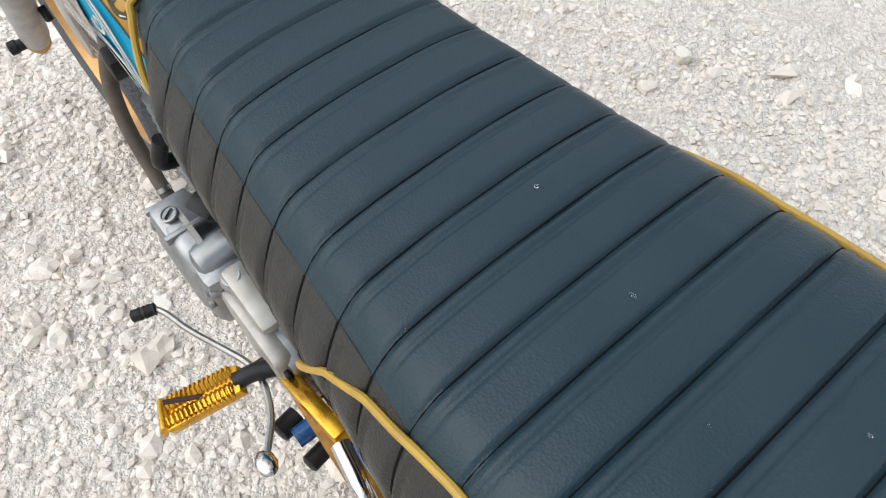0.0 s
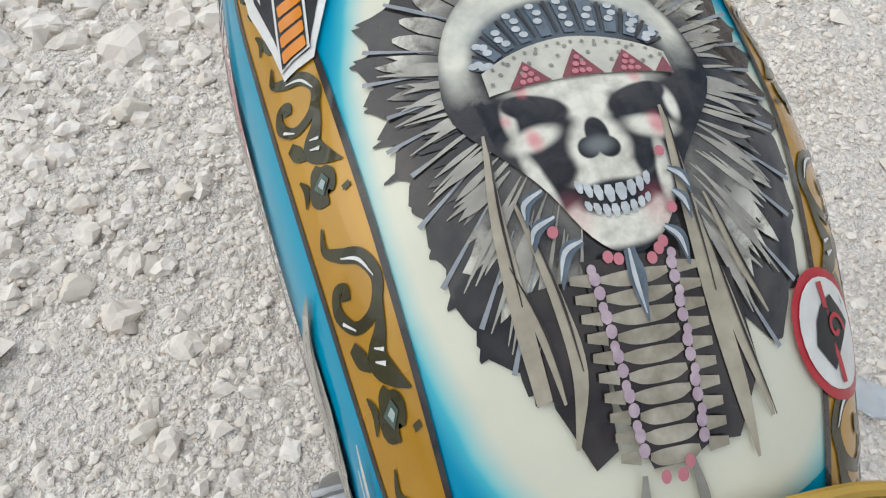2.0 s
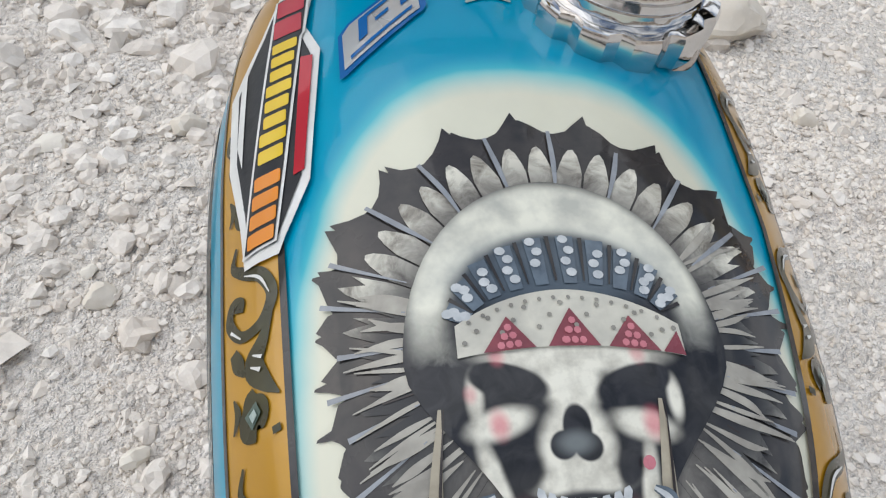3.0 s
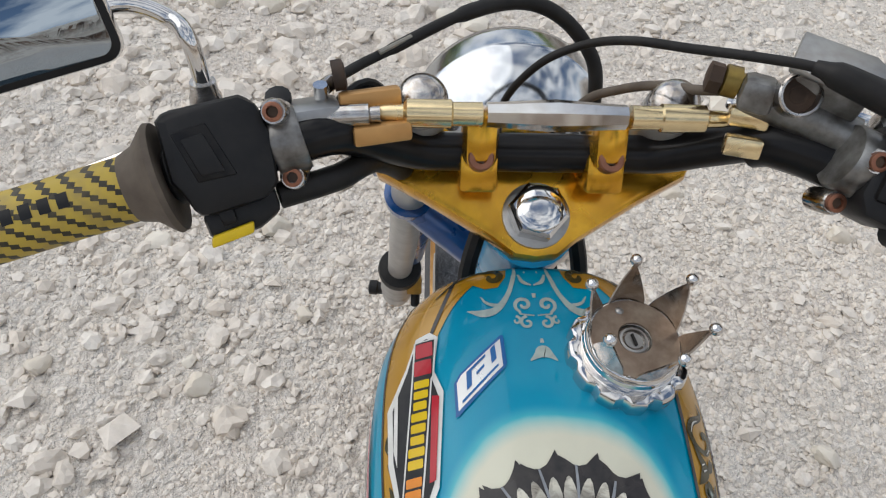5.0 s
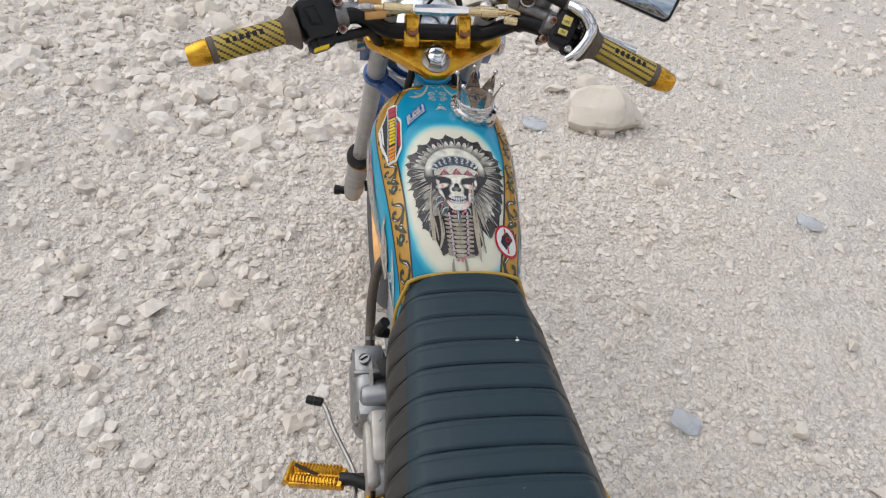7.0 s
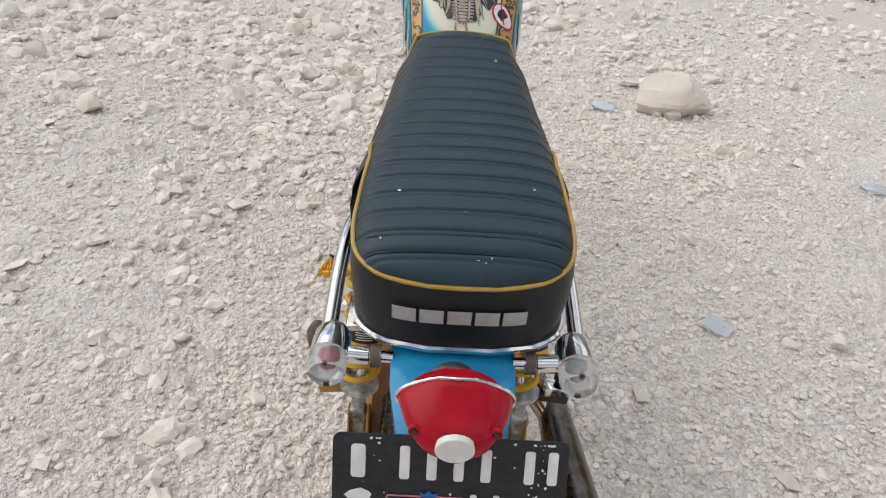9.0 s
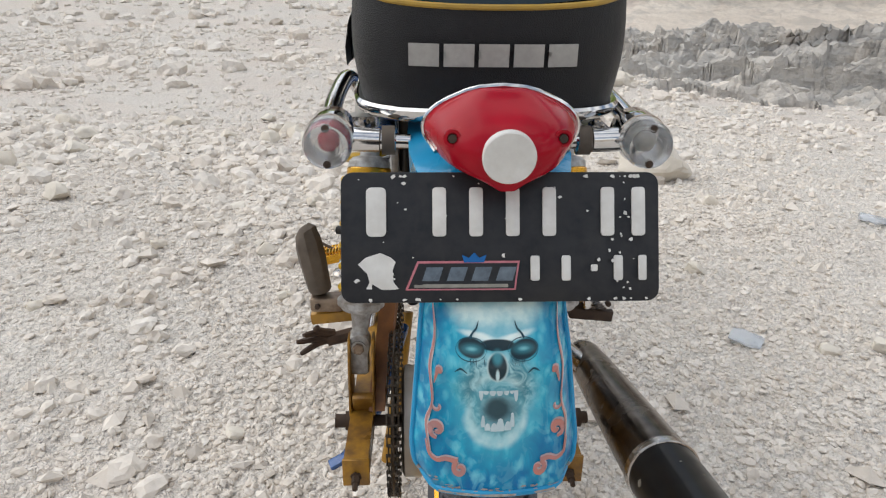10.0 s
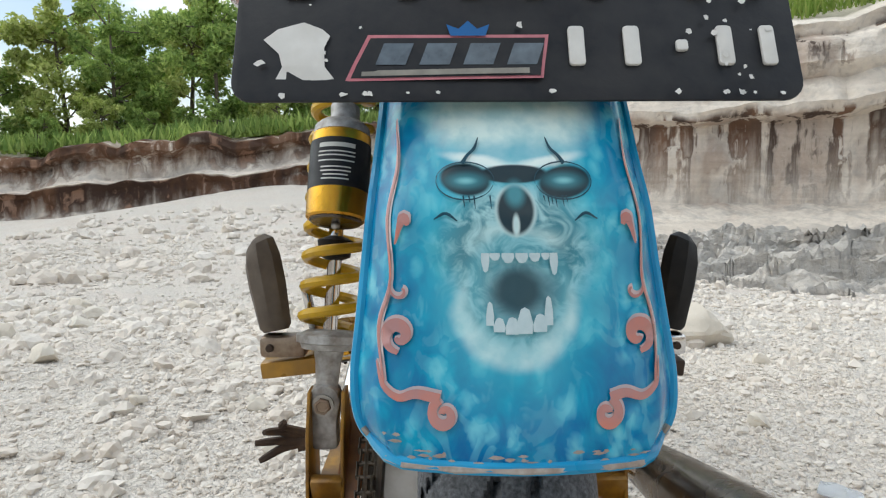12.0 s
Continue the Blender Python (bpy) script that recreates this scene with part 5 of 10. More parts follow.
for n, a in enumerate(sorted(tops + lows)):
    r, t, g = rng.uniform(0.96, 1.02), rng.uniform(-0.15, 0.15), rng.uniform(0.80, 1.0)
    if a in tops:
        w = TOP_SPAN / 2
        for j, (lo, hi) in enumerate(((-0.96, -0.03), (0.05, 0.96))):
            # two rounded pale lobes to a feather, a smoky line between them
            arc = [fan(a + w * (lo + (hi - lo) * f), (0.665 + 0.165 * math.sin(math.pi * (0.12 + 0.80 * (f if j == 0 else 1 - f)) ** 1.25)) * r) for f in (0.0, 0.14, 0.30, 0.46, 0.62, 0.78, 0.92, 1.0)]
            part("painted_feather", draped([[fan(a + w * lo, 0.50)] + arc + [fan(a + w * hi, 0.50)]], tank_top, 0.0009 + 0.00002 * n), FEATHER, tank, "smoky bone painted feather with a rounded end")
        b = a + w + rng.uniform(-0.8, 0.8)
        part("painted_quill", strokes([([fan(b + rng.uniform(-1.5, 1.5), 0.60), fan(b, 0.75), fan(b - 0.8, rng.uniform(0.86, 0.92))], [0.0004, 0.0016, 0.0012])], tank_top, 0.0016), QUILL, tank, "slate grey painted quill")
        continue
    w = 0.5 * SPAN
    inner = 0.50 if abs(a) < 95 else 0.38
    long = (0.87 if n % 3 else 0.80) * r
    vane = [fan(a - 0.98 * w, inner), fan(a - 1.0 * w, 0.66), fan(a - 0.62 * w, 0.80 * r), fan(a - 0.48 * w, 0.745 * r), fan(a - 0.10 * w, long * 0.965), fan(a + (0.16 + t) * w, long), fan(a + 0.34 * w, long * 0.93), fan(a + 0.52 * w, 0.76 * r), fan(a + 0.80 * w, 0.82 * r), fan(a + 1.0 * w, 0.66), fan(a + 0.98 * w, inner)]
    part("painted_feather", draped([vane], tank_top, 0.0009 + 0.00002 * n), FEATHER, tank, "smoky bone painted feather with a jagged end")
    b = a + 0.46 * SPAN + rng.uniform(-1.5, 1.5)
    part("painted_quill", strokes([([fan(b + 1.2, 0.62), fan(b, rng.uniform(0.90, 0.97))], [0.0003, 0.0015])], tank_top, 0.0016), QUILL, tank, "slate grey painted quill")
    if n % 2:
        part("painted_gap", strokes([([fan(a + 0.1 * w, 0.60), fan(a + 0.15 * w, 0.76)], [0.0003, 0.0007])], tank_top, 0.0014), BROWN_INK, tank, "thin dark painted gap")
# pale barbs brushed over the side feathers
barbs = []
for a in lows:
    for j in range(4):
        b, slant = a + rng.uniform(-0.5, 0.5) * SPAN, rng.uniform(-2.5, 2.5)
        barbs.append(([fan(b, rng.uniform(0.44, 0.56)), fan(b + slant, 0.68), fan(b + 2 * slant, rng.uniform(0.76, 0.90))], [0.0003, rng.uniform(0.0012, 0.0026), 0.0003]))
each_stroke("painted_barb", barbs, tank_top, 0.0015, WING, tank, "smoky pale painted feather barb")
# tan ribbons that hang beside the face
part("painted_shade", draped([[(-0.030, 0.745), (-0.012, 0.745), (-0.014, 0.705), (-0.021, 0.702), (-0.029, 0.718)]], tank_top, 0.0017), BROWN_INK, tank, "brown-black painted shade")
part("painted_shade", draped([[(0.012, 0.745), (0.030, 0.740), (0.033, 0.716), (0.023, 0.701), (0.012, 0.702)]], tank_top, 0.0017), BROWN_INK, tank, "brown-black painted shade")
ribbons = [([(-0.0306, 0.788), (-0.0330, 0.765), (-0.0330, 0.742), (-0.0314, 0.7196)], [0.0008, 0.0038, 0.0050, 0.0044]), ([(-0.0275, 0.767), (-0.0225, 0.742), (-0.0205, 0.724), (-0.0250, 0.7075)], [0.0008, 0.0034, 0.0044, 0.0012]), ([(-0.034, 0.752), (-0.0285, 0.735), (-0.026, 0.718)], [0.0010, 0.0028, 0.0008]),
           ([(0.0239, 0.787), (0.0225, 0.762), (0.0228, 0.735), (0.0255, 0.712), (0.0279, 0.6955)], [0.0010, 0.0042, 0.0054, 0.0048, 0.0010]), ([(0.0235, 0.755), (0.0280, 0.728), (0.0345, 0.7040)], [0.0008, 0.0042, 0.0014]), ([(0.028, 0.760), (0.033, 0.742), (0.0395, 0.728)], [0.0006, 0.0024, 0.0006])]
each_stroke("painted_ribbon", ribbons, tank_top, 0.0022, TAN, tank, "tan painted ribbon")
each_stroke("painted_crease", [([(u + 0.0010, v) for u, v in path[:3]], [0.0002, 0.0008, 0.0003]) for path, _ in ribbons], tank_top, 0.0025, BROWN_INK, tank, "brown painted crease")
# the face and the fur roll above it, airbrushed with soft edges
part("painted_face", draped([[(MIDX + 0.0005 + math.sin(q) * 0.0420 * (1.0 if math.cos(q) > 0 else 1.0 - 0.40 * float(ease(0.0, 0.75, abs(math.cos(q))))), 0.800 + math.cos(q) * 0.0520) for q in (2 * math.pi * k / 64 for k in range(64))]], tank_top, 0.0019), FACE, tank, "softly airbrushed bone face with a cream fur roll")
crest = lambda a, f: (MIDX + 0.001 + math.sin(radians(a)) * (0.0255 + 0.0060 * f), 0.8080 + math.cos(radians(a)) * (0.0105 + 0.0145 * f))
stripes = [-80, -62, -45, -28, -11, 6, 22, 38, 55, 73]
each_stroke("painted_strip", [([crest(a, 0.0), crest(a * 0.98, 1.0)], [0.0036, 0.0050]) for a in stripes], tank_top, 0.0023, SLATE, tank, "slate blue painted strip")
each_stroke("painted_gap", [([crest(a + 8.5, 0.05), crest(a + 8.0, 1.0)], [0.0004, 0.0012]) for a in stripes], tank_top, 0.0024, INK, tank, "dark painted gap")
dots = [disc(*crest(a + 1.2 * (-1) ** j, 0.22 + 0.235 * j), 0.0015, 9, 0.0013) for n, a in enumerate(stripes) for j in range(4) if not (j == 0 and n % 3 == 1) and not (j == 3 and n % 4 == 2)]
each("painted_bead", dots, tank_top, 0.0026, PEARL, tank, "pale blue-grey painted bead")


def brow(u, v):
    """A place on the curved beaded band: u from -1 to 1 along, v from 0 to 1 up."""
    return MIDX + 0.0010 + 0.0292 * u, 0.7985 + 0.0085 * v + (0.0025 + 0.0070 * v) * (1 - u * u) - 0.0012 * u


part("painted_brow_band", draped([[brow(-1 + 0.1 * k, 1) for k in range(21)] + [brow(1 - 0.1 * k, 0) for k in range(21)]], tank_top, 0.0026), CREAM, tank, "cream beaded brow band")
each("painted_triangle", [[brow(c - 0.23, 0.0), brow(c, 0.66), brow(c + 0.23, 0.0)] for c in (-0.55, 0.02, 0.55)] + [[brow(0.8, 0), brow(0.96, 0.7), brow(1, 0)]], tank_top, 0.0029, BROWN_RED, tank, "dusty red painted triangle")
each("painted_dot", [disc(*brow(c + 0.075 * (i - (2 - j) / 2), 0.09 + 0.17 * j), 0.0010, 7) for c in (-0.55, 0.02, 0.55) for j in range(3) for i in range(3 - j)], tank_top, 0.0031, PINK, tank, "pink painted bead")
each("painted_dot", [disc(*brow(-0.93 + 0.11 * k, 0.35 + 0.4 * ((k * 7) % 3) / 2), 0.0007, 7) for k in range(18)] + [disc(*brow(-0.88 + 0.13 * k, 0.85), 0.0006, 7) for k in range(14)], tank_top, 0.0030, BONE_GREY, tank, "grey painted dot")
row = lambda u, v: (0.0020 + u, v + 0.0030 * (u / 0.0120) ** 2 - 0.03 * u)
tooth = lambda u, v, w, h: [row(u - 0.6 * w, v), row(u - w, v - 0.45 * h), row(u - 0.5 * w, v - 0.95 * h), row(u, v - h), row(u + 0.6 * w, v - 0.9 * h), row(u + w, v - 0.4 * h), row(u + 0.5 * w, v)]
teeth = [tooth(u, 0.7662, w, h) for u, w, h in ((-0.0105, 0.0012, 0.0034), (-0.0080, 0.0013, 0.0040), (-0.0052, 0.0014, 0.0044), (-0.0020, 0.0016, 0.0049), (0.0014, 0.0017, 0.0048), (0.0047, 0.0015, 0.0044), (0.0076, 0.0013, 0.0042), (0.0101, 0.0012, 0.0036))]
teeth += [tooth(u, 0.7610, w, h) for u, w, h in ((-0.0092, 0.0011, 0.0026), (-0.0068, 0.0012, 0.0031), (-0.0042, 0.0012, 0.0035), (-0.0016, 0.0013, 0.0036), (0.0012, 0.0013, 0.0034), (0.0039, 0.0012, 0.0035), (0.0065, 0.0012, 0.0030), (0.0088, 0.0010, 0.0026))]
each("painted_tooth", teeth, tank_top, 0.0024, PEARL, tank, "pale grey painted tooth")
# bone breastplate and claws
part("painted_breast", draped([[(-0.0140, 0.7485), (0.0150, 0.7465), (0.0155, 0.722), (0.0130, 0.7015), (0.0060, 0.6985), (-0.0050, 0.6990), (-0.0120, 0.7150)]], tank_top, 0.0027), BROWN_INK, tank, "dark painted ground of a breastplate")
rows = [(0.7435 - 0.0046 * k, -0.0112 + 0.00045 * k, 0.0120 - 0.0001 * k) for k in range(10)]
each_stroke("painted_bone", [([(l + 0.0016, v - 0.0004), ((l + r) / 2 - 0.004, v - 0.0012), ((l + r) / 2 + 0.004, v - 0.0016), (r - 0.0016, v - 0.0012)], [0.0016, 0.0036, 0.0036, 0.0016]) for v, l, r in rows], tank_top, 0.0030, BUFF, tank, "bone-coloured painted bar")
each_stroke("painted_bone", [([(l - 0.0012, v), (l - 0.0070, v + 0.0010)], [0.0034, 0.0020]) for v, l, r in rows] + [([(r + 0.0012, v - 0.001), (r + 0.0075, v - 0.0014)], [0.0034, 0.0020]) for v, l, r in rows], tank_top, 0.0030, BUFF, tank, "bone-coloured painted bar")
each("painted_bead", [disc(u, v + 0.0012 * (m % 2), 0.0017, 10) for m, (v, l, r) in enumerate(rows) for u in (l, r)] + [disc(u, v + 0.0023, 0.0014, 10) for v, l, r in rows[::2] for u in (l - 0.0004, r + 0.0006)], tank_top, 0.0034, BEAD, tank, "mauve and white painted bead")
each("painted_bead", [disc(u, v, 0.0016, 10) for u, v in ((-0.0060, 0.7480), (-0.0030, 0.7470), (0.0065, 0.7455), (0.0092, 0.7475), (0.0110, 0.7490), (0.0180, 0.7725), (0.0165, 0.7570), (-0.0195, 0.7570), (-0.0020, 0.6965), (0.0030, 0.6960), (0.0055, 0.6985))], tank_top, 0.0034, PINK, tank, "pink painted bead")
claws = [([(-0.0193, 0.7679), (-0.0245, 0.7655), (-0.0258, 0.7595)], [0.0016, 0.0032, 0.0004]), ([(-0.0179, 0.7605), (-0.0235, 0.7585), (-0.0256, 0.7531)], [0.0016, 0.0034, 0.0004]), ([(-0.0120, 0.7532), (-0.0172, 0.7512), (-0.0204, 0.7428)], [0.0018, 0.0038, 0.0004]),
         ([(0.0184, 0.7672), (0.0222, 0.7648), (0.0236, 0.7593)], [0.0014, 0.0030, 0.0004]), ([(0.0179, 0.7612), (0.0208, 0.7585), (0.0214, 0.7529)], [0.0014, 0.0030, 0.0004]), ([(0.0125, 0.7526), (0.0166, 0.7492), (0.0173, 0.7420)], [0.0014, 0.0034, 0.0004]), ([(0.0006, 0.7488), (0.0010, 0.7410), (0.0016, 0.7309)], [0.0034, 0.0046, 0.0004])]
each_stroke("painted_claw", claws, tank_top, 0.0036, SLATE, tank, "grey-blue painted claw")
each_stroke("painted_highlight", [([(a[0][0] - 0.0002, a[0][1]), (a[1][0] - 0.0006, a[1][1]), (a[2][0] - 0.0002, a[2][1] + 0.002)], [0.0007, 0.0014, 0.0003]) for a, _ in claws], tank_top, 0.0039, PEARL, tank, "pale painted highlight")
ties = [([(-0.0080, 0.6980), (-0.0085, 0.690), (-0.0040, 0.6785)], [0.0015, 0.0034, 0.0010]), ([(-0.0085, 0.692), (-0.0095, 0.686), (-0.0095, 0.6835)], [0.0012, 0.0022, 0.0012]), ([(0.0065, 0.7000), (0.0090, 0.690), (0.0102, 0.6790)], [0.0015, 0.0034, 0.0010])]
each_stroke("painted_tie", ties, tank_top, 0.0026, BONE_GREY, tank, "grey-brown painted tie")

# pale scrollwork at the tank's nose
nose = []
NX = -0.002
for s in (-1, 1):
    nose += [([(NX + s * 0.0100, 1.004), (NX + s * 0.0112, 0.995), (NX + s * 0.0160, 0.980), (NX + s * 0.0235, 0.9690), (NX + s * 0.0320, 0.9665), (NX + s * 0.0415, 0.9693)], [0.0010, 0.0026, 0.0030, 0.0046, 0.0052, 0.0006])]
    nose += [([(NX + s * 0.0165, 0.979), (NX + s * 0.0210, 0.9720), (NX + s * 0.0290, 0.9735), (NX + s * 0.0330, 0.9790)], [0.0008, 0.0024, 0.0020, 0.0006])]
    nose += [([(NX + s * 0.0010, 0.9640), (NX + s * 0.0090, 0.9650)] + curl(NX + s * 0.0072, 0.9718, 0.0058, s, -1.1 if s > 0 else 4.25, 1.2), [0.0008, 0.0022, 0.0024, 0.0022, 0.0016])]
    nose += [(curl(NX + s * 0.0058, 0.9590, 0.0044, -s, 1.6, 1.1), [0.0020, 0.0018, 0.0014])]
    nose += [(curl(NX + s * 0.0125, 0.9605, 0.0030, s, 1.6, 0.9), [0.0018, 0.0014, 0.0008])]
    nose += [([(NX + s * 0.0008, 0.9870), (NX + s * 0.0060, 0.9895), (NX + s * 0.0085, 0.9960)], [0.0010, 0.0026, 0.0012])]
    nose += [([(NX + s * 0.0035, 0.9985), (NX + s * 0.0045, 0.9985)], [0.0020, 0.0020])]
nose += [([(-0.0085, 0.9330), (-0.0045, 0.9362), (-0.0004, 0.9390), (0.0040, 0.9362), (0.0075, 0.9330)], [0.0008, 0.0040, 0.0085, 0.0040, 0.0008]), ([(-0.0004, 0.9450), (-0.0004, 0.9480)], [0.0026, 0.0014]), ([(NX, 0.9770), (NX, 0.9805)], [0.0020, 0.0026])]
for s in (-1, 1):
    corner = [(s * u, v) for u, v in ((0.0165, 1.008), (0.0185, 0.994), (0.0240, 0.9855), (0.0320, 0.9850), (0.0400, 0.9900), (0.0500, 0.9840), (0.0610, 0.9700), (0.0730, 0.9850), (0.0600, 1.000), (0.0320, 1.008))]
    part("painted_corner", draped([corner if s < 0 else corner[::-1]], tank_top, 0.0006), BAND, tank, "ochre painted corner")
    each_stroke("painted_scroll", [([(s * 0.0620, 0.985), (s * 0.0480, 0.997), (s * 0.0360, 1.001)] + curl(s * 0.0268, 0.9945, 0.0066, s, 1.0 if s > 0 else 2.1, 0.95), [0.0008, 0.0030, 0.0044, 0.0044, 0.0036, 0.0028])], tank_top, 0.0010, OLIVE, tank, "dark olive painted scroll")
each_stroke("painted_scroll", nose, tank_top, 0.0007, SILVER_GREEN, tank, "pale grey painted scroll")
for s in (-1, 1):
    part("painted_scroll", strokes([([(s * 0.030, 0.999), (s * 0.045, 0.992), (s * 0.058, 0.980), (s * 0.066, 0.962), (s * 0.069, 0.945)], [0.004, 0.012, 0.016, 0.013, 0.006])], tank_top, 0.0006), BAND, tank, "ochre painted border")

# flank paintings: grey wings and scrolls
def flank(side):
    """Lays metres along the tank and metres down its flank."""
    return lambda y, down, lift: tank_flank(y, down / max(spline(TANK_DEEP, y) - 0.045, 0.02), lift, side)


for side in (-1, 1):
    wing = [([(0.985 - 0.010 * j, 0.018 + 0.007 * j), (0.900 - 0.008 * j, 0.026 + 0.006 * j), (0.790 - 0.009 * j, 0.030 + 0.005 * j)], [0.001, 0.0060, 0.001]) for j in range(7)]
    each_stroke("painted_wing", wing, flank(side), 0.0018, WING, tank, "smoky grey painted wing feather")
    each_stroke("painted_quill", [([(u, v + 0.001) for u, v in path], [0.0003, 0.0010, 0.0003]) for path, _ in wing], flank(side), 0.0022, PEARL, tank, "pale painted quill")
    each_stroke("painted_blush", [([(0.93, 0.012), (0.88, 0.018), (0.835, 0.026)], [0.001, 0.007, 0.001]), ([(0.80, 0.040), (0.77, 0.046)], [0.001, 0.005])], flank(side), 0.0020, PINK, tank, "dusty red painted feather")
    part("painted_figure", draped([[(0.778, 0.002), (0.768, 0.012), (0.748, 0.013), (0.732, 0.020), (0.724, 0.040), (0.735, 0.062), (0.755, 0.064), (0.765, 0.045), (0.772, 0.030)]], flank(side), 0.0018, 0.006), WING, tank, "grey-brown painted shape")
    each_stroke("painted_scroll", [([(0.733, 0.000), (0.715, 0.004), (0.698, 0.010), (0.682, 0.020), (0.672, 0.034)], [0.0006, 0.0026, 0.0034, 0.0030, 0.0010]), ([(0.728, 0.004), (0.710, 0.010), (0.694, 0.018), (0.680, 0.030)], [0.0006, 0.0020, 0.0028, 0.0008]), (curl(0.713, 0.016, 0.0065, 1, 0.5), [0.0026, 0.0022, 0.0016]), ([(0.722, 0.024), (0.708, 0.028), (0.694, 0.028), (0.684, 0.036)], [0.0006, 0.0030, 0.0034, 0.0008]), ([(0.712, 0.034), (0.698, 0.037), (0.686, 0.042)], [0.0006, 0.0024, 0.0006])], flank(side), 0.0022, CREAM, tank, "white painted scroll")
    each_stroke("painted_shade", [([(0.772, 0.006), (0.758, 0.018), (0.745, 0.020)], [0.0006, 0.0018, 0.0006]), ([(0.752, 0.026), (0.740, 0.036), (0.728, 0.040)], [0.0006, 0.0020, 0.0006]), ([(0.745, 0.012), (0.736, 0.022)], [0.0006, 0.0014])], flank(side), 0.0022, BROWN_INK, tank, "dark painted crease")


# stickers
def plate_on(name, outline, lift, mat, label, parent=None, step=0.007):
    return part(name, draped([outline], tank_top, lift, step), mat, parent or tank, label)


def tilted(u0, v0, a, b, pts):
    """Points of a sticker's own width (a) and height (b) axes laid out from its corner."""
    return [(u0 + a[0] * p + b[0] * q, v0 + a[1] * p + b[1] * q) for p, q in pts]


LONG = [(-0.0740, 0.9572), (-0.0660, 0.9592), (-0.0612, 0.9545), (-0.0640, 0.9321), (-0.0588, 0.9175), (-0.0619, 0.8640), (-0.0690, 0.8470), (-0.0708, 0.8418), (-0.0815, 0.8424), (-0.0838, 0.8583), (-0.0890, 0.8828), (-0.0904, 0.9158), (-0.0800, 0.9380)]
LONG_MID = (-0.0745, 0.900)
inset = lambda f: [(LONG_MID[0] + (u - LONG_MID[0]) * f, LONG_MID[1] + (v - LONG_MID[1]) * (1 - (1 - f) * 0.35)) for u, v in LONG]
plate_on("shop_sticker", LONG, 0.0016, WHITE, "white-edged long sticker with red and black stripes and yellow lettering bars")
part("sticker_field", draped([inset(0.80)], tank_top, 0.0019), PLATE_BLACK, tank, "black sticker field")
part("sticker_stripe", draped([[(-0.0652, 0.9160), (-0.0610, 0.9150), (-0.0634, 0.8680), (-0.0668, 0.8670)]], tank_top, 0.0022), STICKER_RED, tank, "red sticker stripe")
part("sticker_stripe", draped([[(-0.0860, 0.9200), (-0.0840, 0.9240), (-0.0838, 0.8800), (-0.0860, 0.8900)]], tank_top, 0.0022), WHITE, tank, "white sticker stripe")
column = lambda v: -0.0688 + (v - 0.950) * 0.070
glyph = lambda v, w, h: [(column(v) + x, v + y) for x, y in rounded(w, h, 0.0007, 2)]
ground_strip = [(column(v) + d, v) for d, v in ((-0.0064, 0.9540), (0.0064, 0.9540), (0.0066, 0.9290), (0.0056, 0.9270), (0.0054, 0.8730), (0.0050, 0.8460), (-0.0056, 0.8455), (-0.0060, 0.9290))]
part("lettering_outline", draped([ground_strip], tank_top, 0.0023), WHITE, tank, "white lettering outline")
part("sticker_field", draped([[(column(v) + (u - column(v)) * 0.84, 0.900 + (v - 0.900) * 0.985) for u, v in ground_strip]], tank_top, 0.0025), PLATE_BLACK, tank, "black lettering ground")
each("lettering_bar", [glyph(v, 0.0048, 0.0050) for v in (0.9470, 0.9352)], tank_top, 0.0027, STICKER_RED, tank, "red lettering bar")
each("lettering_bar", [glyph(0.9245 - 0.0066 * k, 0.0042 - 0.0003 * (k % 3), 0.0025) for k in range(8)], tank_top, 0.0027, STICKER_YELLOW, tank, "yellow lettering bar")
each("lettering_bar", [glyph(0.8688 - 0.0064 * k, 0.0040, 0.0025) for k in range(4)], tank_top, 0.0027, STICKER_ORANGE, tank, "orange lettering bar")

fi_a, fi_b = (0.0297, 0.0278), (-0.0012, 0.0228)
BADGE = lambda pts: tilted(-0.0526, 0.9012, fi_a, fi_b, pts)
plate_on("badge_sticker", BADGE([(0.0, -0.04), (0.06, -0.08), (0.98, 0.02), (1.02, 0.10), (1.02, 0.90), (0.96, 0.98), (0.14, 0.96), (0.02, 0.84)]), 0.0012, STICKER_BLUE, "blue and silver slanted badge sticker")
part("badge_field", draped([BADGE([(0.06, 0.04), (0.94, 0.10), (0.95, 0.88), (0.16, 0.88), (0.07, 0.78)])], tank_top, 0.0015), STICKER_SILVER, tank, "silver badge field")
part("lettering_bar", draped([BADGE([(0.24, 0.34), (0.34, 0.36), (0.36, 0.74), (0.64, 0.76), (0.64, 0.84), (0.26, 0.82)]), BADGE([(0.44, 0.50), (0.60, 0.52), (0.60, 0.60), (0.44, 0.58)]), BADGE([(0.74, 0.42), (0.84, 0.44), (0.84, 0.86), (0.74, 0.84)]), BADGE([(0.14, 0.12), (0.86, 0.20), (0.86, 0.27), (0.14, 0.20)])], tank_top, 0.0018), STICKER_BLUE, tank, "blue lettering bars")

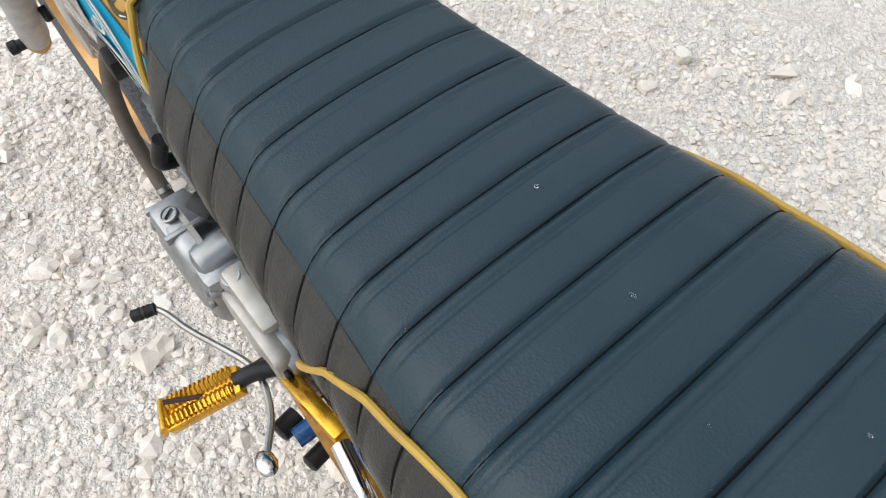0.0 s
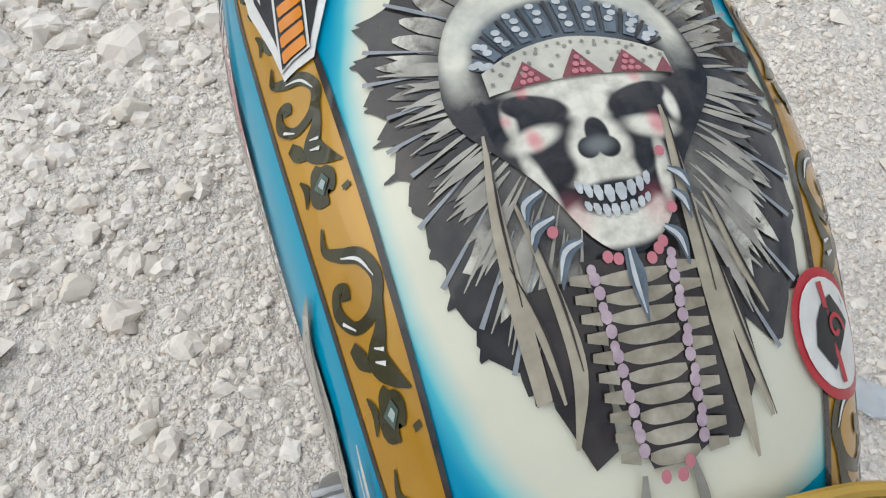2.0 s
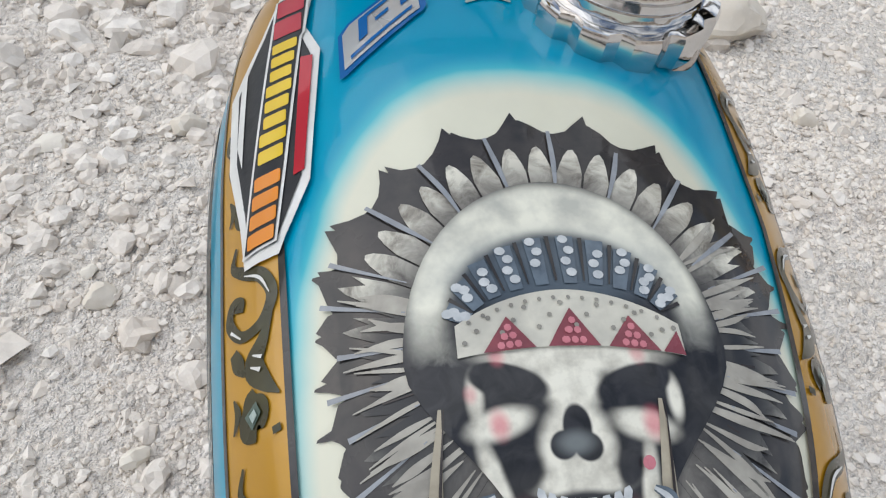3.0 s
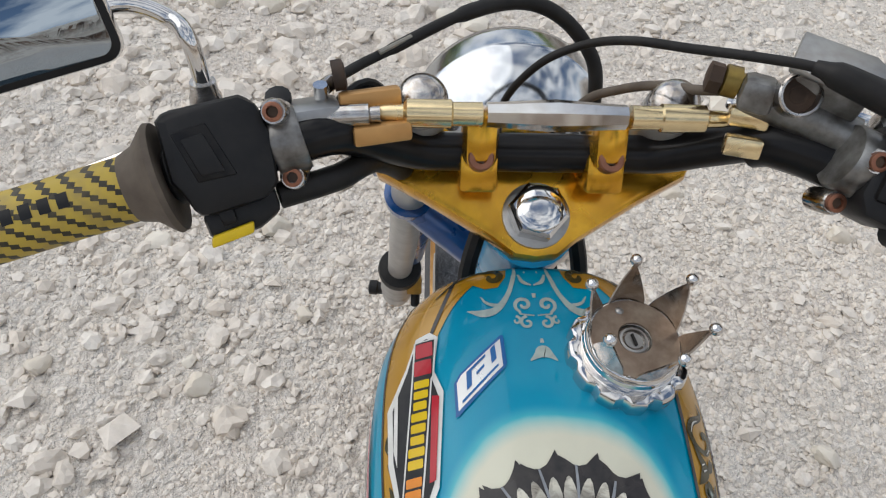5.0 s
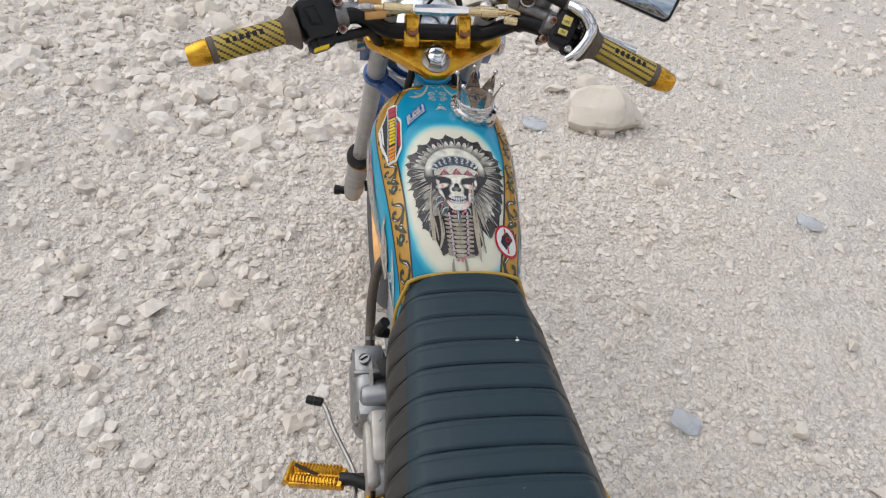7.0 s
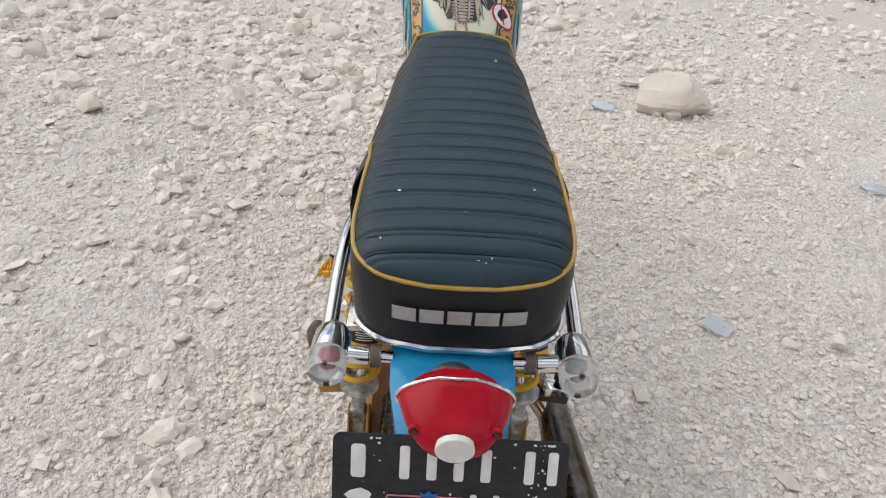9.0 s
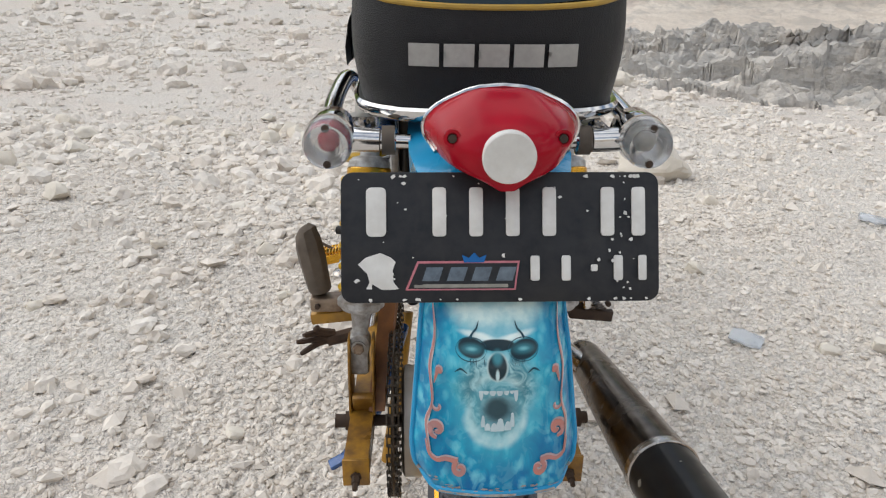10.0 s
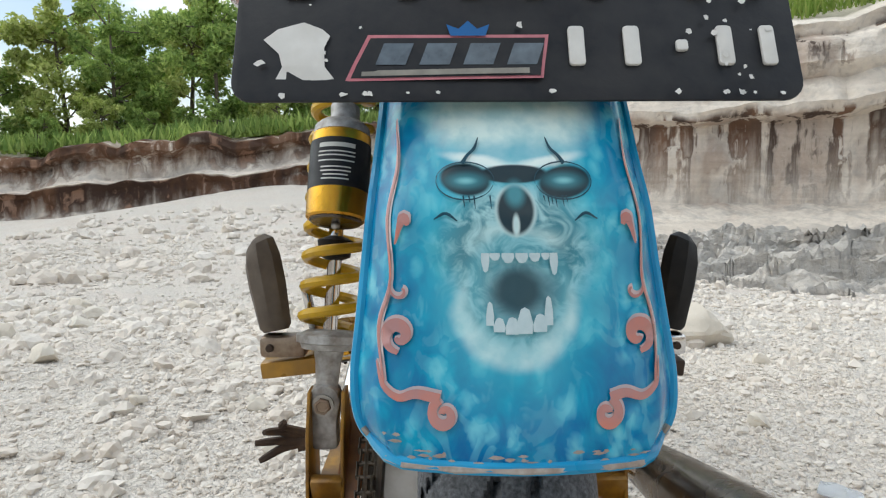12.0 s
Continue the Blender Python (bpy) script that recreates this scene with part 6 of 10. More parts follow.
NPX, NPY = 0.0645, 0.7225
part("warning_sticker", draped([disc(NPX, NPY, 0.0168, 28)], tank_top, 0.0016), STICKER_RED, tank, "round red and white no-camera warning sticker")
part("sticker_field", draped([disc(NPX, NPY, 0.0142, 26)], tank_top, 0.0019), WHITE, tank, "white sticker field")
part("sticker_symbol", draped([tilted(NPX, NPY, (0.0052, 0.0068), (-0.0052, 0.0042), [(-1.0, -0.7), (1.0, -0.7), (1.0, 0.7), (0.35, 0.7), (0.3, 1.05), (-0.3, 1.05), (-0.35, 0.7), (-1.0, 0.7)])], tank_top, 0.0022), PLATE_BLACK, tank, "black camera symbol")
part("sticker_symbol", strokes([([(NPX - 0.003, NPY + 0.0125), (NPX + 0.002, NPY - 0.0125)], [0.0022, 0.0022]), (curl(NPX + 0.0015, NPY + 0.001, 0.0042, 1, 0, 0.95), [0.0012, 0.0012])], tank_top, 0.0025), STICKER_RED, tank, "red sticker stroke")


# filler cap with a small crown
CAP = Vector((0.0470, 0.9360, 0.8785))
TILT_UP = Vector((0.03, -0.07, 1)).normalized()


def cap_ring():
    bm = bmesh.new()
    rings = []
    side = TILT_UP.orthogonal().normalized()
    over = TILT_UP.cross(side)
    for d, r, wave in ((0.002, 0.028, 0), (0.004, 0.0330, 0.6), (0.005, 0.0350, 1), (0.010, 0.0356, 1), (0.0165, 0.0356, 1), (0.0185, 0.0345, 0.9), (0.0195, 0.0300, 0.1), (0.0190, 0.026, 0)):
        ring = []
        for k in range(96):
            q = 2 * math.pi * k / 96
            rr = r - wave * 0.0026 * max(0.0, math.cos(12 * q)) ** 1.2
            ring.append(bm.verts.new(CAP + TILT_UP * d + rr * (math.cos(q) * side + math.sin(q) * over)))
        rings.append(ring)
    skin(bm, rings)
    return bm


cap = part("filler_cap", cap_ring(), CHROME, bike, "scalloped chrome filler cap topped by a small crown", 30)
part("cap_collar", lathe(CAP + TILT_UP * -0.006, TILT_UP, [(0, 0.0350), (0.006, 0.0352), (0.0085, 0.0338), (0.009, 0.028)], 40), WORN_CHROME, cap)
part("cap_drum", lathe(CAP + TILT_UP * 0.0195, TILT_UP, [(0, 0.0290), (0.0035, 0.0288), (0.0038, 0.0280), (0.0045, 0.0285), (0.0070, 0.0280), (0.0073, 0.0272), (0.0080, 0.0278), (0.0105, 0.0272), (0.0113, 0.0262), (0.0115, 0.010), (0.0085, 0.009)], 48), CHROME, cap)
part("lock_face", lathe(CAP + TILT_UP * 0.026, TILT_UP, [(0, 0.0255), (0.0055, 0.0255), (0.0058, 0.0100), (0.002, 0.0095)], 40), RUSTY_STEEL, cap, "brownish tarnished lock face")
part("lock_barrel", lathe(CAP + TILT_UP * 0.0245, TILT_UP, [(0, 0.0082), (0.0050, 0.0082), (0.0052, 0.0068), (0.0020, 0.0064), (0.0020, 0.0055), (0.0044, 0.0052)], 28), STEEL, cap)
part("key_slot", block(CAP + TILT_UP * 0.0298, (0.0016, 0.0075, 0.0015), 0.0003, (5, 0, 12)), DARK_HOLE, cap)
POINTS = (92, 36, -24, -74, -142, 152)


def crown_edge(deg):
    """Height of the crown's cut edge above the tank: six points over rounded valleys."""
    off = min(abs((deg - q + 180) % 360 - 180) for q in POINTS)
    return 0.0318 + 0.0292 * max(0.0, 1 - off / 27.0) - 0.0030 * max(0.0, 1 - ((off - 29.0) / 6.0) ** 2)


bm = bmesh.new()
rings = [[], [], [], []]
for k in range(180):
    deg = 2.0 * k + 1.0
    out = Vector((math.cos(radians(deg)), math.sin(radians(deg)), 0))
    top = crown_edge(deg)
    for ring, h, d in zip(rings, (0.0250, 0.026 + 0.5 * (top - 0.026), top, 0.0250), (0, 0, 0, -0.0012)):
        r = 0.0262 + 0.0072 * max(0.0, h - 0.034) / 0.028 + d
        ring.append(bm.verts.new(CAP + TILT_UP * h + out * r))
    if k == 0:
        inner = []
    inner.append(bm.verts.new(CAP + TILT_UP * top + out * (0.0262 + 0.0072 * max(0.0, top - 0.034) / 0.028 - 0.0012)))
skin(bm, [rings[0], rings[1], rings[2], inner, rings[3]])
part("crown", bm, WORN_CHROME, cap, "tarnished steel crown with six balled points", 25)
for q in POINTS:
    out = Vector((math.cos(radians(q)), math.sin(radians(q)), 0))
    part("crown_ball", ball(CAP + TILT_UP * 0.0625 + out * 0.0335, 0.0037), CHROME, cap)
part("crown_screw", ball(CAP + TILT_UP * 0.0325 + Vector((-0.006, 0.018, 0)), 0.0028, scale=(1, 1, 0.6)), STEEL, cap)

# ---- seat ----
SEAT_HALF = [(0.088, 0.030), (0.092, 0.058), (0.0987, 0.077), (0.108, 0.091), (0.1215, 0.101), (0.148, 0.1075), (0.22, 0.1095), (0.32, 0.107), (0.40, 0.0985), (0.45, 0.0945), (0.52, 0.088), (0.60, 0.0815), (0.645, 0.0775), (0.664, 0.0750), (0.673, 0.0715), (0.6775, 0.0655), (0.6792, 0.058)]
SEAT_Z = [(0.088, 0.797), (0.115, 0.804), (0.20, 0.806), (0.35, 0.799), (0.50, 0.797), (0.62, 0.798), (0.66, 0.799), (0.679, 0.797)]
RIBS = [0.649, 0.611, 0.574, 0.540, 0.506, 0.470, 0.435, 0.402, 0.369, 0.337, 0.304, 0.272, 0.238, 0.204, 0.170, 0.138, 0.112]
SEAT_REAR = 0.0882
SEAT_X = 0.004


def groove(y, width=0.0021):
    """Depth of the stitched seams at y: 0 on the pads, 1 in a seam."""
    near = min(abs(y - r) for r in RIBS)
    second = min(abs(y - r + 0.0080) for r in RIBS)
    return max(math.exp(-((near / width) ** 2)), (0.30 + 0.22 * float(ease(0.48, 0.34, y))) * math.exp(-((second / (width * 0.75)) ** 2)))


def seat_surface(s, y, g):
    """Height of the cover: s from -1 to 1 across, g the depth of a seam there; its long edges are rolled."""
    crown = 0.011 * (1 - abs(s) ** 2.6) - 0.011 * (max(0.0, abs(s) - 0.80) / 0.20) ** 2
    crown = crown * (0.15 + 0.85 * float(ease(0.088, 0.130, y))) - 0.004 * float(ease(0.104, 0.088, y))
    return spline(SEAT_Z, y) + crown + 0.0034 * (1 - g) * (1 - 0.5 * abs(s) ** 6)


def seat_y():
    ys = set(round(0.0885 + 0.590 * k / 70, 5) for k in range(71))
    for r in RIBS:
        ys |= {round(r + d, 5) for d in (-0.0110, -0.0094, -0.0080, -0.0066, -0.0050, -0.003, -0.0015, 0, 0.0015, 0.003, 0.006)}
    return sorted(y for y in ys if 0.0884 <= y <= 0.6787)


def seat_top():
    bm = bmesh.new()
    rings = []
    for y in seat_y():
        half, g = spline(SEAT_HALF, y), groove(y)
        ring = []
        for k in range(-20, 21):
            s = k / 20
            x = SEAT_X + half * s
            ring.append(bm.verts.new((x, y, seat_surface(s, y, g) + 0.0008 * noise.noise(Vector((x * 25, y * 25, 3))))))
        rings.append(ring)
    # the cover turns down at the rear, behind the piping
    rings.insert(0, [bm.verts.new(v.co + Vector((0, -0.0003, -0.016))) for v in rings[0]])
    for a, b in zip(rings, rings[1:]):
        for k in range(40):
            bm.faces.new((a[k], a[k + 1], b[k + 1], b[k]))
    return bm


def seat_low(y):
    """Height of the seat's lower edge."""
    return 0.714 + 0.006 * float(ease(0.12, 0.5, y)) + 0.012 * float(ease(0.5, 0.68, y))


def seat_side(part_of):
    """The quilted flanks (front) or the plain tail wrap (rear)."""
    bm = bmesh.new()
    rings = []
    if part_of == "flank":
        for side in (-1, 1):
            rings = []
            for y in [y for y in seat_y() if y > 0.30]:
                half, z, low = spline(SEAT_HALF, y), seat_surface(1.0, y, groove(y)) + 0.0004, seat_low(y)
                ring = []
                for k in range(13):
                    f = k / 12
                    yy = y - 0.014 * f * f * float(ease(0.679, 0.60, y)) - 0.018 * f * float(ease(0.60, 0.679, y))
                    g = max(groove(y, 0.003), 0.0)
                    out = half + 0.019 * math.sin(f * math.pi * 0.62) * float(ease(0.679, 0.62, y)) + 0.002 * f
                    out += 0.0035 * (1 - g) * (f > 0.02) * math.sin(math.pi * min(1, f * 1.15)) - 0.004 * math.exp(-(((f - 0.62) / 0.05) ** 2)) * 0.4
                    ring.append(bm.verts.new((SEAT_X + side * out, yy, z + (low - z) * f)))
                rings.append(ring)
            for a, b in zip(rings, rings[1:]):
                for k in range(12):
                    bm.faces.new((a[k], a[k + 1], b[k + 1], b[k]))
        return bm
    outline = [(-1, y) for y in np.linspace(0.45, 0.15, 22)] + [(-1, y) for y in np.linspace(0.145, SEAT_REAR, 20)]
    outline += [(0, s) for s in np.linspace(-0.029, 0.029, 9)]
    outline += [(1, y) for y in np.linspace(SEAT_REAR, 0.145, 20)] + [(1, y) for y in np.linspace(0.15, 0.45, 22)]
    for side, y in outline:
        x = SEAT_X + (side * spline(SEAT_HALF, y) if side else y)
        y = y if side else 0.0879
        z = spline(SEAT_Z, y) - 0.006 - 0.062 * float(ease(0.30, 0.44, y))
        low = seat_low(y)
        rear = float(ease(0.16, 0.10, y))
        ring = []
        for k in range(9):
            f = k / 8
            shrink = 1 + 0.03 * math.sin(math.pi * f) - 0.045 * f * f
            ring.append(bm.verts.new((SEAT_X + (x - SEAT_X) * shrink, y + 0.003 * rear * f - 0.002 * rear * math.sin(math.pi * f), z + (low - z) * f)))
        rings.append(ring)
    for a, b in zip(rings, rings[1:]):
        for k in range(8):
            bm.faces.new((a[k], a[k + 1], b[k + 1], b[k]))
    return bm


seat = part("seat", seat_top(), VINYL, bike, "ribbed black vinyl seat with yellow piping and dust marks", 70)
part("seat_flank", seat_side("flank"), VINYL_GROUND_TINT, seat, "quilted black vinyl side, ground reflection put into its colour as brown", 70)
part("seat_tail", seat_side("tail"), VINYL_TAIL, seat, "plain black textured vinyl tail panel", 60)
for r in RIBS:
    # sewn seams: one across the top, one down each quilted flank
    half, z = spline(SEAT_HALF, r), seat_surface(1.0, r, 1.0)
    line = [(SEAT_X + half * k / 14, r, seat_surface(k / 14, r, 1.0) + 0.0002) for k in range(-14, 15)]
    part("seam", tube(line, 0.0005, 5), SEAM, seat)
    if 0.12 < r < 0.42:
        part("seam", tube([(x, y - 0.0080, h + 0.0008) for x, y, h in line[2:-2]], 0.00035, 5), SEAM, seat)
    for side in (-1, 1):
        if r > 0.31:
            low = seat_low(r)
            line = []
            for k in range(13):
                f = k / 12
                out = half + 0.019 * math.sin(f * math.pi * 0.62) * float(ease(0.679, 0.62, r)) + 0.002 * f - 0.0016 * math.exp(-(((f - 0.62) / 0.05) ** 2))
                line.append((SEAT_X + side * (out + 0.0003), r - 0.014 * f * f * float(ease(0.679, 0.60, r)) - 0.018 * f * float(ease(0.60, 0.679, r)), z + (low - z) * f))
            part("seam", tube(line, 0.0009, 6), SEAM, seat)
pipe = []
for side, y in [(-1, y) for y in np.linspace(0.44, SEAT_REAR, 44)] + [(1, y) for y in np.linspace(SEAT_REAR, 0.44, 44)]:
    drop = float(np.interp(y, [0.30, 0.33, 0.365, 0.40, 0.445], [0.0, 0.003, 0.012, 0.030, 0.070]))
    f = max(0.0, (drop - 0.003) / (spline(SEAT_Z, y) - 0.0075 - seat_low(y)))
    out = -0.0012 + float(ease(0.30, 0.34, y)) * (0.019 * math.sin(f * math.pi * 0.62) + 0.002 * f + 0.004)
    pipe.append((SEAT_X + side * (spline(SEAT_HALF, y) + out), y - 0.014 * f * f, spline(SEAT_Z, y) - 0.0062 - drop))
part("piping", tube(glide(pipe, 2), 0.0023, 8), PIPING, seat, "yellow piping round the tail")
pipe = []
for side, f in [(-1, f) for f in np.linspace(1, 0, 12)] + [(0, s) for s in np.linspace(-1, 1, 15)] + [(1, f) for f in np.linspace(0, 1, 12)]:
    if side:
        pipe.append((SEAT_X + side * (0.0735 + 0.014 * math.sin(math.pi * f * 0.62)), 0.6735 - 0.018 * f, 0.7955 - 0.064 * f))
    else:
        pipe.append((SEAT_X + 0.0715 * f, 0.6815 - 0.0055 * abs(f) ** 6, 0.8000 + 0.0085 * (1 - abs(f) ** 2.4)))
part("piping", tube(glide(pipe, 2), 0.0026, 8), PIPING, seat, "yellow piping along the front")
bm = bmesh.new()
rings = []
for y in np.linspace(0.6755, 0.6795, 2):
    rings.append([bm.verts.new((SEAT_X + 0.070 * k / 10, y - 0.005 * abs(k / 10) ** 6 + 0.004 * (y > 0.678), 0.802 - 0.004 * abs(k / 10) ** 3)) for k in range(-10, 11)] + [bm.verts.new((SEAT_X + 0.076 * k / 10, y - 0.006, 0.735)) for k in range(10, -11, -1)])
skin(bm, rings)
part("seat_nose", bm, VINYL_GROUND_TINT, seat)
for side in (-1, 1):
    part("piping", tube(glide([(SEAT_X + side * (spline(SEAT_HALF, y) + 0.014), y, seat_low(y) - 0.002) for y in np.linspace(0.44, 0.66, 12)], 2), 0.0024, 6), PIPING, seat)
trim = [(SEAT_X + s * (spline(SEAT_HALF, y) * 0.955 + 0.001), y + 0.003 * float(ease(0.16, 0.10, y)), seat_low(y) - 0.003) for s, y in [(-1, y) for y in np.linspace(0.36, SEAT_REAR, 36)] + [(1, y) for y in np.linspace(SEAT_REAR, 0.36, 36)]]
part("seat_trim", tube(trim, 0.0050, 10, flat=1.5), CHROME, seat, "chrome trim strip under the tail")
part("seat_base", slab([(SEAT_X + s * spline(SEAT_HALF, y) * 0.92, y + 0.004) for s, y in [(-1, y) for y in np.linspace(0.64, 0.095, 20)] + [(1, y) for y in np.linspace(0.095, 0.64, 20)]], pose(0, 0, 0.714), 0.010, 0.002), PLASTIC, seat)


def on_tail(u, v, lift):
    """A place on the seat's rear panel."""
    f = (0.789 - v) / 0.075
    y = float(np.interp(abs(u), [0.0, 0.030, 0.044, 0.058, 0.068, 0.077], [0.0879, 0.0882, 0.0896, 0.0920, 0.0951, 0.0987]))
    return Vector((SEAT_X + u, y + 0.003 * f - 0.002 * math.sin(math.pi * f) - lift - 0.001, v))


logo = []
for k in range(5):
    u0 = -0.0645 + 0.0258 * k
    logo.append([(u0, 0.7490), (u0 + 0.0225, 0.7490), (u0 + 0.0225, 0.7545), (u0 + 0.0205, 0.7545), (u0 + 0.0205, 0.7600), (u0 + 0.0225, 0.7600), (u0 + 0.0225, 0.7655), (u0, 0.7655), (u0, 0.7600), (u0 + 0.002, 0.7600), (u0 + 0.002, 0.7545), (u0, 0.7545)])
part("lettering_bar", draped(logo, on_tail, 0.0022), LOGO_GREY, seat, "silver-grey lettering blocks")
bm = ball((0.050, 0.570, 0.8098), 0.0017, None, 2, (1.4, 1, 0.3))
for v in bm.verts:
    v.co += Vector((0.0011 * noise.noise(v.co * 900), 0.0011 * noise.noise(v.co * 900 + Vector((5, 0, 0))), 0))
tube([(0.0508, 0.572, 0.8106), (0.0497, 0.5745, 0.8104)], 0.0004, 6, bm=bm)
part("paint_chip", bm, WHITE, seat, "small pale scrap stuck to the cover")
part("paint_chip", ball((-0.062, 0.205, 0.8165), 0.0015, scale=(1.4, 1, 0.4)), WHITE, seat, "small white speck stuck to the cover")
rng = random.Random(9)
bm = bmesh.new()
for _ in range(24):
    u, v = rng.uniform(-0.085, 0.085), rng.choice((rng.uniform(0.09, 0.22), rng.uniform(0.16, 0.42)))
    r = rng.uniform(0.0006, 0.0013)
    z = spline(SEAT_Z, v) + 0.011 * (1 - (abs(u) / spline(SEAT_HALF, v)) ** 2.6) + 0.0042 * (1 - groove(v))
    ball((SEAT_X + u, v, z + 0.0003), r, bm, 1, (1.0, rng.uniform(0.8, 2.2), 0.3))
tagged(part("water_drops", bm, glass_material("water", (0.9, 0.92, 0.95), 0.03, 1.0), seat, "scattered water drops"), kind="stuff")

# ---- wheels ----
REAR, FRONT = Vector((0.0, 0.235, 0.318)), Vector((0.0, 1.455, 0.302))


def tyre_body(at, radius, half, rng_seed, tread):
    """A road tyre: round section with cut grooves across and along the tread."""
    bm = bmesh.new()
    rings = []
    around = 560 if tread else 72
    lines = 72 if tread else 24
    for k in range(around):
        q = 2 * math.pi * k / around
        ring = []
        for j in range(lines + 1):
            a = -1.25 + 2.5 * j / lines
            s = a / 1.25
            r = radius - half * 0.95 * (1 - math.cos(a * 1.05))
            x = half * math.sin(a * 1.12) * 1.04
            if tread:
                p = (q * 14 / (2 * math.pi) + (0.5 if s > 0 else 0.0)) % 1.0
                main = abs(abs(s) - 0.92 + 0.80 * math.sin(math.pi * min(1.0, p / 0.86)) ** 0.7) if p < 0.86 else 1.0
                branch = abs(abs(s) - 0.62 + 1.1 * (p - 0.42)) * 0.8 if 0.42 < p < 0.78 else 1.0
                hook = abs(abs(s) - 0.10 - 0.9 * (p - 0.80)) if p > 0.80 else 1.0
                r -= 0.0060 * max(math.exp(-((main / 0.040) ** 4)), math.exp(-((branch / 0.036) ** 4)), math.exp(-((hook / 0.034) ** 4)))
            ring.append(bm.verts.new((at.x + x, at.y + r * math.cos(q), at.z + r * math.sin(q))))
        ring += [bm.verts.new((at.x + s * half * 0.72, at.y + (radius - half * 1.75) * math.cos(q), at.z + (radius - half * 1.75) * math.sin(q))) for s in (1, -1)]
        rings.append(ring)
    skin(bm, rings, closed=True)
    return bm


def wheel(name, at, radius, half, tread, hub_r):
    body = part(name, tyre_body(at, radius, half, 3, tread), TYRE, bike, "worn black road tyre grey with limestone dust", 35)
    rim_r = radius - half * 1.65
    part("rim", lathe(at - Vector((half * 0.8, 0, 0)), (1, 0, 0), [(0, rim_r - 0.006), (0, rim_r + 0.006), (0.006, rim_r + 0.005), (half * 0.5, rim_r - 0.010), (half * 1.1, rim_r - 0.010), (half * 1.6 - 0.006, rim_r + 0.005), (half * 1.6, rim_r + 0.006), (half * 1.6, rim_r - 0.006), (half * 1.2, rim_r - 0.016), (half * 0.4, rim_r - 0.016), (0, rim_r - 0.006)], 72, caps=False), RIM_GOLD if not tread else GOLD, body, "gold anodised rim")
    part("hub", lathe(at - Vector((0.035, 0, 0)), (1, 0, 0), [(0, 0.012), (0, hub_r), (0.006, hub_r), (0.008, hub_r * 0.7), (0.060, hub_r * 0.7), (0.062, hub_r), (0.068, hub_r), (0.070, 0.012)], 36), DULL_ALLOY, body)
    for k in range(32):
        q = 2 * math.pi * k / 32
        s = 1 if k % 2 else -1
        t = q + (0.42 if k % 4 < 2 else -0.42)
        a = at + Vector((s * 0.030, hub_r * 0.95 * math.cos(q), hub_r * 0.95 * math.sin(q)))
        b = at + Vector((s * 0.006, (rim_r - 0.012) * math.cos(t), (rim_r - 0.012) * math.sin(t)))
        part("spoke", tube([a, b], 0.0016, 5), STEEL, body)
    return body


rear_wheel = wheel("rear_wheel", REAR, 0.303, 0.038, True, 0.055)
front_wheel = wheel("front_wheel", FRONT, 0.300, 0.043, False, 0.060)
part("brake_drum", lathe(REAR - Vector((0.072, 0, 0)), (1, 0, 0), [(0, 0.020), (0, 0.058), (0.003, 0.064), (0.020, 0.064), (0.030, 0.061), (0.036, 0.058), (0.038, 0.02)], 48), DULL_ALLOY, rear_wheel, "dull cast alloy hub drum")
part("axle", lathe(REAR - Vector((0.150, 0, 0)), (1, 0, 0), [(0, 0.008), (0.012, 0.008), (0.012, 0.011), (0.026, 0.011), (0.026, 0.0065), (0.274, 0.0065), (0.274, 0.011), (0.288, 0.011), (0.288, 0.007), (0.296, 0.007)], 12), RUST, bike)

# chain and sprocket
SPROCKET, PINION = Vector((-0.081, REAR.y, REAR.z)), Vector((-0.081, 0.655, 0.360))
bm = bmesh.new()
teeth = [(0.078 + (0.006 if k % 2 else 0.0)) for k in range(72)]
front_ring = [bm.verts.new(SPROCKET + Vector((-0.002, r * math.cos(2 * math.pi * k / 72), r * math.sin(2 * math.pi * k / 72)))) for k, r in enumerate(teeth)]
back_ring = [bm.verts.new(v.co + Vector((0.004, 0, 0))) for v in front_ring]
skin(bm, [front_ring, back_ring])
part("sprocket", bm, CHAIN, bike, "dark oily steel sprocket")
loop, big, small = [], 0.083, 0.026
lean = math.atan2(PINION.z - SPROCKET.z, PINION.y - SPROCKET.y)
spread_angle = math.acos((big - small) / (PINION - SPROCKET).length)
for k in range(40):
    q = lean + spread_angle + (2 * math.pi - 2 * spread_angle) * k / 39
    loop.append(SPROCKET + Vector((0, big * math.cos(q), big * math.sin(q))))
for k in range(12):
    q = lean - spread_angle + 2 * spread_angle * k / 11
    loop.append(PINION + Vector((0, small * math.cos(q), small * math.sin(q))))
lengths = [0.0]
for a, b in zip(loop, loop[1:] + loop[:1]):
    lengths.append(lengths[-1] + (b - a).length)
pitch = lengths[-1] / 112


def chain_at(d):
    d %= lengths[-1]
    n = next(i for i in range(len(loop)) if lengths[i + 1] >= d)
    f = (d - lengths[n]) / (lengths[n + 1] - lengths[n])
    return loop[n].lerp(loop[(n + 1) % len(loop)], f)


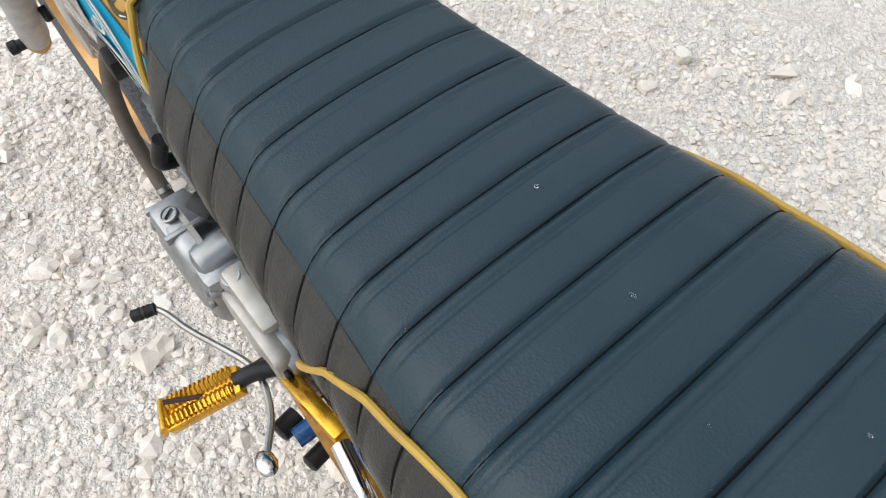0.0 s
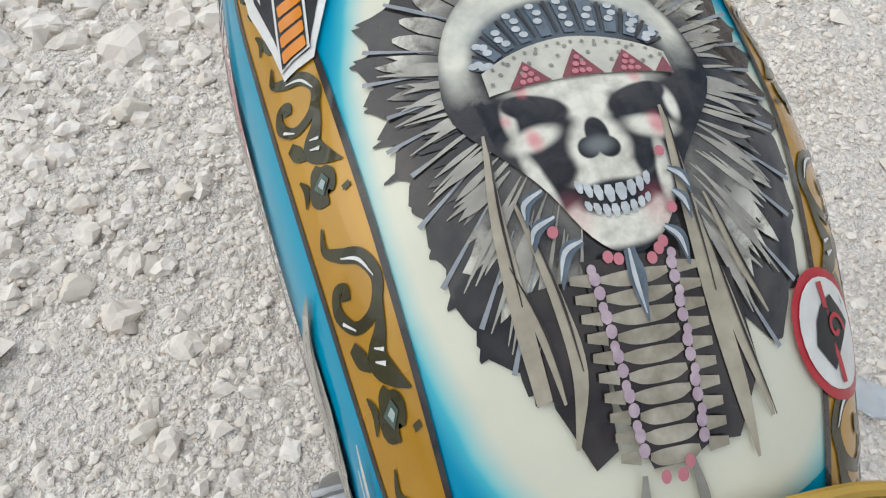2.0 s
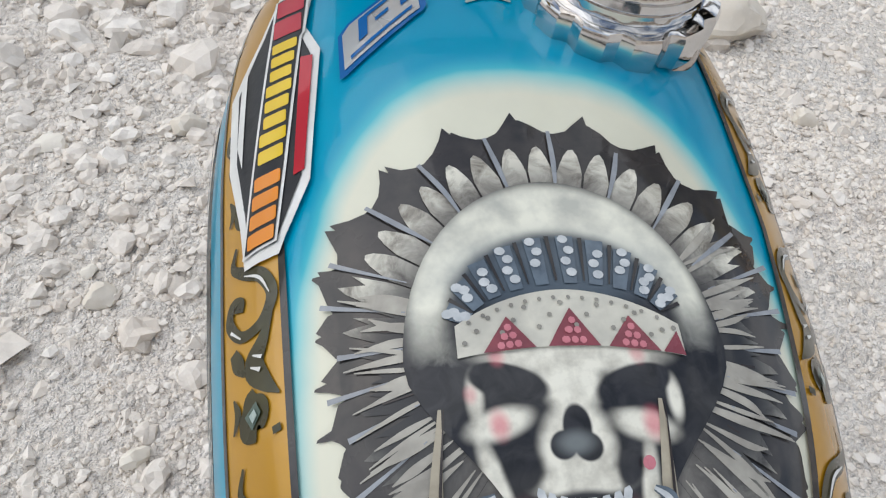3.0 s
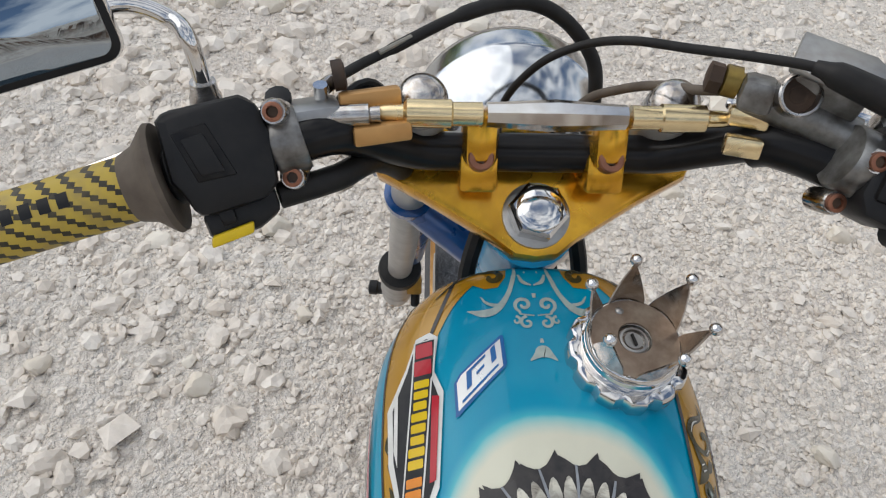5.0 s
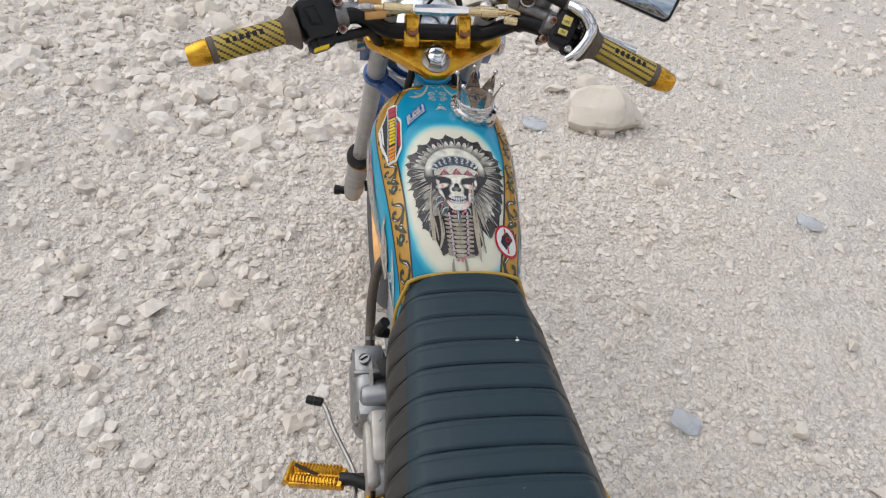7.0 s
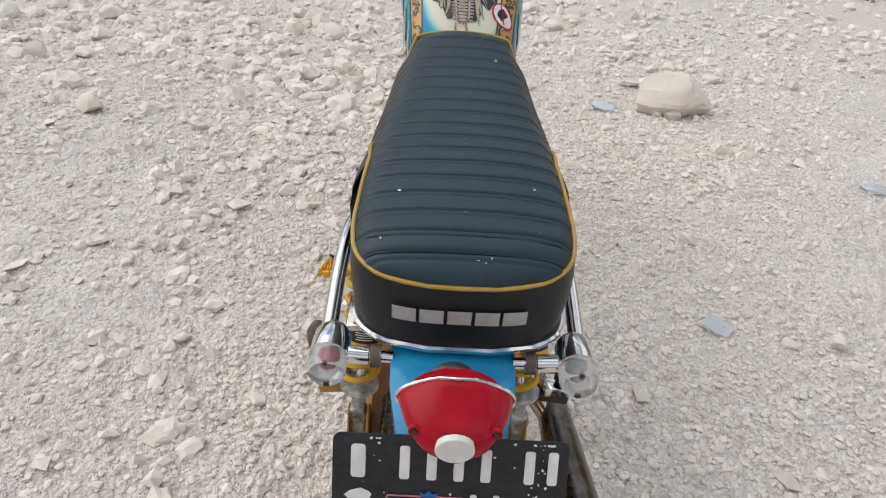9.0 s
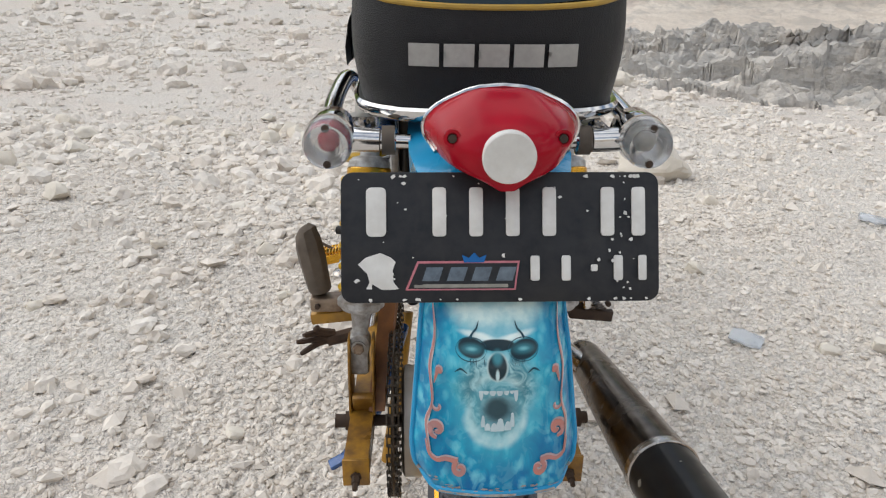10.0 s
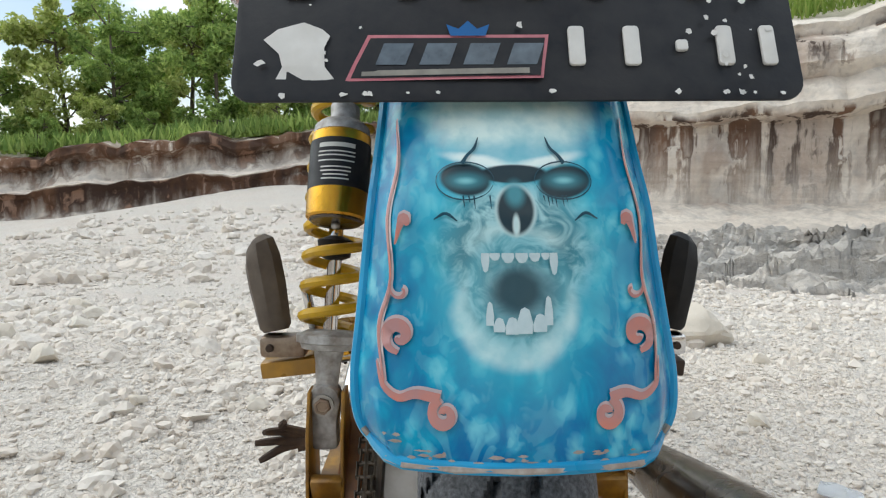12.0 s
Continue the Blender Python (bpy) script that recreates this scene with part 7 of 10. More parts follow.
chain = part("drive_chain", tube([chain_at(lengths[-1] * k / 150) for k in range(150)], 0.0022, 6, closed=True), CHAIN, bike, "oily brown roller chain")
link_mesh = None
for k in range(112):
    a, b = chain_at(pitch * k), chain_at(pitch * (k + 1))
    mid, way = (a + b) / 2, (b - a).normalized()
    wide = 0.0062 if k % 2 else 0.0044
    bm = bmesh.new()
    for s in (-1, 1):
        tube([(mid - way * pitch * 0.5) + Vector((s * wide, 0, 0)), mid + Vector((s * wide, 0, 0)), (mid + way * pitch * 0.5) + Vector((s * wide, 0, 0))], [0.0040, 0.0030, 0.0040], 6, bm=bm, flat=0.28, up=(1, 0, 0))
    tube([a - Vector((wide + 0.0012, 0, 0)), a + Vector((wide + 0.0012, 0, 0))], 0.0019, 6, bm=bm)
    part("chain_link", bm, CHAIN, chain)

# swing arm
ARM_X = 0.118


def swing_arm(side):
    line = [Vector((side * 0.120, 0.150, 0.316)), Vector((side * ARM_X, 0.235, 0.320)), Vector((side * 0.112, 0.40, 0.335)), Vector((side * 0.098, 0.63, 0.352))]
    bm = bmesh.new()
    rings = []
    for p, h, w in zip(line, (0.030, 0.030, 0.034, 0.036), (0.026, 0.026, 0.024, 0.024)):
        rings.append([bm.verts.new(p + Vector((a * w / 2, 0, b * h / 2))) for a, b in ((-1, -1), (1, -1), (1, 1), (-1, 1))])
    skin(bm, rings)
    arm = part("swing_arm", bevelled(bm, 0.003), DARK_GOLD, bike, "scuffed gold painted box-section swing arm", 30)
    part("arm_cap", block((side * 0.120, 0.1500, 0.316), (0.0285, 0.004, 0.034), 0.001), DARK_GOLD, arm)
    part("adjuster_bolt", lathe((side * 0.120, 0.150, 0.312), (0, -1, 0), [(0, 0.006), (0.004, 0.006), (0.004, 0.0045), (0.014, 0.0045), (0.014, 0.003), (0.022, 0.003)], 6), RUST, arm)
    for s in (-1, 1):
        part("shock_bracket", slab([(0.226, 0.330), (0.282, 0.330), (0.278, 0.388), (0.266, 0.420), (0.246, 0.420), (0.234, 0.390)], Matrix(((0, 0, 1, side * 0.1165 + s * 0.0135), (1, 0, 0, 0), (0, 1, 0, 0), (0, 0, 0, 1))), 0.0030, 0.0008), DARK_GOLD, arm)
    part("bracket_web", block((side * 0.1165, 0.234, 0.345), (0.025, 0.010, 0.026), 0.002, (20, 0, 0)), DARK_GOLD, arm)
    bm = bmesh.new()
    rings = []
    for p, h, w in ((Vector((side * 0.080, 0.40, 0.475)), 0.026, 0.020), (Vector((side * 0.084, 0.36, 0.450)), 0.026, 0.020), (Vector((side * 0.101, 0.235, 0.345)), 0.022, 0.018)):
        rings.append([bm.verts.new(p + Vector((u * w / 2, v * h * 0.35, v * h * 0.40))) for u, v in ((-1, -1), (1, -1), (1, 1), (-1, 1))])
    skin(bm, rings)
    part("arm_brace", bevelled(bm, 0.002), ORANGE_PAINT, arm, "orange-brown painted diagonal brace", 30)
    # the frame stands a little off the middle
    arm.location.x += -0.012 if side > 0 else 0.0
    return arm


both(swing_arm)
part("pivot_tube", lathe((-0.108, 0.632, 0.352), (1, 0, 0), [(0, 0.010), (0, 0.017), (0.216, 0.017), (0.216, 0.010)], 18), GOLD_PAINT, bike)


def shock(side):
    low, top = Vector((side * 0.121, 0.257, 0.398)), Vector((side * 0.104, 0.308, 0.690))
    way = (top - low).normalized()
    body = part("shock_absorber", lathe(low, way, [(0.014, 0.004), (0.014, 0.0086), (0.026, 0.0092), (0.042, 0.0104), (0.050, 0.0120), (0.056, 0.0135)], 22), PITTED, bike, "gas shock absorber with yellow spring and gold reservoir", 40)
    eye = [(0.0135 * math.cos(q), 0.012 + 0.0150 * math.sin(q)) for q in (math.pi * (-0.15 + 1.3 * k / 12) for k in range(13))] + [(-0.0105, -0.006), (-0.0108, -0.024), (-0.0090, -0.027), (0.0090, -0.027), (0.0108, -0.024), (0.0105, -0.006)]
    part("clevis", slab(eye, Matrix.Translation(low + Vector((0, -0.008, 0))) @ Euler((radians(90), 0, 0)).to_matrix().to_4x4(), 0.022, 0.003), PITTED, body, "worn silver lower clevis")
    part("bolt_washer", lathe(low + Vector((0, -0.009, 0.011)), (0, -1, 0), [(0, 0.0088), (0.0015, 0.0088), (0.0018, 0.006)], 20), STEEL, body)
    part("bolt", lathe(low + Vector((0, -0.010, 0.011)), (0, -1, 0), [(0, 0.0068), (0.0040, 0.0068), (0.0045, 0.0050), (0.0040, 0.0044)], 6), RUSTY_STEEL, body)
    part("spring_collar", lathe(low + way * 0.052, way, [(0, 0.016), (0.001, 0.022), (0.005, 0.0235), (0.006, 0.0265), (0.012, 0.0268), (0.014, 0.022), (0.016, 0.018)], 30), PITTED, body)
    part("spring", coil(low + way * 0.069, low + way * 0.262, 0.0228, 0.0044, 8.0), YELLOW, body, "yellow coil spring")
    part("damper_rod", lathe(low + way * 0.056, way, [(0, 0.0060), (0.10, 0.0060), (0.10, 0.010), (0.21, 0.010)], 14), CHROME, body)
    part("bump_stop", lathe(low + way * 0.125, way, [(0, 0.006), (0.003, 0.013), (0.016, 0.015), (0.02, 0.006)], 14), RUBBER, body)
    part("top_mount", lathe(low + way * 0.262, way, [(0, 0.024), (0.006, 0.025), (0.010, 0.014), (0.028, 0.013), (0.030, 0.004)], 24), DULL_ALLOY, body)
    foot = Vector((side * (0.1055 if side < 0 else 0.1155), 0.233, 0.556))
    up = Vector((-side * 0.044, 0.324, 0.945)).normalized()
    part("reservoir", lathe(foot, up, [(0, 0.004), (0.0005, 0.0212), (0.002, 0.0228), (0.066, 0.0228), (0.0675, 0.0212), (0.068, 0.004)], 32), GOLD, body, "gold anodised gas reservoir")
    part("reservoir_cap", lathe(foot + up * 0.0675, up, [(0, 0.0216), (0.006, 0.0210), (0.010, 0.0170), (0.012, 0.0100), (0.026, 0.0095), (0.027, 0.004)], 28), PITTED, body, "silver reservoir cap")
    part("reservoir_label", lathe(foot + up * 0.0215, up, [(0, 0.0229), (0.0001, 0.0231), (0.0375, 0.0231), (0.0376, 0.0229)], 32), PLATE_BLACK, body, "black label")
    part("reservoir_base", lathe(foot - up * 0.0016, up, [(0, 0.003), (0.0, 0.0185), (0.0012, 0.0200), (0.0022, 0.0200)], 28), TARNISH, body, "dark bronze reservoir end")
    rear = (Vector((0, -1, 0)) + up * up.y).normalized()
    flank_way = up.cross(rear)
    bm = bmesh.new()
    for h, w in ((0.051, 0.60), (0.047, 0.62), (0.044, 0.62), (0.040, 0.60), (0.035, 0.5), (0.032, 0.5), (0.029, 0.4), (0.026, 0.45)):
        for s in (-1,):
            rows = [[bm.verts.new(foot + up * (h + dz) + 0.0234 * (math.sin(a) * flank_way + math.cos(a) * rear)) for dz in (0, 0.0034 if h == 0.051 else 0.0011)] for a in (-w + 2 * w * k / 8 for k in range(9))]
            for a, b in zip(rows, rows[1:]):
                bm.faces.new((a[0], b[0], b[1], a[1]))
    part("lettering_bar", bm, WHITE, body, "white label lettering bars")
    part("valve", ball(foot - up * 0.003, 0.0035), STEEL, body)
    part("reservoir_bracket", block(foot + up * 0.088 + Vector((0, 0.012, 0)), (0.020, 0.030, 0.014), 0.003), DULL_ALLOY, body)
    part("bolt", lathe(foot + up * 0.088 + Vector((0, -0.003, 0)), (0, -1, 0), [(0, 0.006), (0.003, 0.006), (0.003, 0.0025), (0.001, 0.002)], 12), STEEL, body)
    body.location.x += -0.013 if side > 0 else 0.0


both(shock)

# rear fender, an airbrushed blade
FENDER_LINE = [(0.494, -0.0848), (0.505, -0.0818), (0.527, -0.0735), (0.56, -0.0615), (0.58, -0.0550), (0.604, -0.0385), (0.620, -0.0270), (0.640, -0.0060), (0.665, 0.0280), (0.685, 0.070)]
FENDER_HALF = [(0.5000, 0.0435), (0.5005, 0.0468), (0.5020, 0.0498), (0.5040, 0.0519), (0.5070, 0.0537), (0.5110, 0.0550), (0.5160, 0.0557), (0.5220, 0.0560), (0.54, 0.0545), (0.58, 0.0512), (0.62, 0.0475), (0.66, 0.0465), (0.70, 0.0465)]
FX = -0.003


def on_fender(x, z, lift=0.0):
    half = max(spline(FENDER_HALF, z), 0.050)
    s = min(1.0, abs(x - FX) / half)
    y = spline(FENDER_LINE, z) + 0.010 * s**2 + 0.014 * max(0.0, s - 0.82) / 0.18 * (s > 0.82)
    return Vector((x, y - lift, z))


bm = bmesh.new()
rings = []
for z in [0.5000, 0.5002, 0.5005, 0.5012, 0.502, 0.503, 0.504, 0.5055, 0.507, 0.509, 0.511, 0.5135, 0.516] + [0.518 + 0.166 * k / 38 for k in range(39)]:
    half = spline(FENDER_HALF, z)
    outer = [bm.verts.new(on_fender(FX + half * s, z)) for s in (-1, -0.97, -0.92, -0.87, -0.82, -0.7, -0.5, -0.25, 0, 0.25, 0.5, 0.7, 0.82, 0.87, 0.92, 0.97, 1)]
    inner = [bm.verts.new(v.co + Vector((0, 0.003, 0))) for v in outer[::-1]]
    rings.append(outer + inner)
skin(bm, rings)
fender = part("rear_fender", bm, FENDER, bike, "airbrushed blue rear fender with a chipped lower edge", 50)
outline = [(-spline(FENDER_HALF, z), z) for z in [0.5002 + 0.16 * (1 - k / 49) ** 2.2 for k in range(50)]] + [(x, 0.4998) for x in np.linspace(-0.0435, 0.0435, 17)] + [(spline(FENDER_HALF, z), z) for z in [0.5002 + 0.16 * (k / 49) ** 2.2 for k in range(50)]]
edge = [on_fender(FX + x, z) for x, z in outline]
part("fender_bead", tube(edge, 0.0022, 8), SKY_PAINT, fender, "rolled blue edge")
low_edge = [on_fender(FX + x, z, 0.0012) for x, z in outline if z < 0.506]
part("worn_edge", tube(low_edge, [0.0013 + 0.0011 * noise.noise(p * 90) for p in low_edge], 6), WORN_EDGE, fender, "worn lower edge with bare grey-brown metal")
rng = random.Random(21)
chips = []
for _ in range(30):
    x = rng.uniform(-0.050, 0.044)
    w, h = rng.uniform(0.0006, 0.0028), rng.uniform(0.0003, 0.0008)
    z = 0.5025 + (0.004 if abs(x) > 0.043 else 0.0) + rng.uniform(-0.001, 0.0022)
    chips.append([(x - w, z), (x - w * 0.3, z + h), (x + w * 0.6, z + h * 0.8), (x + w, z), (x, z - h * 0.6)])
tagged(part("paint_wear", draped(chips, on_fender, 0.0012, 0.02), WORN_EDGE, fender, "chipped bare edge"), kind="stuff")
# painted teeth, cracks and coral scrolls over the airbrushed face
fang = lambda u, z0, z1, w: [(FX + u - w, z0), (FX + u - w * 1.05, z0 + 0.4 * (z1 - z0)), (FX + u - w * 0.5, z0 + 0.92 * (z1 - z0)), (FX + u, z1), (FX + u + w * 0.6, z0 + 0.9 * (z1 - z0)), (FX + u + w, z0 + 0.4 * (z1 - z0)), (FX + u + w * 0.9, z0)]
teeth = [fang(u, 0.5655, z1 + 0.0012, 0.92 * w) for u, z1, w in ((-0.0108, 0.5580, 0.0015), (-0.0076, 0.5618, 0.0019), (-0.0032, 0.5610, 0.0023), (0.0014, 0.5610, 0.0023), (0.0058, 0.5614, 0.0020), (0.0094, 0.5620, 0.0015), (0.0122, 0.5570, 0.0015))]
teeth += [fang(u, z0, z1, w) for u, z0, z1, w in ((-0.0096, 0.5425, 0.5500, 0.0013), (-0.0066, 0.5405, 0.5450, 0.0019), (-0.0024, 0.5398, 0.5452, 0.0022), (0.0018, 0.5400, 0.5482, 0.0026), (0.0068, 0.5405, 0.5462, 0.0023), (0.0098, 0.5425, 0.5518, 0.0014))]
each("painted_tooth", teeth, on_fender, 0.0012, TOOTH, fender, "pale painted tooth")
cracks = [([(FX + s * 0.0180, 0.5955), (FX + s * 0.0160, 0.5985), (FX + s * 0.0135, 0.6010), (FX + s * 0.0120, 0.6050)], [0.0016, 0.0011, 0.0011, 0.0003]) for s in (-1, 1)]
cracks += [([(FX + s * 0.0280, 0.5765), (FX + s * 0.0240, 0.5785), (FX + s * 0.0200, 0.5760)], [0.0004, 0.0011, 0.0004]) for s in (-1, 1)]
for q0, q1, r in ((-2.9, 0.3, 0.0100), (0.2, 3.3, 0.0102)):
    for s in (-1, 1):
        cracks.append(([(FX + s * 0.0172 + s * r * math.cos(q0 + (q1 - q0) * k / 9), 0.5895 + 0.64 * r * math.sin(q0 + (q1 - q0) * k / 9)) for k in range(10)], [0.0002, 0.0005, 0.0002]))
rng = random.Random(12)
for k in range(10):
    u = rng.choice((-1, 1)) * rng.uniform(0.008, 0.020)
    cracks.append(([(FX + u, 0.5845), (FX + u + 0.0004, 0.5845 - rng.uniform(0.002, 0.005))], [0.0006, 0.0002]))
each_stroke("painted_crack", cracks, on_fender, 0.0010, DEEP, fender, "thin dark painted line")
coral = []
for s in (-1, 1):
    c = FX
    coral += [(curl(c + 0.0012 + s * 0.0262, 0.5155, 0.0044, -s, 1.2 if s > 0 else 1.9), [0.0026, 0.0036, 0.0026, 0.0020]),
              ([(c + 0.0012 + s * 0.0276, 0.5200), (c + s * 0.0340, 0.5212), (c + s * 0.0400, 0.5198), (c + s * 0.0450, 0.5232), (c + s * 0.0475, 0.5300)], [0.0034, 0.0030, 0.0024, 0.0018, 0.0006]),
              (curl(c + s * 0.0400, 0.5385, 0.0052, s, -1.5 if s > 0 else -1.6), [0.0016, 0.0044, 0.0034, 0.0014]),
              ([(c + s * 0.0448, 0.5240), (c + s * 0.0470, 0.5400), (c + s * 0.0430, 0.5560), (c + s * 0.0445, 0.5760), (c + s * 0.0412, 0.5950), (c + s * 0.0420, 0.6120)], [0.0012, 0.0020, 0.0014, 0.0018, 0.0014, 0.0004]),
              (curl(c + s * 0.0395, 0.5530, 0.0038, -s, 0.5 if s > 0 else 2.6, 0.7), [0.0006, 0.0020, 0.0012]),
              ([(c + s * 0.0370, 0.5745), (c + s * 0.0385, 0.5768), (c + s * 0.0400, 0.5740), (c + s * 0.0415, 0.5680)], [0.0014, 0.0040, 0.0020, 0.0006])]
each_stroke("painted_highlight", [([(u + 0.0004, v + 0.0006) for u, v in pts], [w * 1.15 for w in ws]) for pts, ws in coral], on_fender, 0.0009, ROSE, fender, "pale scroll outline")
each_stroke("painted_scroll", [(pts, [(0.95 if max(ws) > 0.0032 else 0.55) * w for w in ws]) for pts, ws in coral], on_fender, 0.0013, CORAL, fender, "coral red painted scroll")
# upper fender under the tail
bm = bmesh.new()
rings = []
for y, half, z in ((-0.010, 0.046, 0.676), (0.02, 0.052, 0.692), (0.06, 0.060, 0.7005), (0.11, 0.062, 0.703), (0.22, 0.060, 0.700)):
    ring = [(half * s, y, z - 0.010 * abs(s) ** 3) for s in (-1, -0.8, -0.5, 0, 0.5, 0.8, 1)]
    rings.append([bm.verts.new(p) for p in ring + [(x * 0.95, yy, zz - (0.055 if abs(x) > 0.8 * half else 0.006)) for x, yy, zz in ring[::-1]]])
skin(bm, rings)
part("tail_fender", bm, SKY_PAINT, bike, "glossy sky-blue inner tail fender", 40)
part("tail_clamp", lathe((0.0, 0.055, 0.690), (0, -0.5, 1), [(0, 0.028), (0.012, 0.026), (0.017, 0.018), (0.019, 0.004)], 26), STEEL, bike)

# tail lamp
TAIL_Y = [(0.690, -0.0255), (0.700, -0.0275), (0.715, -0.0285), (0.724, -0.0235), (0.731, -0.0145), (0.737, -0.0035), (0.7415, 0.006), (0.7475, 0.016)]
TAIL_HALF = [(0.690, 0.009), (0.695, 0.020), (0.702, 0.037), (0.710, 0.0465), (0.717, 0.0505), (0.724, 0.0505), (0.731, 0.0465), (0.737, 0.0385), (0.7415, 0.0290), (0.745, 0.0205), (0.7475, 0.010)]


def on_lamp(x, z, lift=0.0):
    half = spline(TAIL_HALF, z)
    s = min(1.0, abs(x) / half)
    bow = 0.024 + max(-0.021, -0.006 - spline(TAIL_Y, z)) * float(ease(0.698, 0.712, z))
    return Vector((0.0015 + x, spline(TAIL_Y, z) + bow * s**4.4 - lift, z))


bm = bmesh.new()
rings = []
for k in range(26):
    z = 0.6905 + 0.0565 * k / 25
    half = spline(TAIL_HALF, z)
    row = [on_lamp(half * s / 12, z) for s in range(-12, 13)]
    rings.append([bm.verts.new(p) for p in row] + [bm.verts.new((0.0015 + (p.x - 0.0015) * 0.76, 0.036, 0.714 + (p.z - 0.714) * 0.85)) for p in row[::-1]])
skin(bm, rings)
lamp = part("tail_lamp", bm, RED_LENS, bike, "wide glossy red tail lamp with a round white reflector", 50)
part("reflector", lathe((0.0015, -0.0250, 0.7135), (0, -1, -0.06), [(0, 0.0168), (0.0050, 0.0168), (0.0058, 0.0160), (0.0060, 0.002)], 36), WHITE, lamp, "round off-white reflector")
crest_z = [0.706 + 0.0405 * k / 18 for k in range(19)]
rim_line = [on_lamp(-spline(TAIL_HALF, z) - 0.0008, z, -0.002) for z in crest_z] + [on_lamp(0.0, 0.7482, -0.002)] + [on_lamp(spline(TAIL_HALF, z) + 0.0008, z, -0.002) for z in crest_z[::-1]]
part("lamp_rim", tube(rim_line, 0.0018, 8), CHROME, lamp, "thin chrome rim")
for s in (-1, 1):
    part("lamp_screw", lathe(on_lamp(s * 0.0345, 0.7225, -0.0015), (0, -1, 0.1), [(0, 0.0055), (0.004, 0.0055), (0.004, 0.0036), (0.0025, 0.003)], 14), RED_LENS, lamp)
    part("screw", lathe(on_lamp(s * 0.0345, 0.7225, 0.0015), (0, -1, 0.1), [(0, 0.0030), (0.0022, 0.0026), (0.0024, 0.0008)], 10), RUST, lamp)

# number plate, its characters drawn as plain bars
PLATE_M = Matrix.Translation((0.0, -0.0195, 0.6570)) @ Euler((radians(66), 0, 0)).to_matrix().to_4x4()


def on_plate(u, v, lift=0.0):
    return PLATE_M @ Vector((u, v, lift + 0.0012 * math.sin(u * 28 + 1) * (v < -0.03)))


plate = part("number_plate", slab(rounded(0.1045, 0.0425, 0.008), PLATE_M, 0.0016, 0.0005), PLATE_BLACK, bike, "black chipped metal number plate with raised white bars", 30)


def plate_bar(w, h, u, v, mat=WHITE, name="plate_bar"):
    part(name, slab(rounded(w / 2, h / 2, min(w, h) * 0.25, 3), PLATE_M @ Matrix.Translation((u, v, 0.0018)), 0.0018, 0.0005), mat, plate)


for u, w in ((-0.0815, 0.013), (-0.0405, 0.009), (-0.0165, 0.009), (0.0075, 0.009), (0.0315, 0.009), (0.0700, 0.009), (0.0905, 0.009)):
    plate_bar(w, 0.032, u, 0.0165)
for u, w in ((0.0220, 0.0060), (0.0425, 0.0060), (0.0610, 0.0045), (0.0770, 0.0060), (0.0930, 0.0055)):
    plate_bar(w, 0.0165 if w > 0.005 else 0.0045, u, -0.0205)
part("plate_sticker", draped([[(-0.0885, -0.0130), (-0.079, -0.0100), (-0.072, -0.013), (-0.0690, -0.016), (-0.071, -0.021), (-0.0705, -0.029), (-0.067, -0.0335), (-0.078, -0.0365), (-0.089, -0.035), (-0.086, -0.029), (-0.0875, -0.0235), (-0.0935, -0.0175)]], on_plate, 0.0009), WHITE, plate, "torn white sticker")
part("workshop_sticker", draped([[(-0.0630, -0.0345), (-0.0550, -0.0155), (0.0120, -0.0155), (0.0090, -0.0345)]], on_plate, 0.0008), PINK, plate, "small pink-edged workshop sticker")
part("sticker_field", draped([[(-0.0610, -0.0335), (-0.0540, -0.0170), (0.0105, -0.0170), (0.0080, -0.0335)]], on_plate, 0.0011), PLATE_BLACK, plate, "black sticker field")
part("sticker_bar", draped([[(-0.052 + 0.016 * k, -0.0285), (-0.049 + 0.016 * k, -0.0195), (-0.038 + 0.016 * k, -0.0195), (-0.041 + 0.016 * k, -0.0285)] for k in range(4)], on_plate, 0.0014), SLATE, plate, "dark green-grey lettering bars")
part("sticker_bar", draped([[(-0.057, -0.0328), (-0.057, -0.0305), (0.004, -0.0305), (0.004, -0.0328)]], on_plate, 0.0014), BONE_GREY, plate, "fine pale lettering bar")
part("sticker_bar", draped([[(-0.0245, -0.0165), (-0.026, -0.0115), (-0.0215, -0.0135), (-0.018, -0.010), (-0.0145, -0.0135), (-0.010, -0.0115), (-0.0115, -0.0165)]], on_plate, 0.0016), STICKER_BLUE, plate, "small blue crown shape")
rng = random.Random(8)
chips = []
for _ in range(70):
    u = rng.choice((rng.gauss(0.075, 0.010), rng.gauss(0.080, 0.006), rng.uniform(-0.1, 0.1), rng.gauss(-0.062, 0.008)))
    v = rng.choice((rng.uniform(-0.040, 0.040), rng.choice((-0.0405, 0.0395))))
    if abs(u) > 0.098:
        continue
    r = rng.uniform(0.0004, 0.0017)
    chips.append([(u + r * rng.uniform(0.4, 1.4) * math.cos(q), v + r * rng.uniform(0.4, 1.2) * math.sin(q)) for q in (0, 1.1, 2.2, 3.3, 4.4, 5.4)])
tagged(part("paint_wear", draped(chips, on_plate, 0.0021, 0.05), WHITE, plate, "white chips and scratches"), kind="stuff")


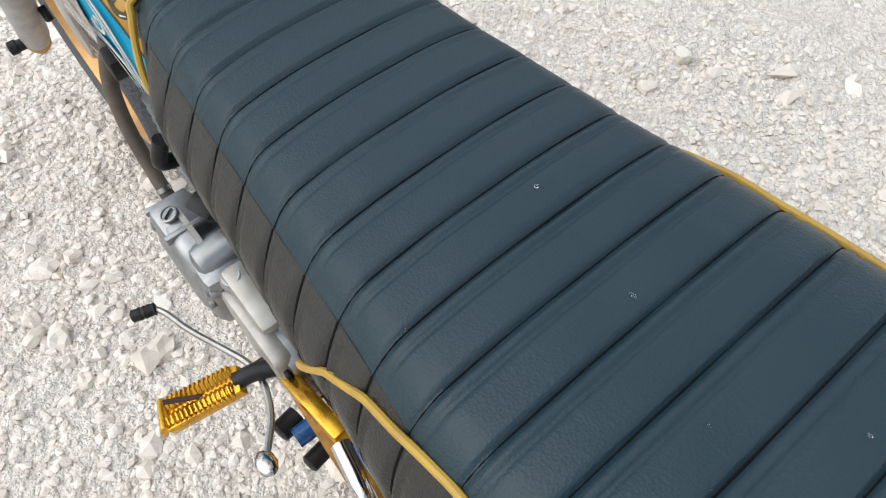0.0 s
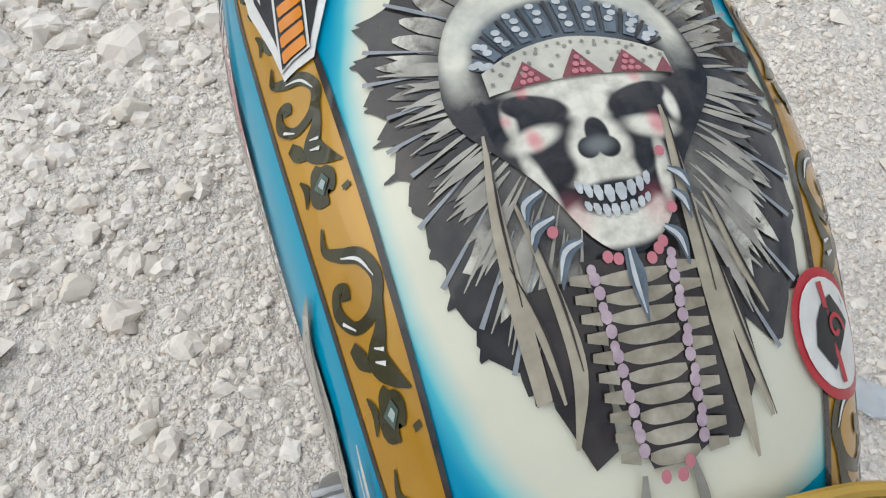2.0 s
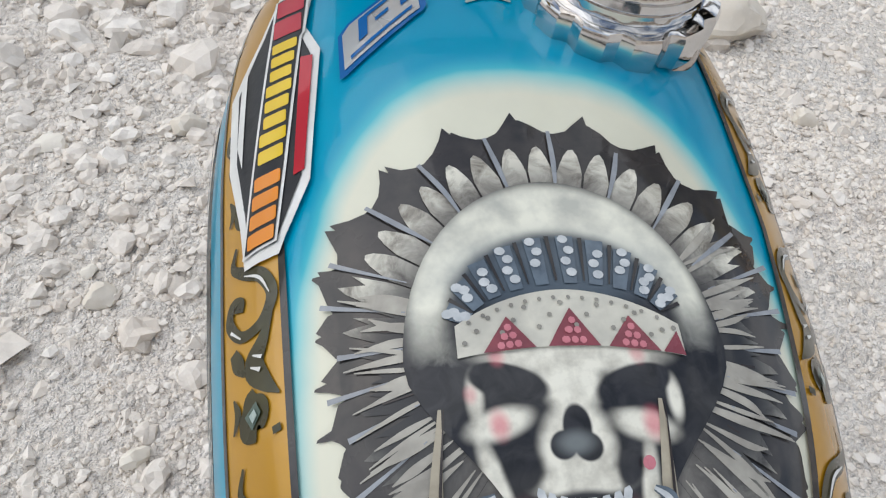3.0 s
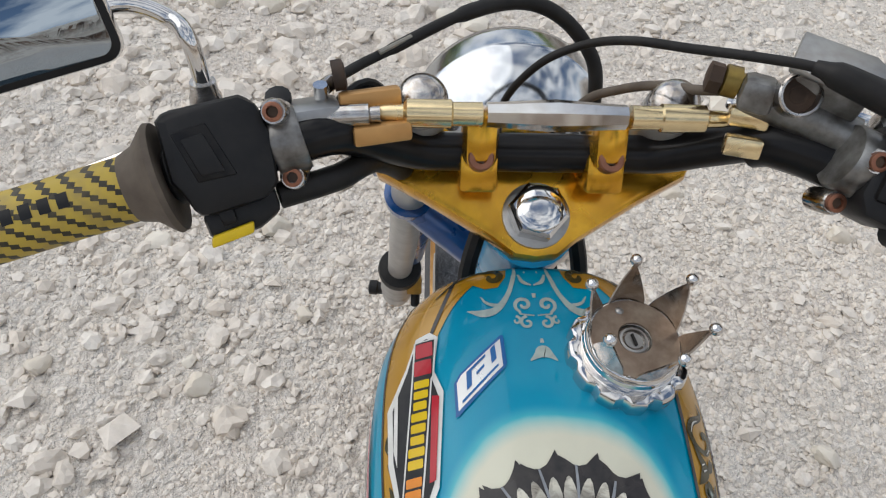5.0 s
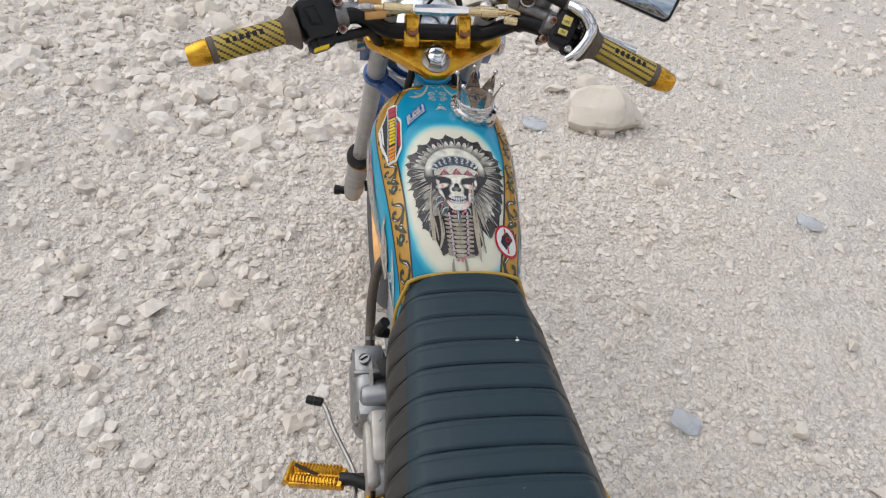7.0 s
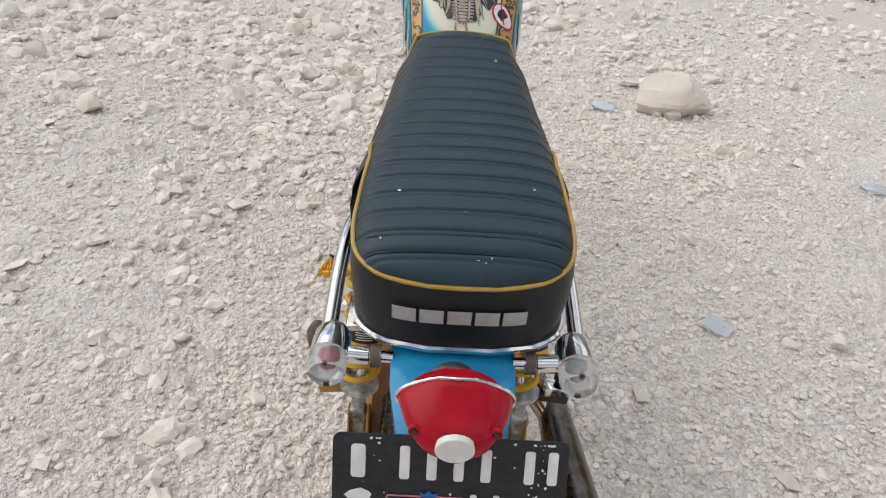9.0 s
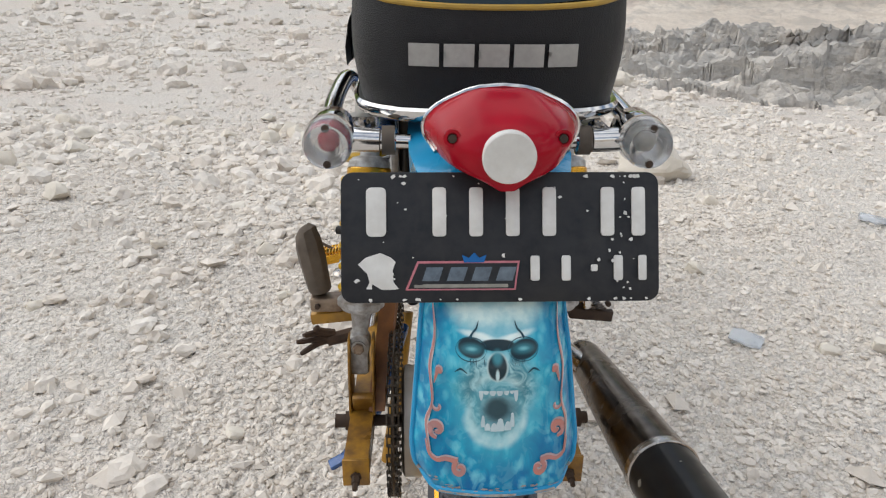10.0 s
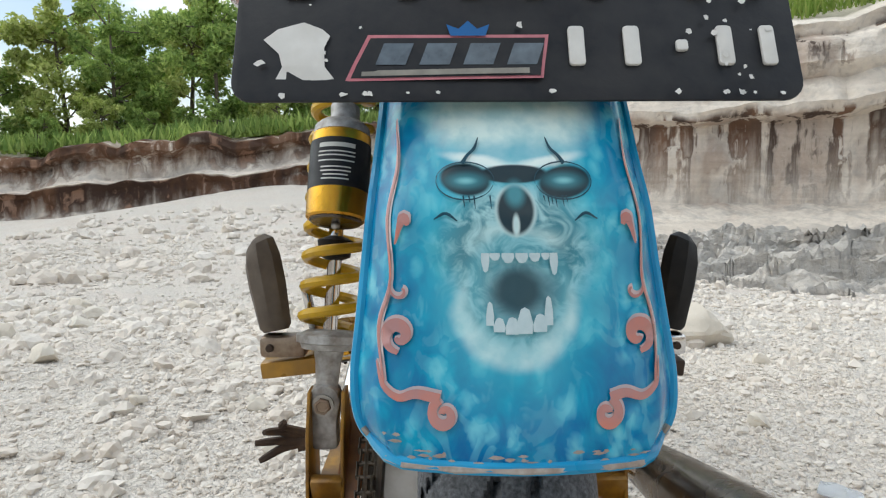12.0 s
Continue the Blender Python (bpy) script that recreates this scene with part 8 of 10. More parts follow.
# indicators and grab rail
def indicator(side):
    hub = Vector((side * 0.1215, 0.098, 0.694))
    body = part("indicator", lathe(hub, (0, -1, -0.03), [(-0.030, 0.004), (-0.028, 0.014), (-0.020, 0.0185), (0.0, 0.0195), (0.008, 0.0198), (0.009, 0.016)], 30), CHROME, bike, "chrome bullet indicator with a clear lens")
    part("lens", lathe(hub + Vector((0, -0.006, 0)), (0, -1, -0.03), [(0, 0.0185), (0.020, 0.0185), (0.026, 0.0165), (0.0275, 0.0125), (0.0265, 0.012), (0.0275, 0.009), (0.0265, 0.0085), (0.0275, 0.003)], 32), CLEAR, body, "clear ribbed plastic lens")
    part("bulb", ball(hub + Vector((0, -0.012, 0)), 0.007), RED_LENS if side < 0 else BONE_GREY, body)
    for s in (-1, 1):
        part("lens_screw", lathe(hub + Vector((0, -0.030, s * 0.0135)), (0, -1, 0), [(0, 0.003), (0.003, 0.003), (0.0035, 0.001)], 10), RUST, body)
    part("stalk", lathe(hub + Vector((-side * 0.012, -0.002, -0.002)), (-side, 0, -0.04), [(0, 0.0095), (0.026, 0.0095), (0.027, 0.008), (0.030, 0.008), (0.031, 0.0105), (0.038, 0.0105), (0.039, 0.006), (0.050, 0.006)], 18), CHROME, body)
    part("stalk_collar", lathe(hub + Vector((-side * 0.040, -0.002, -0.003)), (-side, 0, 0), [(0, 0.0115), (0.010, 0.0115)], 18), BROWN_RUBBER, body)


both(indicator)


def grab_rail(side):
    line = glide([(side * 0.1060, 0.335, 0.672), (side * 0.1200, 0.325, 0.694), (side * 0.1265, 0.300, 0.702), (side * 0.1290, 0.22, 0.699), (side * 0.1270, 0.128, 0.694)], 6)
    rail = part("grab_rail", tube(line, 0.0085, 14), CHROME, bike, "chrome tube grab rail beside the seat")
    part("rail_bracket", slab([(-0.012, -0.010), (0.018, -0.012), (0.022, 0.012), (-0.008, 0.014)], Matrix.Translation((side * 0.104, 0.336, 0.668)) @ Euler((0, radians(90), 0)).to_matrix().to_4x4(), 0.004, 0.001), STEEL, rail)
    part("rail_plate", block((side * 0.098, 0.165, 0.684), (0.030, 0.050, 0.008), 0.002), WORN_CHROME, rail, "pitted steel bracket")
    part("rail_bolt", lathe((side * 0.100, 0.150, 0.688), (0, -0.2, 1), [(0, 0.0070), (0.004, 0.0070), (0.004, 0.0035), (0.008, 0.0035)], 6), WORN_CHROME, rail)


both(grab_rail)


# passenger pegs, folded up
def passenger_peg(side):
    foot, head = Vector((side * 0.164, 0.285, 0.457)), Vector((side * 0.181, 0.300, 0.538))
    way = (head - foot).normalized()
    across = Vector((side, 0, 0)) - way * way.x * side
    across.normalize()
    bm = lathe(foot + way * 0.004, way, [(0, 0.0105), (0.004, 0.0135), (0.040, 0.0158), (0.060, 0.0155), (0.074, 0.0125), (0.080, 0.0060)], 8)
    for v in bm.verts:
        d = (v.co - foot).dot(way)
        v.co += way * (-0.35 * (v.co - foot).dot(across)) * max(0.0, d - 0.040) / 0.040
    peg = part("passenger_peg", bevelled(bm, 0.002), BROWN_RUBBER if side < 0 else RUBBER, bike, "folded passenger peg with dusty dark rubber")
    part("peg_bracket", block(foot + Vector((-side * 0.006, 0, -0.008)), (0.038, 0.022, 0.018), 0.004), RUSTY_STEEL if side < 0 else CHROME, peg)
    part("peg_arm", tube(glide([foot + Vector((-side * 0.020, 0.004, -0.008)), foot + Vector((-side * 0.045, 0.06, -0.006)), (side * 0.080, 0.40, 0.44)], 5), 0.008, 8), GOLD_PAINT, peg)
    part("peg_mount", block(foot + Vector((-side * 0.012, 0.01, -0.027)), (0.052, 0.030, 0.014), 0.002, (0, side * 6, 0)), GOLD_PAINT if side < 0 else RUST, peg)
    part("peg_clip", block(foot + Vector((-side * 0.027, 0.004, 0.022)), (0.006, 0.014, 0.040), 0.002, (0, side * 10, 0)), CHROME, peg)
    part("peg_bolt", lathe(foot + Vector((side * 0.004, -0.011, -0.008)), (0, -1, 0), [(0, 0.0035), (0.003, 0.003), (0.0032, 0.001)], 10), RUST, peg)


both(passenger_peg)

# exhaust
TIP, MIDP, BENDP = Vector((0.1955, -0.022, 0.369)), Vector((0.190, 0.170, 0.335)), Vector((0.160, 0.33, 0.318))
way = (MIDP - TIP).normalized()
silencer = part("silencer", lathe(TIP, way, [(0.012, 0.030), (0.002, 0.034), (0.0, 0.0365), (0.003, 0.0385), (0.016, 0.0385), (0.018, 0.0365), (0.020, 0.0360), (0.125, 0.0360), (0.127, 0.0375), (0.134, 0.0375), (0.136, 0.0355), (0.215, 0.0330), (0.330, 0.0285), (0.43, 0.0235), (0.45, 0.019)], 44, caps=False), BLACK_PAINT, bike, "long black and chrome silencer with a rusty bore and chipped paint", 30)
part("silencer_tip", lathe(TIP - way * 0.0006, way, [(0.010, 0.0295), (0.001, 0.0335), (-0.0006, 0.0368), (0.003, 0.0392), (0.016, 0.0392), (0.0175, 0.037)], 44, caps=False), WORN_CHROME, silencer, "bare metal tip ring")
part("silencer_band", lathe(TIP + way * 0.1255, way, [(0, 0.0366), (0.001, 0.0382), (0.010, 0.0382), (0.011, 0.0366)], 44), WORN_CHROME, silencer)
part("silencer_cone", lathe(TIP + way * 0.137, way, [(0, 0.0360), (0.080, 0.0336), (0.200, 0.0290), (0.296, 0.0242)], 44), TARNISH, silencer, "tarnished chrome front cone")
part("end_plate", lathe(TIP + way * 0.014, way, [(0, 0.0120), (0, 0.0335), (0.002, 0.0335), (0.002, 0.0125)], 36, caps=False), RUST, silencer, "rusty brown end plate")
part("bore", lathe(TIP + way * 0.012, way, [(0, 0.0134), (0.0, 0.0122), (0.03, 0.0122), (0.03, 0.001)], 24, caps=False), DARK_HOLE, silencer)
side = way.cross(Vector((0, 0, 1))).normalized()
for s in (-1, 1):
    part("end_screw", lathe(TIP + way * 0.013 + side * s * 0.0235, -way, [(0, 0.0040), (0.003, 0.0036), (0.0032, 0.001)], 10), STEEL if s < 0 else DARK_HOLE, silencer)
part("header_pipe", tube(glide([TIP + way * 0.355, (0.135, 0.45, 0.300), (0.105, 0.62, 0.255), (0.085, 0.80, 0.215), (0.070, 0.935, 0.230), (0.055, 0.985, 0.330), (0.040, 0.965, 0.470), (0.03, 0.915, 0.545)], 7), 0.0165, 16), WORN_CHROME, silencer)
rng = random.Random(4)
bm = bmesh.new()
over = side.cross(way)
for d, q, r in ((0.022, 3.55, 0.0075), (0.058, 3.35, 0.0085), (0.035, 3.1, 0.003), (0.10, 2.9, 0.004), (0.07, 1.2, 0.0015), (0.05, 0.9, 0.001), (0.09, 1.6, 0.0012)):
    ring = []
    for k in range(12):
        a = 2 * math.pi * k / 12
        rr = r * rng.uniform(0.75, 1.1)
        dd, qq = d + rr * math.cos(a), q + rr * math.sin(a) / 0.036
        ring.append(bm.verts.new(TIP + way * dd + 0.03635 * (math.cos(qq) * side + math.sin(qq) * over)))
    bm.faces.new(ring)
tagged(part("paint_wear", bm, BONE_GREY, silencer, "flaked paint showing pale primer"), kind="stuff")
# folded side stand and bent lug
stand = part("side_stand", tube(glide([(-0.075, 0.56, 0.255), (-0.100, 0.42, 0.235), (-0.128, 0.32, 0.226), (-0.150, 0.275, 0.230)], 6), [0.0085] * 12 + [0.0075] * 5 + [0.006] * 2, 10), BLUE_PAINT, bike, "folded blue side stand")
part("stand_foot", block((-0.152, 0.271, 0.230), (0.030, 0.016, 0.007), 0.002, (0, -20, 20)), BLUE_PAINT, stand)
for s in (-1, 1):
    part("centre_stand_leg", tube(glide([(s * 0.070, 0.60, 0.262), (s * 0.085, 0.555, 0.14), (s * 0.105, 0.525, 0.012)], 4), 0.011, 10), GOLD_PAINT, bike, "gold painted centre stand leg")
lug = part("brake_lug", tube(glide([(-0.130, 0.475, 0.300), (-0.165, 0.460, 0.298), (-0.185, 0.455, 0.296)], 3), 0.010, 8), RUST, bike, "bent rusty lug with prongs")
for dz, tip in ((0.014, (-0.215, 0.430, 0.318)), (0.004, (-0.226, 0.435, 0.304)), (-0.004, (-0.222, 0.435, 0.284)), (0.018, (-0.195, 0.44, 0.326))):
    part("prong", tube(glide([(-0.175, 0.458, 0.298 + dz * 0.4), (-0.198, 0.448, 0.298 + dz), tip], 4), [0.006, 0.006, 0.0058, 0.0055, 0.005, 0.0048, 0.0045, 0.0042, 0.003], 7), RUST, lug)

# ---- frame, engine and left-hand controls ----
part("backbone", tube(glide([(0, 0.97, 0.83), (0, 0.85, 0.76), (0, 0.68, 0.71), (0, 0.50, 0.685), (0, 0.16, 0.675)], 5), 0.020, 14), BLUE_PAINT, bike, "blue painted frame tube")
for s in (-1, 1):
    part("seat_rail", tube(glide([(s * 0.03, 0.70, 0.70), (s * 0.080, 0.56, 0.692), (s * 0.088, 0.34, 0.688), (s * 0.080, 0.14, 0.682)], 5), 0.011, 12), BLUE_PAINT, bike, "blue painted seat rail")
    part("down_tube", tube(glide([(s * 0.070, 0.40, 0.685), (s * 0.066, 0.53, 0.52), (s * 0.060, 0.62, 0.36), (s * 0.060, 0.66, 0.25)], 5), 0.011, 12), BLACK_PAINT, bike)
    part("side_cover", slab([(0.42, 0.62), (0.44, 0.68), (0.62, 0.69), (0.64, 0.60), (0.60, 0.54), (0.50, 0.53)], Matrix(((0, 0, s, s * 0.088), (1, 0, 0, 0), (0, 1, 0, 0), (0, 0, 0, 1))), 0.012, 0.004), ALLOY, bike, "grey side cover")
part("front_tube", tube(glide([(0, 1.0, 0.80), (0, 0.985, 0.66), (0, 0.955, 0.45), (0, 0.90, 0.27)], 5), 0.016, 12), BLUE_PAINT, bike)

engine = part("crankcase", bevelled(block((-0.005, 0.745, 0.345), (0.165, 0.255, 0.165), 0.02), 0.004), ALLOY, bike, "grey cast alloy single-cylinder engine")
part("gearbox_case", slab([(0.60, 0.300), (0.60, 0.395), (0.66, 0.425), (0.78, 0.425), (0.86, 0.40), (0.875, 0.33), (0.83, 0.275), (0.66, 0.265)], Matrix(((0, 0, -1, -0.100), (1, 0, 0, 0), (0, 1, 0, 0), (0, 0, 0, 1))), 0.045, 0.008), ALLOY, engine)
# round magneto cover with ribs
part("magneto_cover", lathe((-0.098, 0.795, 0.388), (-1, 0, 0), [(0, 0.080), (0.012, 0.080), (0.020, 0.077), (0.026, 0.069), (0.030, 0.050), (0.032, 0.046), (0.032, 0.004)], 48), ALLOY, engine, "domed cast alloy cover")
part("cover_top", block((-0.098, 0.812, 0.444), (0.056, 0.058, 0.050), 0.013, (12, 0, 0)), ALLOY, engine)
part("cover_shelf", block((-0.096, 0.752, 0.428), (0.052, 0.075, 0.040), 0.012, (4, 0, 0)), ALLOY, engine)
part("starter_bulge", lathe((-0.052, 0.752, 0.441), (-1, 0, -0.06), [(0, 0.024), (0.052, 0.0250), (0.060, 0.0225), (0.064, 0.015), (0.065, 0.004)], 30), ALLOY, engine, "rounded starter housing")
for dy, dz, tall in ((0.841, 0.455, 0.010), (0.783, 0.464, 0.012)):
    part("cover_rib", block((-0.100, dy, dz), (0.052, 0.007, tall), 0.002, (8, 0, 0)), ALLOY, engine)
for c in ((-0.120, 0.783, 0.447), (-0.122, 0.840, 0.432), (-0.118, 0.722, 0.425)):
    part("cover_boss", lathe(Vector(c) + Vector((0.012, 0, -0.004)), (-1, 0, 0.3), [(0, 0.0085), (0.014, 0.0080), (0.016, 0.0066)], 16), ALLOY, engine)
    part("case_screw", lathe(Vector(c) + Vector((-0.003, 0, 0.001)), (-1, 0, 0.3), [(0, 0.0050), (0.003, 0.0046), (0.0034, 0.002)], 6), STEEL, engine)
part("case_flange", lathe((-0.094, 0.795, 0.388), (-1, 0, 0), [(0, 0.083), (0.006, 0.083), (0.007, 0.080)], 48), DULL_ALLOY, engine)
part("cover_plug", lathe((-0.106, 0.808, 0.4695), (-0.25, 0.05, 1), [(0, 0.0105), (0.0035, 0.0105), (0.004, 0.009), (0.0025, 0.0085), (0.0025, 0.001)], 24), ALLOY, engine)
part("plug_slot", block((-0.107, 0.808, 0.4735), (0.014, 0.0022, 0.0016), 0.0004, (0, -14, 25)), DARK_HOLE, engine)
for q in (20, 95, 170, 245, 310):
    a = radians(q)
    part("case_screw", lathe((-0.121, 0.795 + 0.070 * math.cos(a), 0.388 + 0.070 * math.sin(a)), (-1, 0, 0), [(0, 0.0055), (0.005, 0.0055), (0.006, 0.003)], 10), STEEL, engine)
part("sprocket_cover", slab([(0.600, 0.335), (0.61, 0.405), (0.66, 0.425), (0.715, 0.430), (0.725, 0.37), (0.70, 0.315), (0.63, 0.310)], Matrix(((0, 0, -1, -0.112), (1, 0, 0, 0), (0, 1, 0, 0), (0, 0, 0, 1))), 0.024, 0.007), DULL_ALLOY, engine, "bright alloy sprocket cover")
part("case_bar", block((-0.086, 0.672, 0.446), (0.034, 0.085, 0.022), 0.008, (14, 0, 0)), DULL_ALLOY, engine)
part("case_lug", lathe((-0.088, 0.700, 0.440), (-0.3, 0, 1), [(0, 0.016), (0.018, 0.015), (0.022, 0.011)], 18), ALLOY, engine)
# cylinder and fins
TOPW = Vector((0, 0.16, 1)).normalized()
root = Vector((-0.002, 0.815, 0.435))
part("cylinder", lathe(root, TOPW, [(0, 0.045), (0.17, 0.042), (0.17, 0.01)], 28), ALLOY, engine)
for k in range(9):
    half_x, half_y = 0.066 - 0.0005 * k, 0.058
    m = Matrix.Translation(root + TOPW * (0.030 + 0.0135 * k)) @ TOPW.to_track_quat("Z", "Y").to_matrix().to_4x4()
    part("cooling_fin", slab(rounded(half_x, half_y, 0.014, 4), m, 0.0028, 0.0008), ALLOY, engine)
part("cylinder_head", block(root + TOPW * 0.172, (0.100, 0.095, 0.045), 0.012, (-9, 0, 0)), ALLOY, engine)
part("plug_cap", tube(glide([root + TOPW * 0.10 + Vector((-0.068, -0.020, 0)), root + TOPW * 0.11 + Vector((-0.085, -0.028, 0.004)), root + TOPW * 0.135 + Vector((-0.075, -0.04, 0.012))], 4), 0.0085, 10), PLASTIC, engine, "black rubber plug cap")
part("clip", block((-0.074, 0.772, 0.492), (0.022, 0.030, 0.028), 0.004, (20, -20, 15)), PLASTIC, engine)
part("intake_clamp", block((-0.060, 0.905, 0.600), (0.030, 0.024, 0.034), 0.004, (20, 0, 0)), PLASTIC, engine)
part("breather_hose", tube(glide([(-0.058, 0.925, 0.615), (-0.076, 0.935, 0.565), (-0.086, 0.930, 0.505), (-0.090, 0.900, 0.445), (-0.092, 0.862, 0.405)], 7), 0.0088, 12), BROWN_RUBBER, bike, "dark brown rubber hose bowed in front of the engine")
part("hose_clip", lathe((-0.091, 0.885, 0.430), (0.0, 0.7, 0.7), [(-0.003, 0.0098), (0.003, 0.0098)], 14), STEEL, bike)

# gear lever and footpegs
lever = part("gear_lever", tube(glide([(-0.183, 0.835, 0.313), (-0.172, 0.812, 0.316), (-0.160, 0.765, 0.324), (-0.140, 0.705, 0.338), (-0.128, 0.665, 0.347), (-0.128, 0.630, 0.352), (-0.142, 0.590, 0.356), (-0.165, 0.558, 0.360)], 5), 0.0042, 8), STEEL, bike, "bent steel rocker gear lever")
part("lever_rubber", lathe((-0.178, 0.829, 0.314), (-0.95, 0.30, 0.0), [(0, 0.006), (0.002, 0.0085), (0.006, 0.0078), (0.008, 0.0088), (0.012, 0.0080), (0.014, 0.0090), (0.018, 0.0080), (0.020, 0.0090), (0.024, 0.0082), (0.030, 0.0085), (0.032, 0.006)], 16), RUBBER, lever, "ribbed black rubber toe piece")
part("heel_pad", ball((-0.172, 0.548, 0.361), 0.013, scale=(0.9, 1.25, 0.35)), WORN_CHROME, lever, "dimpled steel heel pad")
part("lever_boss", lathe((-0.096, 0.655, 0.345), (-1, 0, 0), [(0, 0.009), (0.036, 0.009), (0.038, 0.006)], 14), RUST, lever)


def rider_peg(side):
    inner, outer = Vector((side * 0.146, 0.652, 0.360)), Vector((side * 0.242, 0.688, 0.325))
    way = (outer - inner).normalized()
    flat = way.cross(Vector((0, 0, 1))).normalized()
    up = flat.cross(way)
    peg = part("footpeg", bevelled(slab([(0.0, -0.017), (0.098, -0.021), (0.102, -0.017), (0.102, 0.017), (0.098, 0.021), (0.0, 0.017)], Matrix((*(Vector((way[k], flat[k], up[k], inner[k])) for k in range(3)), Vector((0, 0, 0, 1)))), 0.016, 0.002), 0.0), GOLD, bike, "gold footpeg shaped like a coil between two bars")
    for k in range(14):
        c = inner + way * (0.010 + 0.0062 * k)
        for s in (-1, 1):
            part("peg_coil", tube([c + flat * (s * 0.0175) - up * 0.004, c + flat * (s * 0.0165) + up * 0.005, c + flat * (s * 0.0095) + up * 0.0075, c + flat * (s * 0.003) + up * 0.002], 0.0020, 6), GOLD, peg)
    part("peg_end", block(outer - way * 0.004 + up * -0.004, (0.010, 0.040, 0.024), 0.003, (0, side * 20, math.degrees(math.atan2(way.y, way.x)))), GOLD, peg)
    part("peg_slot", block(inner + way * 0.050 + up * 0.0005, (0.080, 0.006, 0.003), 0.001, (0, side * 20, math.degrees(math.atan2(way.y, way.x)))), RUST, peg)
    part("peg_joint", tube(glide([inner + way * 0.006 - up * 0.006, inner - way * 0.020 - up * 0.007, (side * 0.095, 0.628, 0.360)], 4), 0.011, 10), PLASTIC, peg, "black peg mount")
    part("peg_plate", slab([(0.595, 0.330), (0.60, 0.39), (0.65, 0.395), (0.665, 0.345), (0.64, 0.315)], Matrix(((0, 0, side, side * 0.106), (1, 0, 0, 0), (0, 1, 0, 0), (0, 0, 0, 1))), 0.006, 0.001), BLACK_PAINT, peg)


both(rider_peg)
part("gold_bracket", bevelled(block((-0.100, 0.560, 0.372), (0.020, 0.110, 0.030), 0.004, (-12, 0, 4)), 0.0), GOLD, bike, "gold anodised bracket")
for at, r in (((-0.118, 0.585, 0.330), 0.013), ((-0.112, 0.540, 0.315), 0.011)):
    part("bracket_bush", lathe(at, (-1, -0.2, 0.1), [(0, r * 0.6), (0, r), (0.026, r), (0.028, r * 0.7)], 14), PLASTIC, bike)
part("blue_bush", lathe((-0.112, 0.560, 0.338), (-1, 0, 0), [(0, 0.006), (0, 0.012), (0.022, 0.012), (0.022, 0.006)], 14), BLUE_PAINT, bike, "blue bushing")
part("rail_strut", tube(glide([(-0.104, 0.50, 0.40), (-0.112, 0.455, 0.395), (-0.118, 0.42, 0.37), (-0.122, 0.40, 0.34)], 5), 0.0105, 12), CHROME, bike, "bent chrome tube beside the chain")
part("rail_strut", tube(glide([(0.104, 0.50, 0.40), (0.118, 0.42, 0.37), (0.122, 0.40, 0.34)], 5), 0.0105, 12), CHROME, bike)
part("chain_guard", slab([(0.34, 0.445), (0.52, 0.440), (0.60, 0.425), (0.60, 0.405), (0.52, 0.418), (0.34, 0.425)], Matrix(((0, 0, -1, -0.086), (1, 0, 0, 0), (0, 1, 0, 0), (0, 0, 0, 1))), 0.014, 0.002), RUST, bike)
part("battery_box", block((0.0, 0.53, 0.60), (0.12, 0.15, 0.14), 0.01), PLASTIC, bike)
part("carburettor", lathe((0.0, 0.66, 0.535), (0, 1, 0), [(0, 0.020), (0.03, 0.026), (0.07, 0.022), (0.10, 0.020)], 18), ALLOY, bike)

# ---- front end ----
UP = Vector((0, -0.475, 0.880)).normalized()
STEM = Vector((0.0, 1.021, 0.918))
part("steering_head", lathe(STEM - UP * 0.012, -UP, [(0, 0.026), (0.004, 0.030), (0.016, 0.030), (0.018, 0.025), (0.150, 0.025), (0.152, 0.029), (0.17, 0.029)], 26), SKY_PAINT, bike, "sky-blue steering head")
YOKE = Matrix.Translation(STEM) @ Euler((math.atan2(0.475, 0.880), 0, 0)).to_matrix().to_4x4()
yoke_outline = [(0.0, -0.027), (0.014, -0.025), (0.028, -0.014), (0.070, 0.012), (0.100, 0.028), (0.107, 0.042), (0.104, 0.062), (0.090, 0.072), (0.066, 0.068), (0.045, 0.052), (0.0, 0.050)]
yoke = part("top_yoke", slab(yoke_outline + [(-x, y) for x, y in yoke_outline[-2:0:-1]], YOKE, 0.020, 0.005), GOLD, bike, "gold anodised triangular top yoke")
part("stem_washer", lathe(STEM + UP * 0.000, UP, [(0, 0.0215), (0.003, 0.0215), (0.004, 0.019), (0.004, 0.016)], 32), STEEL, yoke)
part("stem_nut", lathe(STEM + UP * 0.004, UP, [(0, 0.0190), (0.010, 0.0190), (0.012, 0.0165)], 6), CHROME, yoke, "large chrome stem nut")
part("stem_cap", lathe(STEM + UP * 0.014, UP, [(0, 0.0150), (0.004, 0.0148), (0.006, 0.012), (0.0065, 0.004)], 28), CHROME, yoke)


